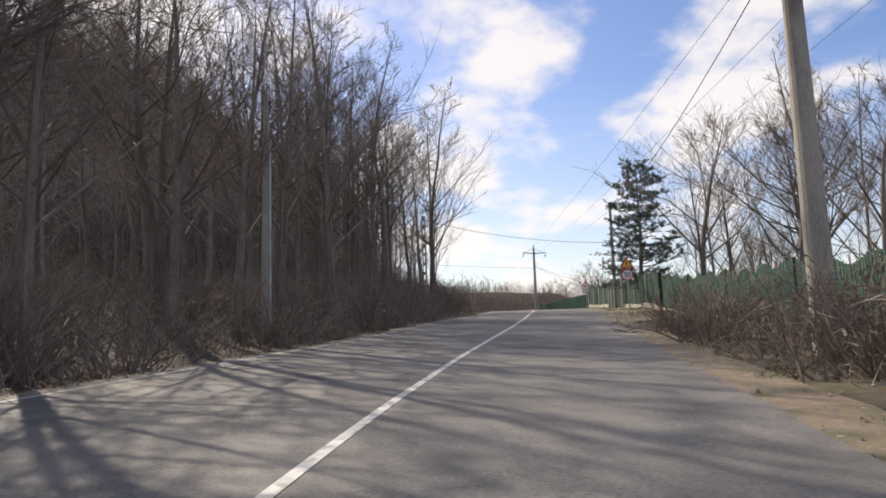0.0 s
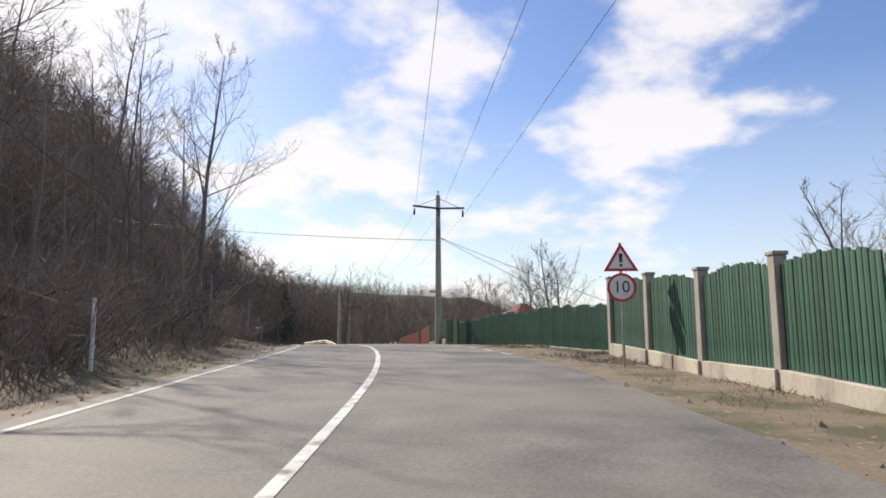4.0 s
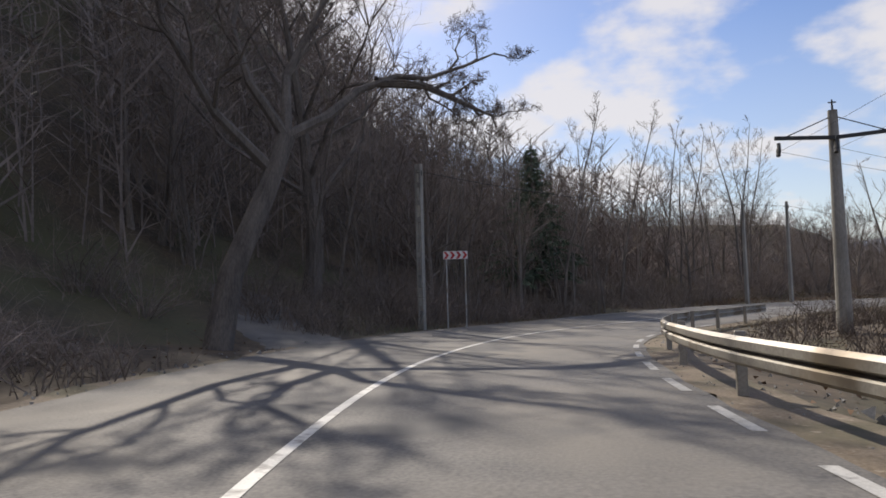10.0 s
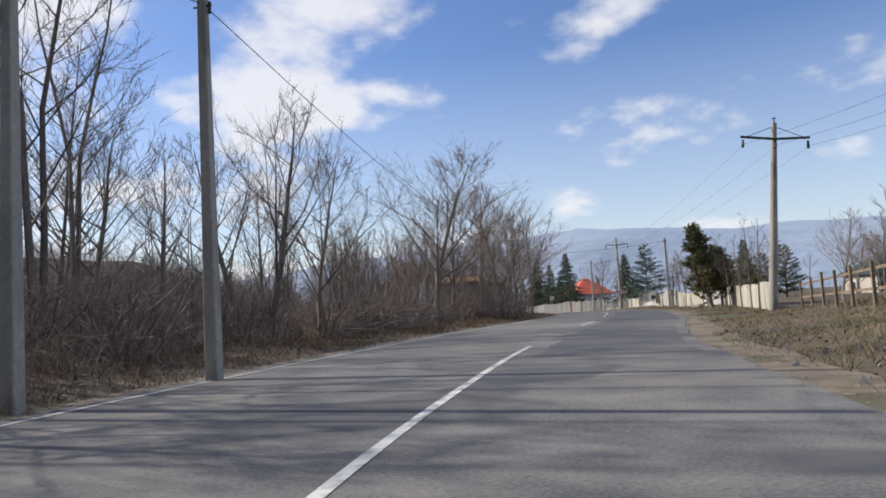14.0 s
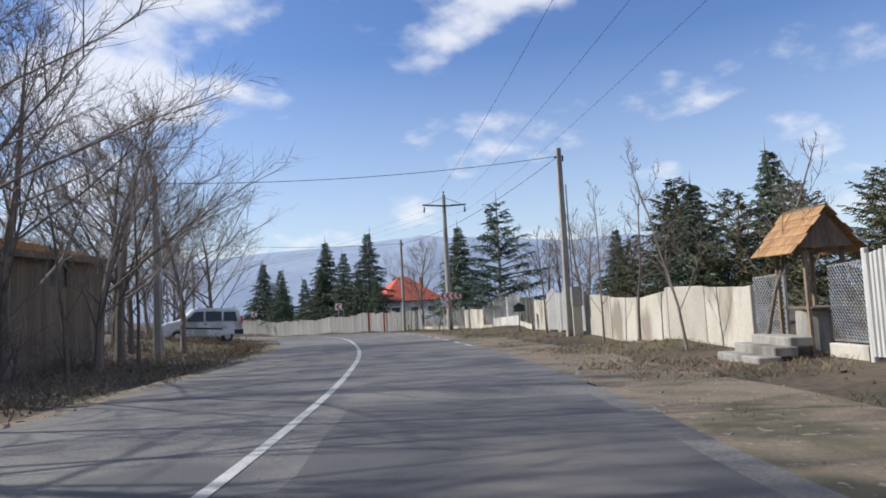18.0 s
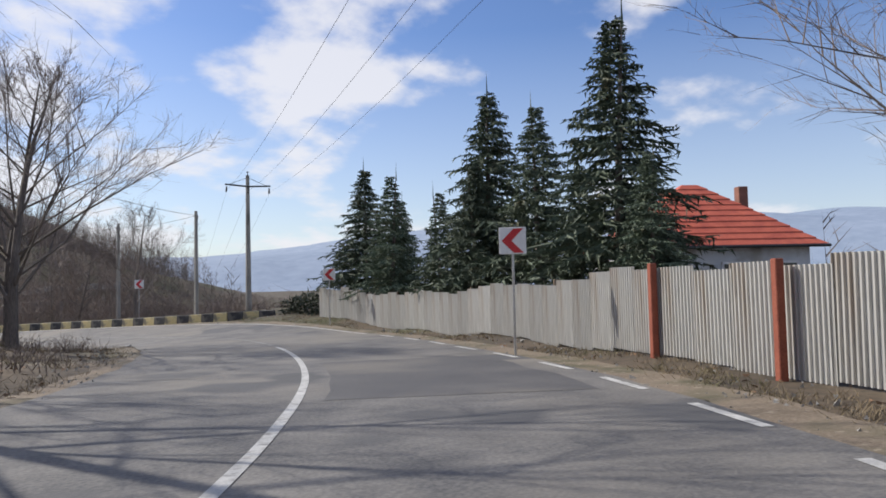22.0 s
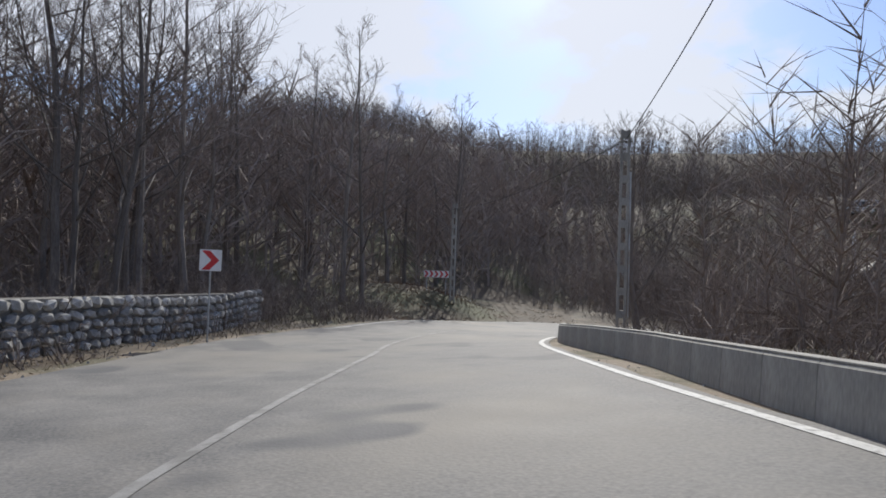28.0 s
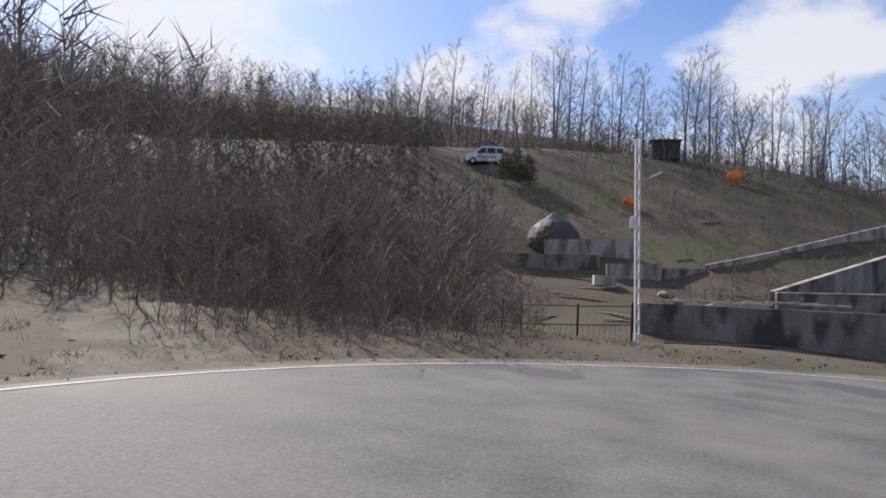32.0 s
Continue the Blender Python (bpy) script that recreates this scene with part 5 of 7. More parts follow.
BAR = slat_mesh(0.026, 0.02)


def white_gate(a, b, leaves, high, label, arch=0.25, bars=0.10, rib=None):
    g = thing("white_gate", Matrix.Translation(at(*a)), label, "gate", "white gates")
    n = len(leaves)
    for u, v in leaves:
        p, q = (a[0] + (b[0] - a[0]) * u, a[1] + (b[1] - a[1]) * u), (a[0] + (b[0] - a[0]) * v, a[1] + (b[1] - a[1]) * v)
        picket_run(g, p, q, rib or RIB, GATE_WHITE, high, 0.08, bars, arch=arch, name="rib")
        rails(g, p, q, (0.15, high - 0.2), GALV, (0.03, 0.04))
        post(g, p, 0.08, high + 0.1, GATE_WHITE, name="gate_post")
        post(g, q, 0.08, high + 0.1, GATE_WHITE, name="gate_post")
    return g


white_gate((211.1, 6.5), (215.1, 6.4), ((0, 0.99),), 1.6, "white ribbed sheet-metal gate between slim posts", 0.15)
white_gate((228.9, 6.6), (233.2, 6.6), ((0.0, 0.68), (0.72, 1.0)), 1.5, "white ribbed double gate with arched tops", 0.25)


def mesh_panel(parent, a, b, low, high, material):
    """Diagonal bars between two posts."""
    A, B = at(*a), at(*b)
    L = (B - A).length
    st = Sticks()
    x = -(high - low)
    while x < L:
        for sgn in (1, -1):
            p0, p1 = Vector((x, 0, low)), Vector((x + high - low, 0, high))
            if p0.x < 0:
                p0 = Vector((0, 0, low - p0.x))
            if p1.x > L:
                p1 = Vector((L, 0, high - (p1.x - L)))
            if p1.x - p0.x > 0.03:
                if sgn < 0:
                    p0, p1 = Vector((L - p0.x, 0.01, p0.z)), Vector((L - p1.x, 0.01, p1.z))
                st.tube([p0, p1], [0.008, 0.008], 4)
        x += 0.1
    put("mesh_panel", st.mesh("mesh_panel"), material, parent, "", parent.matrix_basis.inverted() @ frame_on(A, B - A))


f = fence_thing("lattice_fence", (236, 6.9), "grey diagonal lattice panels with arched frames", "lattice fences")
for a, b in (((236, 6.9), (237.8, 7.2)), ((237.8, 7.2), (239.6, 7.5)), ((244.9, 7.8), (246.5, 7.7)), ((215.2, 6.5), (216.4, 6.7)), ((218.0, 6.9), (219.1, 6.9)), ((250.5, 7.9), (252.6, 7.6)), ((252.6, 7.6), (254.7, 7.25)), ((254.7, 7.25), (256.8, 6.9))):
    mesh_panel(f, a, b, 0.25, 1.5, GALV)
    rails(f, a, b, (0.25, 1.5), GALV, (0.03, 0.03))
    post(f, a, 0.06, 1.6, GALV)
    slab(f, "plinth", a, b, 0.15, -0.2, 0.22, PALE)
g = white_gate((239.8, 7.55), (244.7, 7.8), ((0, 0.45), (0.47, 1.0)), 1.55, "white bar gate with arched top over a solid white panel", 0.22, 0.14, BAR)
slab(g, "kick_panel", (239.85, 7.5), (244.65, 7.75), 0.06, 0.02, 0.55, GATE_WHITE, label="solid white lower panel")

# corrugated sheets along the long bend
def sheet_mesh(wide, high, ribs):
    """A trapezoid-ribbed sheet: broad ridges with steep sides and narrow valleys."""
    prof = [(0.0, 0.0), (0.2, 0.0), (0.3, -0.034), (0.8, -0.034), (0.9, 0.0)]
    line_ = [((k + u) / ribs * wide, y) for k in range(ribs) for u, y in prof] + [(wide, 0.0)]
    verts = [(x, y, z) for x, y in line_ for z in (0, high + 0.0)]
    n, m = len(line_) - 1, len(verts)
    faces = [(2 * k, 2 * k + 2, 2 * k + 3, 2 * k + 1) for k in range(n)]
    verts += [(x, y + 0.012, z) for x, y, z in verts]
    faces += [(m + 2 * k, m + 2 * k + 1, m + 2 * k + 3, m + 2 * k + 2) for k in range(n)]
    faces += [(2 * k + 1, 2 * k + 3, m + 2 * k + 3, m + 2 * k + 1) for k in range(n)]
    return mesh_from(verts, faces, "sheet")


SHEETS = [sheet_mesh(0.98, h, 11) for h in (1.6, 1.68, 1.54)]
f = fence_thing("sheet_fence", (257, 6.85), "corrugated zinc sheet fence, stained and patched", "sheet fences")
line = [(257, 6.85), (260, 6.0), (265, 5.05), (272, 5.1), (280, 5.5), (286, 5.9), (291, 6.6)]
inv, rng, total = f.matrix_basis.inverted(), random.Random(3), 0
for a, b in zip(line, line[1:]):
    for p, way, u in stakes(a, b, 0.98):
        m = frame_on(p - way.normalized() * 0.49 + Vector((0, 0, 0.02 + rng.uniform(-0.03, 0.03))), way) @ Matrix.Rotation(rng.gauss(0, 0.006), 4, "Y")
        put("sheet", SHEETS[rng.randrange(3)], SHEET, f, "", inv @ m)
    rails(f, (a[0], a[1] + 0.06), (b[0], b[1] + 0.06), (0.5, 1.3), WOOD, (0.04, 0.05))
for s, d in ((262.3, 5.3), (265.1, 4.95)):
    post(f, (s, d), 0.13, 1.72, RUST, label="rust-red square post")
for s, d in ((270, 5.15), (276, 5.35), (283, 5.75)):
    post(f, (s, d + 0.1), 0.08, 1.7, WOOD)

# rail fence under the power pole
f = fence_thing("rail_fence", (178, 7.0), "weathered pole rail fence on the grassy bank", "rail fences")
for k in range(7):
    post(f, (178 + 2.3 * k, 7.2), 0.09, 1.25, WOOD)
rails(f, (178, 7.2), (191.8, 7.2), (0.55, 1.1), WOOD, (0.05, 0.08))

# ---- guard rail ----
def guard_rail():
    g = thing("guard_rail", Matrix.Translation(at(110, 3.1)), "galvanised steel guard rail round the outside of the bend", "guard rail")
    inv = g.matrix_basis.inverted()

    def where(s):
        return float(np.interp(s, (104.4, 107, 112, 116, 125, 130, 137, 146, 152), (2.45, 2.8, 3.1, 3.05, 2.7, 2.72, 3.0, 3.2, 3.2)))

    prof = [(0.0, 0.42), (-0.05, 0.46), (-0.05, 0.54), (0.03, 0.58), (-0.05, 0.62), (-0.05, 0.70), (0.0, 0.74)]
    a = 104.6
    while a < 151:
        b = min(a + 4.0, 152.0)
        verts, faces = [], []
        n = 4
        for k in range(n + 1):
            s = a + (b + 0.12 - a) * k / n
            for off in (0.0, 0.02):
                for x, z in prof:
                    verts.append(inv @ (at(s, where(s) + x + off + 0.004 * (int(a / 4) % 2), z - 0.06 - 0.52 * float(np.clip((111.5 - s) / 7.0, 0, 1)), True)))
        m = len(prof)
        for k in range(n):
            for off in (0, m):
                for j in range(m - 1):
                    i = k * 2 * m + off + j
                    faces.append((i, i + 1, i + 2 * m + 1, i + 2 * m))
            i = k * 2 * m
            faces.append((i + m - 1, i + 2 * m - 1, i + 4 * m - 1, i + 3 * m - 1))
            faces.append((i, i + 2 * m, i + 3 * m, i + m))
        put("beam", mesh_from(verts, faces, "beam"), RAIL_STEEL, g, "W-profile steel beam")
        if a > 106:
            part("rail_post", boxed((0.06, 0.12, 1.2), Matrix.Translation((0, 0, -0.4)), 0.005), RAIL_STEEL, g, "", inv @ frame_on(at(a + 0.3, where(a + 0.3) + 0.12, -0.08, True), Vector((-math.sin(turn_at(a)), math.cos(turn_at(a)), 0))))
        a += 4.0


guard_rail()

# ---- the painted concrete kerb ----
KERB = np.array([(295.2, 6.9), (297.5, 5.0), (301.7, 3.95), (307.5, 3.45), (316, 3.35), (324, 3.3), (331, 3.75), (343, 3.25)])


def kerb_block(length, name="block"):
    bm = bmesh.new()
    outline = [(-0.17, -0.3), (-0.17, 0.12), (-0.12, 0.46), (-0.09, 0.49), (0.09, 0.49), (0.12, 0.46), (0.17, -0.3)]
    a = [bm.verts.new((0, y, z)) for y, z in outline]
    b = [bm.verts.new((length, y, z)) for y, z in outline]
    bm.faces.new(a)
    bm.faces.new(b[::-1])
    for i in range(len(outline)):
        j = (i + 1) % len(outline)
        bm.faces.new((a[j], a[i], b[i], b[j]))
    bmesh.ops.recalc_face_normals(bm, faces=bm.faces)
    me = bpy.data.meshes.new(name)
    bm.to_mesh(me)
    bm.free()
    return me


def painted_kerb():
    k = thing("barrier_kerb", Matrix.Translation(at(295.2, 6.9)), "concrete barrier kerb painted in yellow and black blocks", "kerb")
    inv = k.matrix_basis.inverted()
    light, dark, bare = kerb_block(0.99), kerb_block(0.99), kerb_block(0.99)
    cap = boxed((0.99, 0.2, 0.02), Matrix.Translation((0.495, 0, 0.49)), 0.004)
    capm = bpy.data.meshes.new("cap")
    cap.to_mesh(capm)
    cap.free()
    s, n = 295.2, 0
    while s < 342.6:
        ahead = s + 0.5
        for _ in range(6):
            p, q = at(s, table(KERB, s), 0, True), at(ahead, table(KERB, ahead), 0, True)
            ahead = s + (ahead - s) / max(0.05, (q - p).length)
        way = q - p
        m = Matrix.Translation(p + Vector((0, 0, -0.02))) @ way.to_track_quat("X", "Z").to_matrix().to_4x4()
        b = put("block", bare if s > 318 else light if n % 2 else dark, CONCRETE if s > 318 else K_YELLOW if n % 2 else K_BLACK, k, "bare grey end block" if s > 318 else "faded yellow block" if n % 2 else "faded black block", inv @ m)
        put("cap", capm, CONCRETE, b, "pale worn top")
        s, n = ahead, n + 1


painted_kerb()


# ---- signs ----
def facing(p, turn):
    return Matrix.Translation(p) @ Matrix.Rotation(turn, 4, "Z")


def arrow_plate(x0, x1, z0, z1, sense, thick=0.45):
    w, zm = x1 - x0, (z0 + z1) / 2
    t = w * thick
    bm = bmesh.new()
    if sense > 0:
        quads = (((x0, z0), (x0 + t, z0), (x1, zm), (x1 - t, zm)), ((x1 - t, zm), (x1, zm), (x0 + t, z1), (x0, z1)))
    else:
        quads = (((x1 - t, z0), (x1, z0), (x0 + t, zm), (x0, zm)), ((x0, zm), (x0 + t, zm), (x1, z1), (x1 - t, z1)))
    for q in quads:
        vs = [bm.verts.new((x, -0.016, z)) for x, z in q]
        bm.faces.new(vs)
    return bm


def square_chevron(p, turn, sense, high=2.3, size=0.6):
    ob = thing("chevron_sign", facing(p, turn), "square white sign with a red bend arrow on a grey post", "road sign", "bend signs")
    part("post", rodded(((0, 0.03, -0.3), (0, 0.03, high + size), 0.028)), GALV, ob)
    part("panel", boxed((size, 0.02, size), Matrix.Translation((0, 0, high)), 0.006), S_WHITE, ob, "white panel")
    part("arrow", arrow_plate(-size * 0.4, size * 0.4, high + 0.03, high + size - 0.03, sense), S_RED, ob, "red arrow")
    return ob


def long_chevron(p, turn, sense, wide, tall, high, n, label):
    ob = thing("chevron_board", facing(p, turn), label, "road sign", "bend boards")
    for x in (-wide * 0.38, wide * 0.38):
        part("post", rodded(((x, 0.03, -0.3), (x, 0.03, high + tall), 0.028)), GALV, ob)
    part("panel", boxed((wide, 0.02, tall), Matrix.Translation((0, 0, high)), 0.006), S_WHITE, ob, "white panel")
    for k in range(n):
        x0 = -wide / 2 + wide * (k + 0.08) / n
        part("arrow", arrow_plate(x0, x0 + wide * 0.85 / n, high + 0.02, high + tall - 0.02, sense, 0.5), S_RED, ob, "red arrow")
    return ob


def ring(bm, r, thick, y, n=28, hole=0.0):
    out = [bm.verts.new((r * math.cos(6.2832 * k / n), y, r * math.sin(6.2832 * k / n))) for k in range(n)]
    if not hole:
        bm.faces.new(out)
        return
    inn = [bm.verts.new((hole * math.cos(6.2832 * k / n), y, hole * math.sin(6.2832 * k / n))) for k in range(n)]
    for k in range(n):
        j = (k + 1) % n
        bm.faces.new((out[k], out[j], inn[j], inn[k]))


def lettering(text, size, parent, material, place):
    cu = bpy.data.curves.new("text", "FONT")
    cu.body, cu.size, cu.extrude, cu.align_x, cu.align_y = text, size, 0.002, "CENTER", "CENTER"
    tmp = bpy.data.objects.new("text", cu)
    me = bpy.data.meshes.new_from_object(tmp)
    bpy.data.objects.remove(tmp)
    return put("lettering", me, material, parent, "black figures", Matrix.Translation(place) @ Matrix.Rotation(math.pi / 2, 4, "X"))


def warning_pair(p, turn, low, number, warn, label):
    ob = thing("speed_sign", facing(p, turn), label, "road sign", "speed signs")
    part("post", rodded(((0, 0.035, -0.3), (0, 0.035, low + 1.28), 0.03)), GALV, ob)
    d = bmesh.new()
    ring(d, 0.31, 0, -0.004)
    back = part("disc", d, S_WHITE, ob, "round white disc", Matrix.Translation((0, 0, low + 0.31)))
    r = bmesh.new()
    ring(r, 0.31, 0, -0.010, hole=0.255)
    part("rim", r, S_RED, back, "red rim")
    body = bmesh.new()
    geom = bmesh.ops.create_cone(body, cap_ends=True, segments=28, radius1=0.31, radius2=0.31, depth=0.018)
    bmesh.ops.rotate(body, verts=body.verts, cent=(0, 0, 0), matrix=Matrix.Rotation(math.pi / 2, 3, "X"))
    part("backing", body, GALV, back, "", Matrix.Translation((0, 0.008, 0)))
    lettering(number, 0.36, back, S_BLACK, (0, -0.014, 0))
    h = low + 0.66
    tri = part("triangle", plate([(-0.37, 0), (0.37, 0), (0, 0.62)], 0.018), S_RED, ob, "red-rimmed warning triangle", Matrix.Translation((0, 0, h)))
    part("field", plate([(-0.26, 0.06), (0.26, 0.06), (0, 0.50)], 0.004), S_YELLOW if warn else S_WHITE, tri, "yellow field" if warn else "white field", Matrix.Translation((0, -0.013, 0)))
    part("mark", plate([(-0.03, 0.19), (0.03, 0.19), (0.04, 0.38), (-0.04, 0.38)], 0.004), S_BLACK, tri, "black mark", Matrix.Translation((0, -0.018, 0)))
    part("dot", plate([(-0.03, 0.10), (0.03, 0.10), (0.03, 0.155), (-0.03, 0.155)], 0.004), S_BLACK, tri, "black dot", Matrix.Translation((0, -0.018, 0)))
    return ob




def over_ground(x, y, z):
    return z - on(x, y).z


warning_pair(on(9.7, 35.6), radians(-12), over_ground(9.7, 35.6, 2.95) - 0.31, "30", True, "yellow warning triangle above a speed limit disc")
warning_pair(at(61.5, 4.3), radians(-12), 1.42, "10", False, "warning triangle above a round limit sign on a post")
square_chevron(on(85.0, 230.65), radians(-38), -1, over_ground(85.0, 230.65, 1.95) - 0.3)
square_chevron(on(89.64, 250.74), radians(-22), -1, over_ground(89.64, 250.74, 1.56) - 0.3)
square_chevron(on(83.88, 269.44), radians(8), -1, over_ground(83.88, 269.44, 1.36) - 0.3)
square_chevron(on(70.9, 284.97), radians(22), -1, over_ground(70.9, 284.97, 0.3) - 0.3)
square_chevron(on(53.6, 289.45), radians(50), 1, over_ground(53.6, 289.45, -1.2) - 0.3)
long_chevron(on(-7.15, 143.12), radians(8), 1, 1.05, 0.34, over_ground(-7.15, 143.12, 4.26) - 0.17, 4, "red and white chevron board pointing round the bend")
p = at(250.0, 6.75)
long_chevron(on(79.06 - 0.2, 212.5 - 0.34), radians(-42), -1, 1.45, 0.45, 2.1, 4, "red and white chevron board beside the power pole")
long_chevron(on(42.1, 311.07), radians(35), 1, 1.6, 0.42, over_ground(42.1, 311.07, -1.46) - 0.21, 5, "red and white chevron board at the hairpin")
tr = thing("warning_triangle", facing(at(249.6, 6.3), radians(-42)), "red-rimmed triangle sign fixed low on the power pole", "road sign")
part("triangle", plate([(-0.28, 1.55), (0.28, 1.55), (0, 2.03)], 0.015), S_RED, tr, "red rim", Matrix.Translation((0, -0.26, 0)))
part("field", plate([(-0.19, 1.6), (0.19, 1.6), (0, 1.92)], 0.004), S_WHITE, tr, "white field", Matrix.Translation((0, -0.272, 0)))
rf = thing("marker_post", Matrix.Translation(at(60, -6.0)), "thin white roadside marker post", "marker post")
part("shaft", rodded(((0, 0, -0.2), (0, 0, 1.3), 0.04)), S_WHITE, rf)

# ---- vehicles ----
def wheel(parent, x, y, r=0.31, w=0.2):
    bm = bmesh.new()
    geom = bmesh.ops.create_cone(bm, cap_ends=True, segments=22, radius1=r, radius2=r, depth=w)
    bmesh.ops.bevel(bm, geom=[e for e in bm.edges if e.calc_length() < r], offset=0.03, segments=2, affect="EDGES")
    bmesh.ops.rotate(bm, verts=bm.verts, cent=(0, 0, 0), matrix=Matrix.Rotation(math.pi / 2, 3, "X"))
    t = part("wheel", bm, TYRE, parent, "black rubber tyre", Matrix.Translation((x, y, r)))
    rim = bmesh.new()
    for s in (-1, 1):
        rod(rim, (0, s * (w / 2 - 0.02), 0), (0, s * (w / 2 + 0.006), 0), r * 0.62, r * 0.5, 16)
    part("rim", rim, GALV, t, "grey steel rim")


def shell(profile, wide, belt, tuck, material_name="body"):
    """A car body: its side outline, wide, drawn in above the belt line and rounded."""
    bm = plate(profile, wide)
    bmesh.ops.triangulate(bm, faces=[f for f in bm.faces if len(f.verts) > 4])
    for v in bm.verts:
        if v.co.z > belt:
            v.co.y *= 1 - tuck * (v.co.z - belt)
    edges = [e for e in bm.edges if abs(e.verts[0].co.y) > 0.3 and e.verts[0].co.y * e.verts[1].co.y > 0 and len({round(f.normal.y, 1) for f in e.link_faces}) > 1]
    bmesh.ops.bevel(bm, geom=edges, offset=0.06, segments=3, affect="EDGES")
    return bm


def side_pane(parent, outline, y0, belt, tuck, name, material, label):
    for s in (-1, 1):
        bm = bmesh.new()
        vs = [bm.verts.new((x, s * (y0 * (1 - tuck * max(0, z - belt)) + 0.006), z)) for x, z in outline]
        bm.faces.new(vs if s < 0 else vs[::-1])
        part(name, bm, material, parent, label)


def van(m, label="white minivan parked nose-up on the verge"):
    ob = thing("minivan", m, label, "van")
    belt, tuck, W = 1.05, 0.17, 1.7
    prof = [(-2.05, 0.35), (-2.08, 0.75), (-2.02, 1.15), (-1.86, 1.72), (-1.7, 1.8), (0.1, 1.84), (0.45, 1.76), (1.05, 1.18), (1.85, 1.0), (2.02, 0.85), (2.08, 0.55), (2.0, 0.32),
            (1.62, 0.32), (1.5, 0.62), (1.26, 0.68), (1.02, 0.62), (0.9, 0.28), (-0.95, 0.28), (-1.05, 0.6), (-1.28, 0.68), (-1.52, 0.6), (-1.62, 0.35)]
    part("body", shell(prof, W, belt, tuck), CAR_WHITE, ob, "dusty white body")
    for out, lab in (([(-1.78, 1.12), (-1.05, 1.12), (-1.05, 1.62), (-1.68, 1.62)], "dark rear side window"), ([(-0.95, 1.12), (-0.12, 1.12), (-0.12, 1.63), (-0.95, 1.63)], "dark sliding door window"),
                     ([(-0.02, 1.1), (0.85, 1.1), (0.42, 1.6), (-0.02, 1.64)], "dark front window")):
        side_pane(ob, out, W / 2, belt, tuck, "side_window", GLASS, lab)
    side_pane(ob, [(-1.0, 0.66), (0.9, 0.72), (0.9, 0.8), (-1.0, 0.74)], W / 2, belt, tuck, "rub_strip", BLACK, "dark rub strip")
    side_pane(ob, [(-0.2, 0.92), (-0.02, 0.92), (-0.02, 0.97), (-0.2, 0.97)], W / 2, belt, tuck, "door_handle", BLACK, "dark door handle")
    side_pane(ob, [(-2.04, 0.42), (-1.66, 0.42), (-1.62, 0.66), (-2.06, 0.66)], W / 2, belt, tuck, "bumper_corner", BLACK, "dark plastic bumper corner")
    part("windscreen", boxed((0.02, 1.3, 0.78), Matrix.Translation((0.99, 0, 1.2)) @ Matrix.Rotation(-0.79, 4, "Y")), GLASS, ob, "dark windscreen")
    part("rear_window", boxed((0.02, 1.25, 0.5), Matrix.Translation((-2.03, 0, 1.16)) @ Matrix.Rotation(0.27, 4, "Y")), GLASS, ob, "dark rear window")
    part("bumper", boxed((0.12, 1.66, 0.28), Matrix.Translation((-2.06, 0, 0.4)), 0.03), BLACK, ob, "dark rear bumper")
    part("bumper", boxed((0.12, 1.6, 0.28), Matrix.Translation((2.04, 0, 0.36)), 0.03), BLACK, ob, "dark front bumper")
    for s in (-1, 1):
        part("tail_light", boxed((0.08, 0.12, 0.45), Matrix.Translation((-2.03, s * 0.76, 0.95)), 0.015), S_RED, ob, "red tail light")
        part("headlight", boxed((0.1, 0.3, 0.18), Matrix.Translation((1.98, s * 0.6, 0.74)), 0.02), GALV, ob, "clear headlight")
        part("mirror", boxed((0.12, 0.16, 0.18), Matrix.Translation((0.75, s * 0.92, 1.1)), 0.02), BLACK, ob, "dark wing mirror")
        for x in (1.26, -1.28):
            wheel(ob, x, s * 0.74)
    return ob


def sedan(m):
    ob = thing("car", m, "dark red saloon car parked beside the road", "car")
    belt, tuck, W = 0.9, 0.32, 1.66
    prof = [(-2.05, 0.3), (-2.1, 0.6), (-2.05, 0.9), (-1.35, 0.96), (-0.85, 1.36), (0.25, 1.4), (0.95, 0.96), (1.9, 0.8), (2.08, 0.55), (2.05, 0.3), (1.62, 0.3), (1.3, 0.62), (0.98, 0.3), (-0.98, 0.3), (-1.3, 0.62), (-1.62, 0.3)]
    part("body", shell(prof, W, belt, tuck), CAR_RED, ob, "dark red body")
    side_pane(ob, [(-1.15, 0.98), (0.75, 0.98), (0.2, 1.32), (-0.8, 1.3)], W / 2, belt, tuck, "side_window", GLASS, "dark side windows")
    part("rear_window", boxed((0.02, 1.2, 0.58), Matrix.Translation((-1.36, 0, 0.98)) @ Matrix.Rotation(0.88, 4, "Y")), GLASS, ob, "dark rear window")
    for s in (-1, 1):
        part("tail_light", boxed((0.05, 0.32, 0.14), Matrix.Translation((-2.07, s * 0.58, 0.68)), 0.01), S_RED, ob, "red tail light")
        for x in (1.3, -1.3):
            wheel(ob, x, s * 0.72, 0.29, 0.18)
    part("plate_bar", boxed((0.02, 0.5, 0.11), Matrix.Translation((-2.1, 0, 0.5))), S_WHITE, ob, "blank white plate")
    part("bumper", boxed((0.1, 1.62, 0.2), Matrix.Translation((-2.06, 0, 0.32)), 0.03), BLACK, ob, "dark bumper")


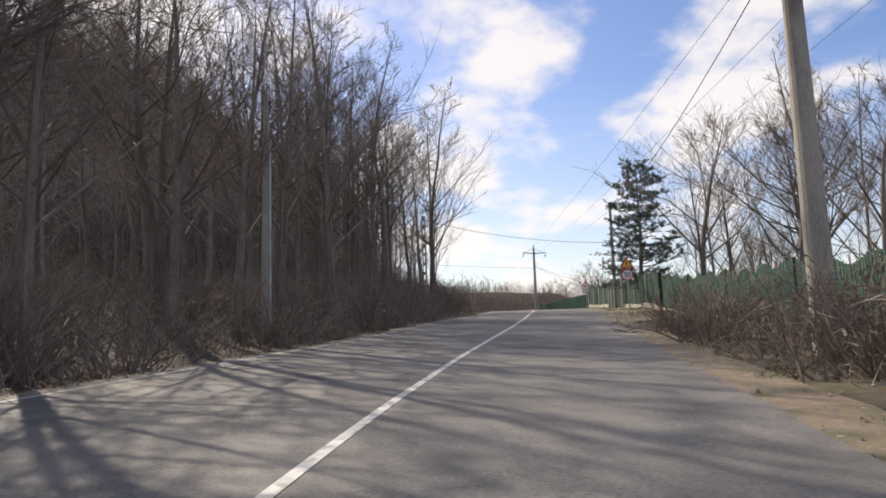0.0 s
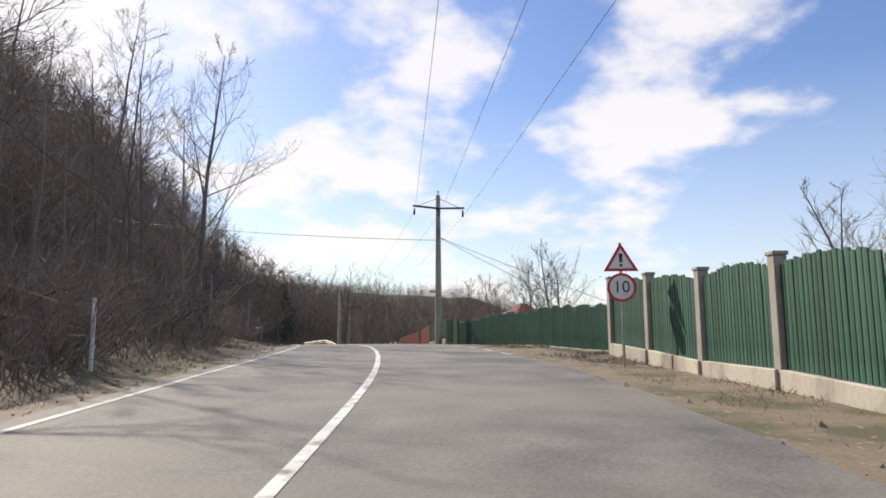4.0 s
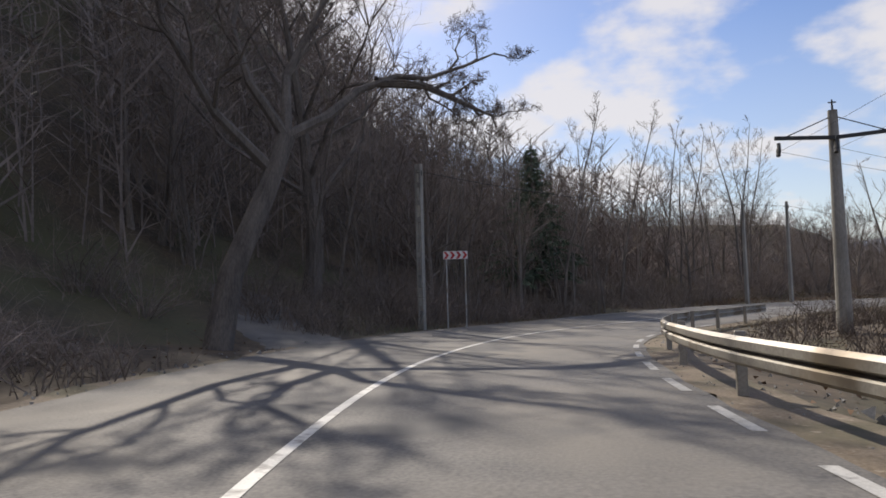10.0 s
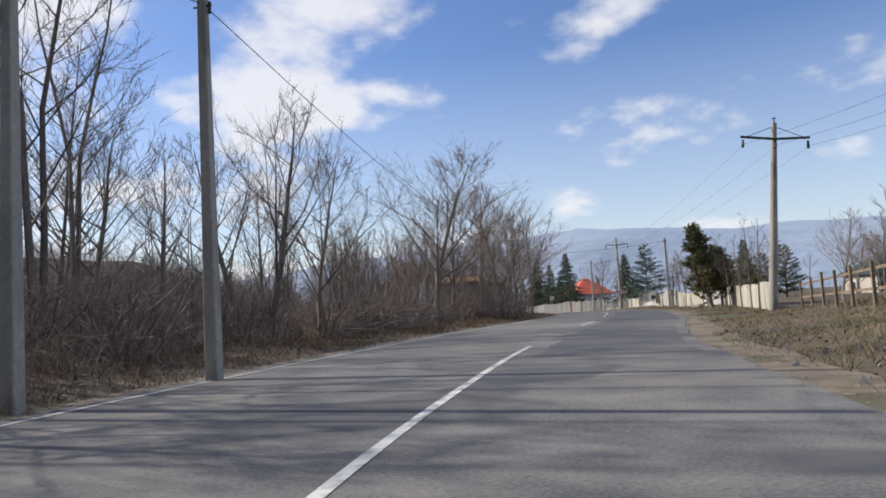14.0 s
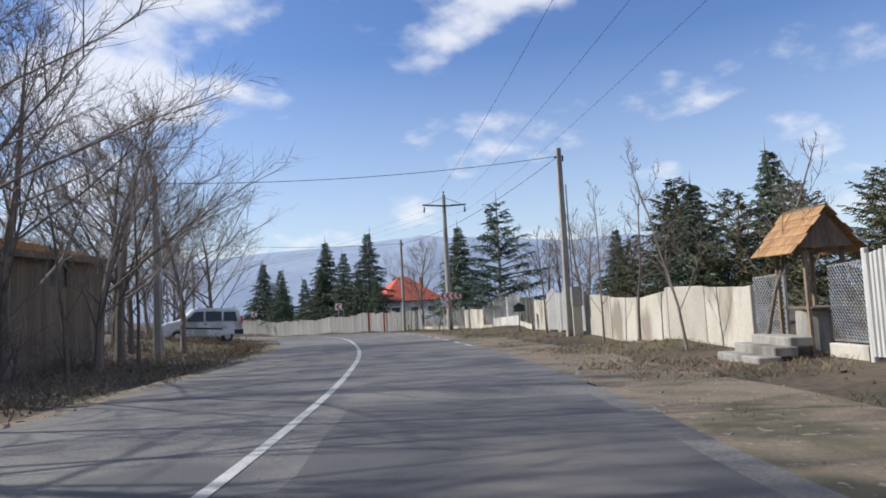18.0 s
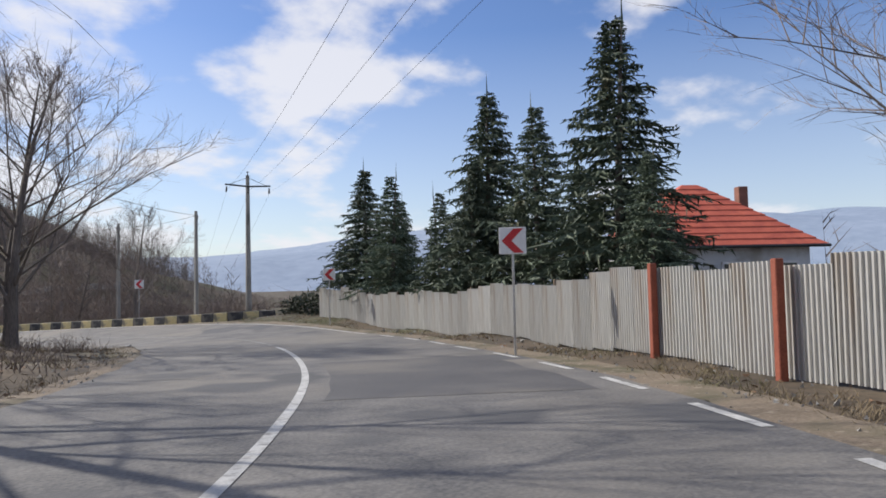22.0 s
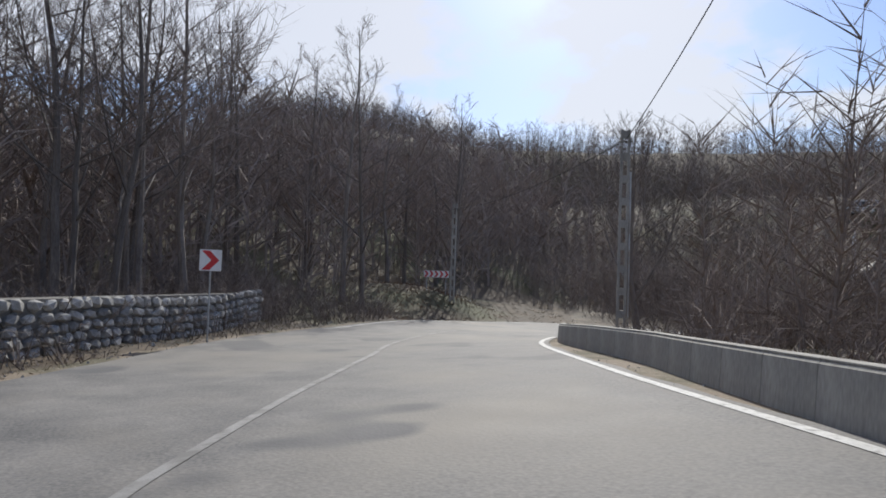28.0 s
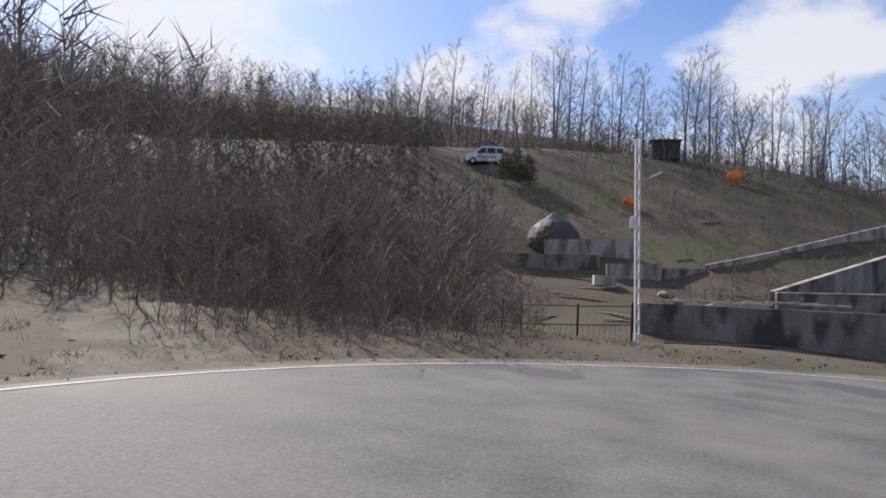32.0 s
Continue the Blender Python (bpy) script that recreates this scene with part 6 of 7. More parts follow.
van(frame_on(on(63.2, 217.0, 0.02), Vector((-0.93, 0.36, 0))) @ Matrix.Rotation(-0.05, 4, "Y"))
sedan(frame_on(on(73.6, 234.2, 0.0), Vector((0.12, 0.99, 0))))


# ---- buildings ----
def hip_roof(bm_w, bm_d, eave, ridge, over, course=0.32):
    """Tile courses of a hipped roof, each a little proud of the one above."""
    verts, faces = [], []
    W, D = bm_w / 2 + over, bm_d / 2 + over
    n = max(4, int((D / course)))
    for k in range(n):
        for sink, u in ((0.0, k / n), (0.0, (k + 1) / n)):
            x, y, z = W - D * u * 0.96, D * (1 - u * 0.98), eave + (ridge - eave) * u
            lift = 0.045 if u == k / n else 0.0
            verts += [(-x, -y, z + lift), (x, -y, z + lift), (x, y, z + lift), (-x, y, z + lift)]
        i = k * 8
        for j in range(4):
            o = (j + 1) % 4
            faces.append((i + j, i + o, i + 4 + o, i + 4 + j))
        if k:
            for j in range(4):
                o = (j + 1) % 4
                faces.append((i - 4 + j, i - 4 + o, i + o, i + j))
    faces.append(tuple(range((n - 1) * 8 + 4, (n - 1) * 8 + 8)))
    faces.append((3, 2, 1, 0))
    return mesh_from(verts, faces, "roof")


def house(m, w, d, wall_h, ridge, wall_mat, roof_mat, label, windows, chimneys=(), over=0.5):
    ob = thing("house", m, label, "house", "houses")
    part("wall", boxed((w, d, wall_h + 1.5), Matrix.Translation((0, 0, -1.5)), 0.02), wall_mat, ob, "rendered walls")
    r = put("roof", hip_roof(w, d, wall_h, ridge, over), roof_mat, ob, "tiled hip roof")
    part("gutter", rodded(((-w / 2 - over, -d / 2 - over - 0.05, wall_h - 0.03), (w / 2 + over, -d / 2 - over - 0.05, wall_h - 0.03), 0.06)), BLACK, ob, "dark gutter")
    for x, y in chimneys:
        c = part("chimney", boxed((0.42, 0.42, 1.2), Matrix.Translation((x, y, ridge - 1.35)), 0.02), ROOF_OLD, r, "brick chimney")
    for x, side in windows:
        y = -d / 2 if side == 0 else 0
        at_m = Matrix.Translation((x, -d / 2 - 0.03, 0)) if side == 0 else Matrix.Translation((-w / 2 - 0.03, x, 0)) @ Matrix.Rotation(-math.pi / 2, 4, "Z")
        win = part("window", boxed((1.1, 0.08, 1.15), at_m @ Matrix.Translation((0, 0, wall_h - 1.75)), 0.01), S_WHITE, ob, "white window frame")
        part("pane", boxed((0.92, 0.02, 0.97), at_m @ Matrix.Translation((0, -0.045, wall_h - 1.66))), GLASS, win, "dark pane")
        part("sill", boxed((1.2, 0.16, 0.05), at_m @ Matrix.Translation((0, -0.06, wall_h - 1.8))), PALE, win)
    return ob


def level(x, y, z, turn):
    return Matrix.Translation((x, y, z)) @ Matrix.Rotation(turn, 4, "Z")


house(level(101.1, 237.7, -0.6, radians(-28)), 6.8, 6.4, 2.8, 5.7, WALL_BLUE, ROOF, "low pale-blue house with a bright red tiled hip roof", ((-2, 0), (0.2, 0), (2.3, 0), (0, 1)), ((-0.8, 0.6), (2.2, -0.4)))
house(level(30, 90, -3.2, radians(12)), 8, 7, 3.2, 5.6, PALE, ROOF_OLD, "old house with a dull red tile roof below the road", ((-2, 0), (1.5, 0)), ((1, 0.5),))
house(level(22.3, 110.0, 0.2, radians(20)), 7, 7, 2.8, 5.8, PALE, ROOF_OLD, "small house with an old tile roof behind the fences", ((-1.5, 0), (1.5, 0)), ())
house(level(36, 78, -1.5, radians(5)), 8, 7, 3.4, 5.8, PALE, ROOF, "house with a red tiled roof behind the green fence", ((-2, 0), (2, 0)), ((1.5, 0.5),))
house(level(82, 181.5, -0.4, radians(-40)), 7, 6, 3.0, 5.2, PALE, GREEN_DARK, "cream house with a dark green metal roof in the trees", ((-3, 0), (0, 0), (3, 0), (1, 1)), ())


def shed(m):
    ob = thing("shed", m, "long low boarded shed with a brown tiled roof", "shed")
    L = 12.4
    for k in range(int(L / 0.2)):
        x = -L / 2 + 0.1 + 0.2 * k
        if not (0.6 < x < 1.7 or 3.3 < x < 4.3):
            put("board", SHED_BOARD, WOOD, ob, "", Matrix.Translation((x, -2.0, -0.4)) @ Matrix.Diagonal((1.6, 1, 3.4, 1)))
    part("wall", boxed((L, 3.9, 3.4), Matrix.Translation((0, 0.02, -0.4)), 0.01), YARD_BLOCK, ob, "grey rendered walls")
    for x, w in ((1.15, 1.0), (3.8, 0.9)):
        part("door", boxed((w, 0.05, 2.1), Matrix.Translation((x, -1.96, 0.0)), 0.01), WOOD, ob, "dark plank door")
    part("eaves_board", boxed((L + 0.6, 0.04, 0.2), Matrix.Translation((0, -2.33, 2.86)), 0.005), WOOD, ob, "grey eaves board")
    put("roof", hip_roof(L, 4.0, 3.0, 3.7, 0.35), SHINGLE, ob, "brown tiled roof")
    chimney = part("chimney", boxed((0.5, 0.5, 1.7), Matrix.Translation((1.9, 0.3, 3.2)), 0.02), MORTAR, ob, "dark chimney stack")
    part("chimney_cap", boxed((0.62, 0.62, 0.1), Matrix.Translation((1.9, 0.3, 4.9)), 0.01), CONCRETE, chimney)


SHED_BOARD = slat_mesh(0.12)
shed(level(47.3, 203.9, on(49.5, 202.8).z + 0.15, radians(37)))


# ---- the wayside well ----
def well(m):
    ob = thing("roofed_well", m, "wayside well under a wooden shingle roof", "well")
    for x in (-0.75, 0.75):
        for y in (-0.55, 0.55):
            part("post", boxed((0.11, 0.11, 2.2), Matrix.Translation((x, y, 0)), 0.01), WOOD, ob)
    for y in (-0.6, 0.6):
        part("beam", boxed((1.75, 0.09, 0.12), Matrix.Translation((0, y, 2.12)), 0.01), WOOD, ob)
    for k in range(9):
        part("plank", boxed((0.17, 1.1, 0.03), Matrix.Translation((-0.76 + 0.19 * k, 0, 0.95)), 0.004), WOOD, ob)
        part("plank", boxed((0.17, 0.03, 0.8), Matrix.Translation((-0.76 + 0.19 * k, -0.58, 0.16)), 0.004), WOOD, ob)
    roof = part("roof", boxed((2.2, 0.1, 0.1), Matrix.Translation((0, 0, 2.98)), 0.01), WOOD, ob, "ridge beam")
    me = bpy.data.meshes.new("shingle")
    b = boxed((0.205, 0.32, 0.022), None, 0.003)
    b.to_mesh(me)
    b.free()
    rng = random.Random(8)
    for s in (-1, 1):
        for r in range(5):
            for k in range(11):
                mm = Matrix.Rotation(0 if s < 0 else math.pi, 4, "Z") @ Matrix.Translation((-1.05 + 0.21 * k + (0.1 if r % 2 else 0), -0.16 - r * 0.215, 2.92 - r * 0.185)) @ Matrix.Rotation(0.66 + rng.gauss(0, 0.02), 4, "X")
                put("shingle", me, SHINGLE, roof, "", mm)
    for s in (-1, 1):
        part("gable", plate([(-0.8, 2.2), (0.8, 2.2), (0, 2.92)], 0.03), WOOD, ob, "boarded gable", Matrix.Translation((s * 0.95, 0, 0)) @ Matrix.Rotation(math.pi / 2, 4, "Z"))
    ringm = bmesh.new()
    bmesh.ops.create_cone(ringm, cap_ends=True, segments=20, radius1=0.5, radius2=0.48, depth=0.9)
    part("well_ring", ringm, CONCRETE, ob, "concrete well ring", Matrix.Translation((0, 0, 0.45)))
    part("bucket", rodded(((0.45, -0.75, 0.55), (0.45, -0.75, 0.85), 0.11, 0.14), sides=14), GALV, ob, "zinc bucket")


wp = at(217.2, 6.9)
well(frame_on(wp, Vector((-math.sin(turn_at(217)), math.cos(turn_at(217)), 0))) @ Matrix.Diagonal((0.6, 0.62, 0.86, 1)))
st_ = thing("stone_steps", frame_on(at(217.1, 6.1), Vector((math.sin(turn_at(217)), -math.cos(turn_at(217)), 0))), "worn stone steps up to the well", "steps")
for k in range(3):
    part("step", boxed((1.5 - 0.1 * k, 0.42, 0.17), Matrix.Translation((0, -0.55 + 0.32 * k, -0.06 + 0.15 * k)) , 0.02), CONCRETE, st_)


def mail_box(m):
    ob = thing("mail_box", m, "small dark green letter box on a thin post", "letter box")
    part("post", rodded(((0, 0, -0.2), (0, 0, 0.95), 0.025)), BLACK, ob)
    part("box", boxed((0.5, 0.3, 0.26), Matrix.Translation((0, 0, 0.95)), 0.02), GREEN_DARK, ob)
    part("lid", plate([(-0.29, 1.2), (0.29, 1.2), (0, 1.36)], 0.36), GREEN_DARK, ob, "pitched lid")


mail_box(facing(at(235.5, 6.0), radians(-45)))
mb = thing("meter_box", frame_on(at(228.9, 6.15), Vector((-math.sin(turn_at(229)), math.cos(turn_at(229)), 0))), "cream concrete meter pillar beside the pole", "meter box")
part("pillar", boxed((0.45, 0.35, 1.15), Matrix.Translation((0, 0, -0.1)), 0.015), PALE, mb)
part("box", boxed((0.6, 0.4, 0.7), Matrix.Translation((0, 0, 1.05)), 0.015), CONCRETE, mb, "grey meter cabinet")
pb = thing("pole_box", facing(at(84.5, 4.15), radians(8)), "small grey box bracketed on the power pole", "box")
part("box", boxed((0.32, 0.16, 0.16), Matrix.Translation((-0.3, -0.08, 3.0)), 0.01), CONCRETE, pb)
part("bracket", rodded(((-0.4, 0, 3.02), (0, 0, 3.02), 0.02)), BLACK, pb)


mile = thing("milestone", frame_on(at(256.6, 5.5), Vector((0.7, 0.7, 0))), "small pale stone marker on the grass verge", "marker stone")
bm = boxed((0.26, 0.2, 0.75), Matrix.Translation((0, 0, -0.15)), 0.05)
part("stone", bm, PALE, mile)
part("band", boxed((0.27, 0.21, 0.12), Matrix.Translation((0, 0, 0.36)), 0.01), S_YELLOW, mile, "yellow painted band")

# ---- the stone retaining wall ----
def stone_wall():
    w = thing("stone_wall", Matrix.Translation(at(331, -8.6)), "dry field-stone retaining wall under the wood", "wall")
    inv = w.matrix_basis.inverted()
    slab(w, "core", (330, -8.9), (344.0, -8.9), 0.5, -0.3, 1.02, MORTAR, label="dark mortar core")
    shapes = []
    for k in range(6):
        bm = bmesh.new()
        bmesh.ops.create_icosphere(bm, subdivisions=1, radius=0.5)
        rng = random.Random(k)
        for v in bm.verts:
            v.co *= rng.uniform(0.85, 1.15)
            v.co.x, v.co.z = max(-0.45, min(0.45, v.co.x)), max(-0.42, min(0.42, v.co.z))
        me = bpy.data.meshes.new("stone")
        bm.to_mesh(me)
        bm.free()
        shapes.append(me)
    rng = random.Random(9)
    z = 0.0
    A, B = at(330, -8.9), at(344.0, -8.9)
    out = Vector(((B - A).y, -(B - A).x, 0)).normalized() * 0.28
    A, B = A + out, B + out
    for row in range(5):
        h = rng.uniform(0.24, 0.33)
        s = 330.0
        while s < 343.8:
            wd = rng.uniform(0.25, 0.5)
            q = A.lerp(B, (s + wd / 2 - 330.0) / 14.0)
            p = on(q.x, q.y, z + h / 2 - 0.08)
            m = frame_on(p, B - A) @ Matrix.Rotation(rng.uniform(-0.5, 0.5), 4, "Y") @ Matrix.Rotation(rng.uniform(-0.4, 0.4), 4, "Z") @ Matrix.Diagonal((wd * rng.uniform(0.9, 1.3), rng.uniform(0.2, 0.4), h * rng.uniform(0.9, 1.35), 1))
            put("stone", rng.choice(shapes), STONE, w, "", inv @ m)
            s += wd
        z += h * 0.95


stone_wall()

# ---- the yard on the far slope ----
g = thing("yard_gate", Matrix.Translation(on(57.15, 337.0)), "black steel gate and fence posts before the yard", "gate")
GATE = [on(x, y) for x, y in ((54.1, 336.4), (54.85, 336.55), (57.15, 337.0), (59.4, 337.4))]
for q in GATE:
    part("post", rodded(((0, 0, -0.3), (0, 0, 1.72), 0.045)), BLACK, g, "", g.matrix_basis.inverted() @ Matrix.Translation(q))
for h in (0.12, 0.86, 1.62):
    for a, b in zip(GATE, GATE[1:]):
        part("rail", rodded((a + Vector((0, 0, h)) - g.location, b + Vector((0, 0, h)) - g.location, 0.022)), BLACK, g)
for a, b in zip(GATE[1:], GATE[2:]):
    for k in range(1, 10):
        q = a.lerp(b, k / 10) - g.location
        part("bar", rodded((q + Vector((0, 0, 0.12)), q + Vector((0, 0, 0.86)), 0.006), sides=4), BLACK, g)
lp = thing("lamp_post", Matrix.Translation(on(59.85, 338.4)) @ Matrix.Rotation(radians(-1.5), 4, "Y"), "white pierced concrete lamp post with a small lamp head", "lamp post")
bm = bmesh.new()
for x in (-0.08, 0.08):
    box(bm, (0.06, 0.16, 9.0), Matrix.Translation((x, 0, -0.3)))
for k in range(13):
    box(bm, (0.12, 0.12, 0.2), Matrix.Translation((0, 0, 0.2 + 0.66 * k)))
part("shaft", bm, S_WHITE, lp, "whitewashed concrete shaft")
part("arm", rodded(((0, 0, 6.6), (0.6, -0.3, 7.1), 0.025)), GALV, lp)
part("meter_box", boxed((0.22, 0.14, 0.5), Matrix.Translation((-0.2, -0.05, 4.9)), 0.02), S_WHITE, lp, "small white meter box")
part("lamp_head", boxed((0.5, 0.18, 0.1), Matrix.Translation((0.75, -0.38, 7.1)) @ Matrix.Rotation(-0.4, 4, "Y"), 0.03), GALV, lp, "grey lamp head")


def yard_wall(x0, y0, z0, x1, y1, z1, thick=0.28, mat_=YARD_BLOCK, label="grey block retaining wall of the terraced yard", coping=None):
    """A wall with an even top from height z0 to z1, down into the ground."""
    a, b = Vector((x0, y0, z0)), Vector((x1, y1, z1))
    w = thing("yard_wall", frame_on(a, Vector((x1 - x0, y1 - y0, 0))), label, "wall", "yard walls")
    L = math.hypot(x1 - x0, y1 - y0)
    n = max(1, int(L / 2.2))
    for k in range(n):
        q0, q1 = a.lerp(b, k / n), a.lerp(b, (k + 1) / n)
        low = min(on(q0.x, q0.y).z, on(q1.x, q1.y).z) - 0.5 - z0
        verts = [(L * (k + u) / n + (0.004 if u == 0 else -0.004), s * thick / 2, z) for s in (-1, 1) for u, z in ((0, low), (1, low), (1, q1.z - z0), (0, q0.z - z0))]
        put("segment", mesh_from(verts, [(0, 1, 2, 3), (7, 6, 5, 4), (0, 4, 5, 1), (1, 5, 6, 2), (2, 6, 7, 3), (3, 7, 4, 0)], "segment"), mat_, w)
        if coping:
            t = (z1 - z0) / L
            part("coping", boxed((L / n - 0.02, thick + 0.12, 0.06), Matrix.Translation((L * (k + 0.5) / n, 0, t * L * (k + 0.5) / n + 0.004)) @ Matrix.Rotation(-math.atan(t), 4, "Y"), 0.01), coping, w, "pale coping slab")
    return w


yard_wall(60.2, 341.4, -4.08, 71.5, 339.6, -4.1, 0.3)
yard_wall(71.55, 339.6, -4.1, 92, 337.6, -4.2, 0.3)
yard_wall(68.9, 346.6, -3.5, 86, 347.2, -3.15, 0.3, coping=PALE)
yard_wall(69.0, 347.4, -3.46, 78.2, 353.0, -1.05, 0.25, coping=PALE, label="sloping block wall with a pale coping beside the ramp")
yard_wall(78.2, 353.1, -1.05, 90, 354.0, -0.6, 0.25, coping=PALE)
yard_wall(67.6, 354.4, -1.95, 73.7, 357.8, -0.7, 0.3, CONCRETE)
yard_wall(73.75, 357.85, -0.65, 84, 363.4, 1.8, 0.3, CONCRETE)
yard_wall(84.05, 363.4, 1.8, 97, 366.5, 2.4, 0.3, CONCRETE)
yard_wall(57.2, 355.6, -0.6, 63.6, 356.0, -0.3, 0.3, CONCRETE)
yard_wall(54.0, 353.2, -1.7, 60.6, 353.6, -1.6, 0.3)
yard_wall(60.8, 351.9, -2.15, 64.2, 352.1, -2.05, 0.3, CONCRETE)
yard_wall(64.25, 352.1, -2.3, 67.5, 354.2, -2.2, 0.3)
tr = thing("trough", level(60.4, 350.2, on(60.4, 350.2).z, radians(4)), "white-ended concrete water trough in the yard", "trough")
for y in (-0.28, 0.28):
    part("side", boxed((1.3, 0.07, 0.6), Matrix.Translation((0, y, 0)), 0.01), PALE, tr)
for x in (-0.62, 0.62):
    part("end", boxed((0.07, 0.48, 0.6), Matrix.Translation((x, 0, 0)), 0.01), S_WHITE if x < 0 else PALE, tr, "whitewashed end" if x < 0 else "")
part("floor", boxed((1.16, 0.48, 0.06), Matrix.Translation((0, 0, 0.05))), PALE, tr)
bt = thing("beam", frame_on(on(60.7, 337.0, 0.02), Vector((4.0, 0.25, 0))), "long dark squared timber lying before the yard wall", "timber")
part("timber", boxed((4.3, 0.3, 0.3), Matrix.Translation((2.1, 0, -0.02)), 0.02), BLACK, bt)
for x0, y0, z0, x1, y1, z1 in ((62.0, 357.0, 0.35, 63.9, 357.2, -0.75), (64.8, 357.6, -0.1, 66.1, 357.8, -0.65), (69.6, 362.5, 1.55, 71.2, 362.8, 1.3), (61.8, 341.3, -3.98, 66.4, 340.9, -4.0), (65.2, 341.2, -3.9, 69.6, 340.4, -3.98), (66.0, 340.6, -3.86, 68.4, 340.9, -3.9)):
    a, b = Vector((x0, y0, z0)), Vector((x1, y1, z1))
    bt = thing("beam", frame_on(a, b - a), "pale weathered beam lying on the yard terraces", "timber", "pale beams")
    part("timber", boxed(((b - a).length, 0.14, 0.09), Matrix.Translation(((b - a).length / 2, 0, 0)), 0.008), PALE, bt)
dome = thing("hay_stack", Matrix.Translation(on(58.0, 357.5)), "dome-shaped hay stack under a dark tarpaulin", "hay stack")
bm = bmesh.new()
bmesh.ops.create_uvsphere(bm, u_segments=24, v_segments=14, radius=1.0)
for v in bm.verts:
    r = math.hypot(v.co.x, v.co.y)
    v.co = Vector((v.co.x * 1.95, v.co.y * 1.95, max(-0.2, v.co.z) * 2.05 + (0.35 * (1 - r * 3) if r < 0.33 and v.co.z > 0 else 0))) + Vector((noise.noise(v.co * 3), noise.noise(v.co * 3 + Vector((5, 0, 0))), 0)) * 0.12
part("cover", bm, TARP, dome, "dark tarpaulin over the hay")
part("pole", rodded(((0.3, -1.6, 0), (0.1, -0.4, 2.3), 0.03)), WOOD, dome)
van(level(52.75, 376.4, on(52.75, 375.6).z + 0.05, radians(184)), "white van parked high on the slope")
hb = thing("hunting_box", level(72.5, 385, on(72.5, 385).z, radians(-10)), "dark boarded hut on the hill crest", "hut")
part("body", boxed((3.0, 2.2, 2.1), Matrix.Translation((0, 0, -0.2)), 0.03), BLACK, hb)
part("roof", boxed((3.4, 2.6, 0.16), Matrix.Translation((0, 0, 1.9)) @ Matrix.Rotation(0.06, 4, "X"), 0.02), BLACK, hb)
for x, y, s, up in ((76.2, 373.9, 0.95, 0.75), (64.85, 365.2, 0.75, 0.55)):
    oc = thing("orange_cover", Matrix.Translation(on(x, y, up)), "bright orange plastic cover hung up on the slope", "cover", "orange covers")
    bm = bmesh.new()
    bmesh.ops.create_icosphere(bm, subdivisions=2, radius=0.75 * s)
    for v in bm.verts:
        v.co = Vector((v.co.x, v.co.y * 0.45, v.co.z * 0.8)) * (1 + 0.3 * noise.noise(v.co * 2.5))
    part("cloth", bm, ORANGE, oc)
    part("stake", rodded(((0, 0, -0.9), (0, 0, 0.2), 0.03)), WOOD, oc)
rng = random.Random(21)
for k in range(14):
    x, y = rng.uniform(56, 78), rng.uniform(343, 352)
    pl = thing("timber", frame_on(on(x, y, 0.05), Vector((rng.uniform(-1, 1), rng.uniform(-0.4, 0.4), 0))) @ Matrix.Rotation(rng.uniform(-0.15, 0.15), 4, "Y"), "loose weathered plank lying in the yard", "plank", "yard planks")
    part("plank", boxed((rng.uniform(1.6, 3.0), 0.16, 0.05), None, 0.005), WOOD if k % 3 else PALE, pl)
for k in range(10):
    x, y = rng.uniform(60, 74), rng.uniform(342, 349)
    tb = thing("rubble", Matrix.Translation(on(x, y, 0.1)), "lump of pale rubble in the yard", "rubble", "yard rubble")
    bm = bmesh.new()
    bmesh.ops.create_icosphere(bm, subdivisions=1, radius=rng.uniform(0.25, 0.5))
    for v in bm.verts:
        v.co *= rng.uniform(0.7, 1.2)
        v.co.z *= 0.6
    part("lump", bm, STONE, tb)


# ---- the side tracks ----
def track(pts, wide, material, label):
    pts = smooth_line([(x, y, 0) for x, y in pts], 10)
    verts, faces = [], []
    for k, p in enumerate(pts):
        t = pts[min(k + 1, len(pts) - 1)] - pts[max(k - 1, 0)]
        n = np.array([-t[1], t[0]]) / (np.hypot(t[0], t[1]) + 1e-9)
        for u in (-1, -0.5, 0, 0.5, 1):
            w = wide / 2 * (1 + 0.15 * noise.noise((p[0] * 0.5, p[1] * 0.5, u)))
            verts.append(on(p[0] + n[0] * u * w, p[1] + n[1] * u * w, 0.05 if abs(u) < 1 else -0.05))
    for k in range(len(pts) - 1):
        for j in range(4):
            faces.append((k * 5 + j, k * 5 + j + 1, k * 5 + j + 6, k * 5 + j + 5))
    tagged(put("pavement", mesh_from(verts, faces, "track", True), material), label, "track", kind="structure")


track([(-5.0, 131), (-10, 134.5), (-16, 141)], 4.2, ASPHALT, "narrow side road climbing into the wood")
track([(50.5, 316), (47, 322), (42, 330), (35, 340), (26, 350)], 4.0, TRACK, "dirt track leaving the hairpin into the wood")
track([(69.5, 214.5), (65, 216.5), (58, 219)], 4.0, SHOULDER, "earth drive under the parked van")
track([(80.0, 238), (74, 239), (66, 240)], 3.5, SHOULDER, "earth lay-by on the inside of the bend")

# ---- single trees and shrubs ----
def conifer_at(meshes, x, y, high, base_high, label, needles=NEEDLES, turn=0.0, sink=0.0, group="conifers"):
    tree_thing("conifer", meshes, (BARK, needles), stand(on(x, y, -sink), high / base_high, turn), label, "tree", group)


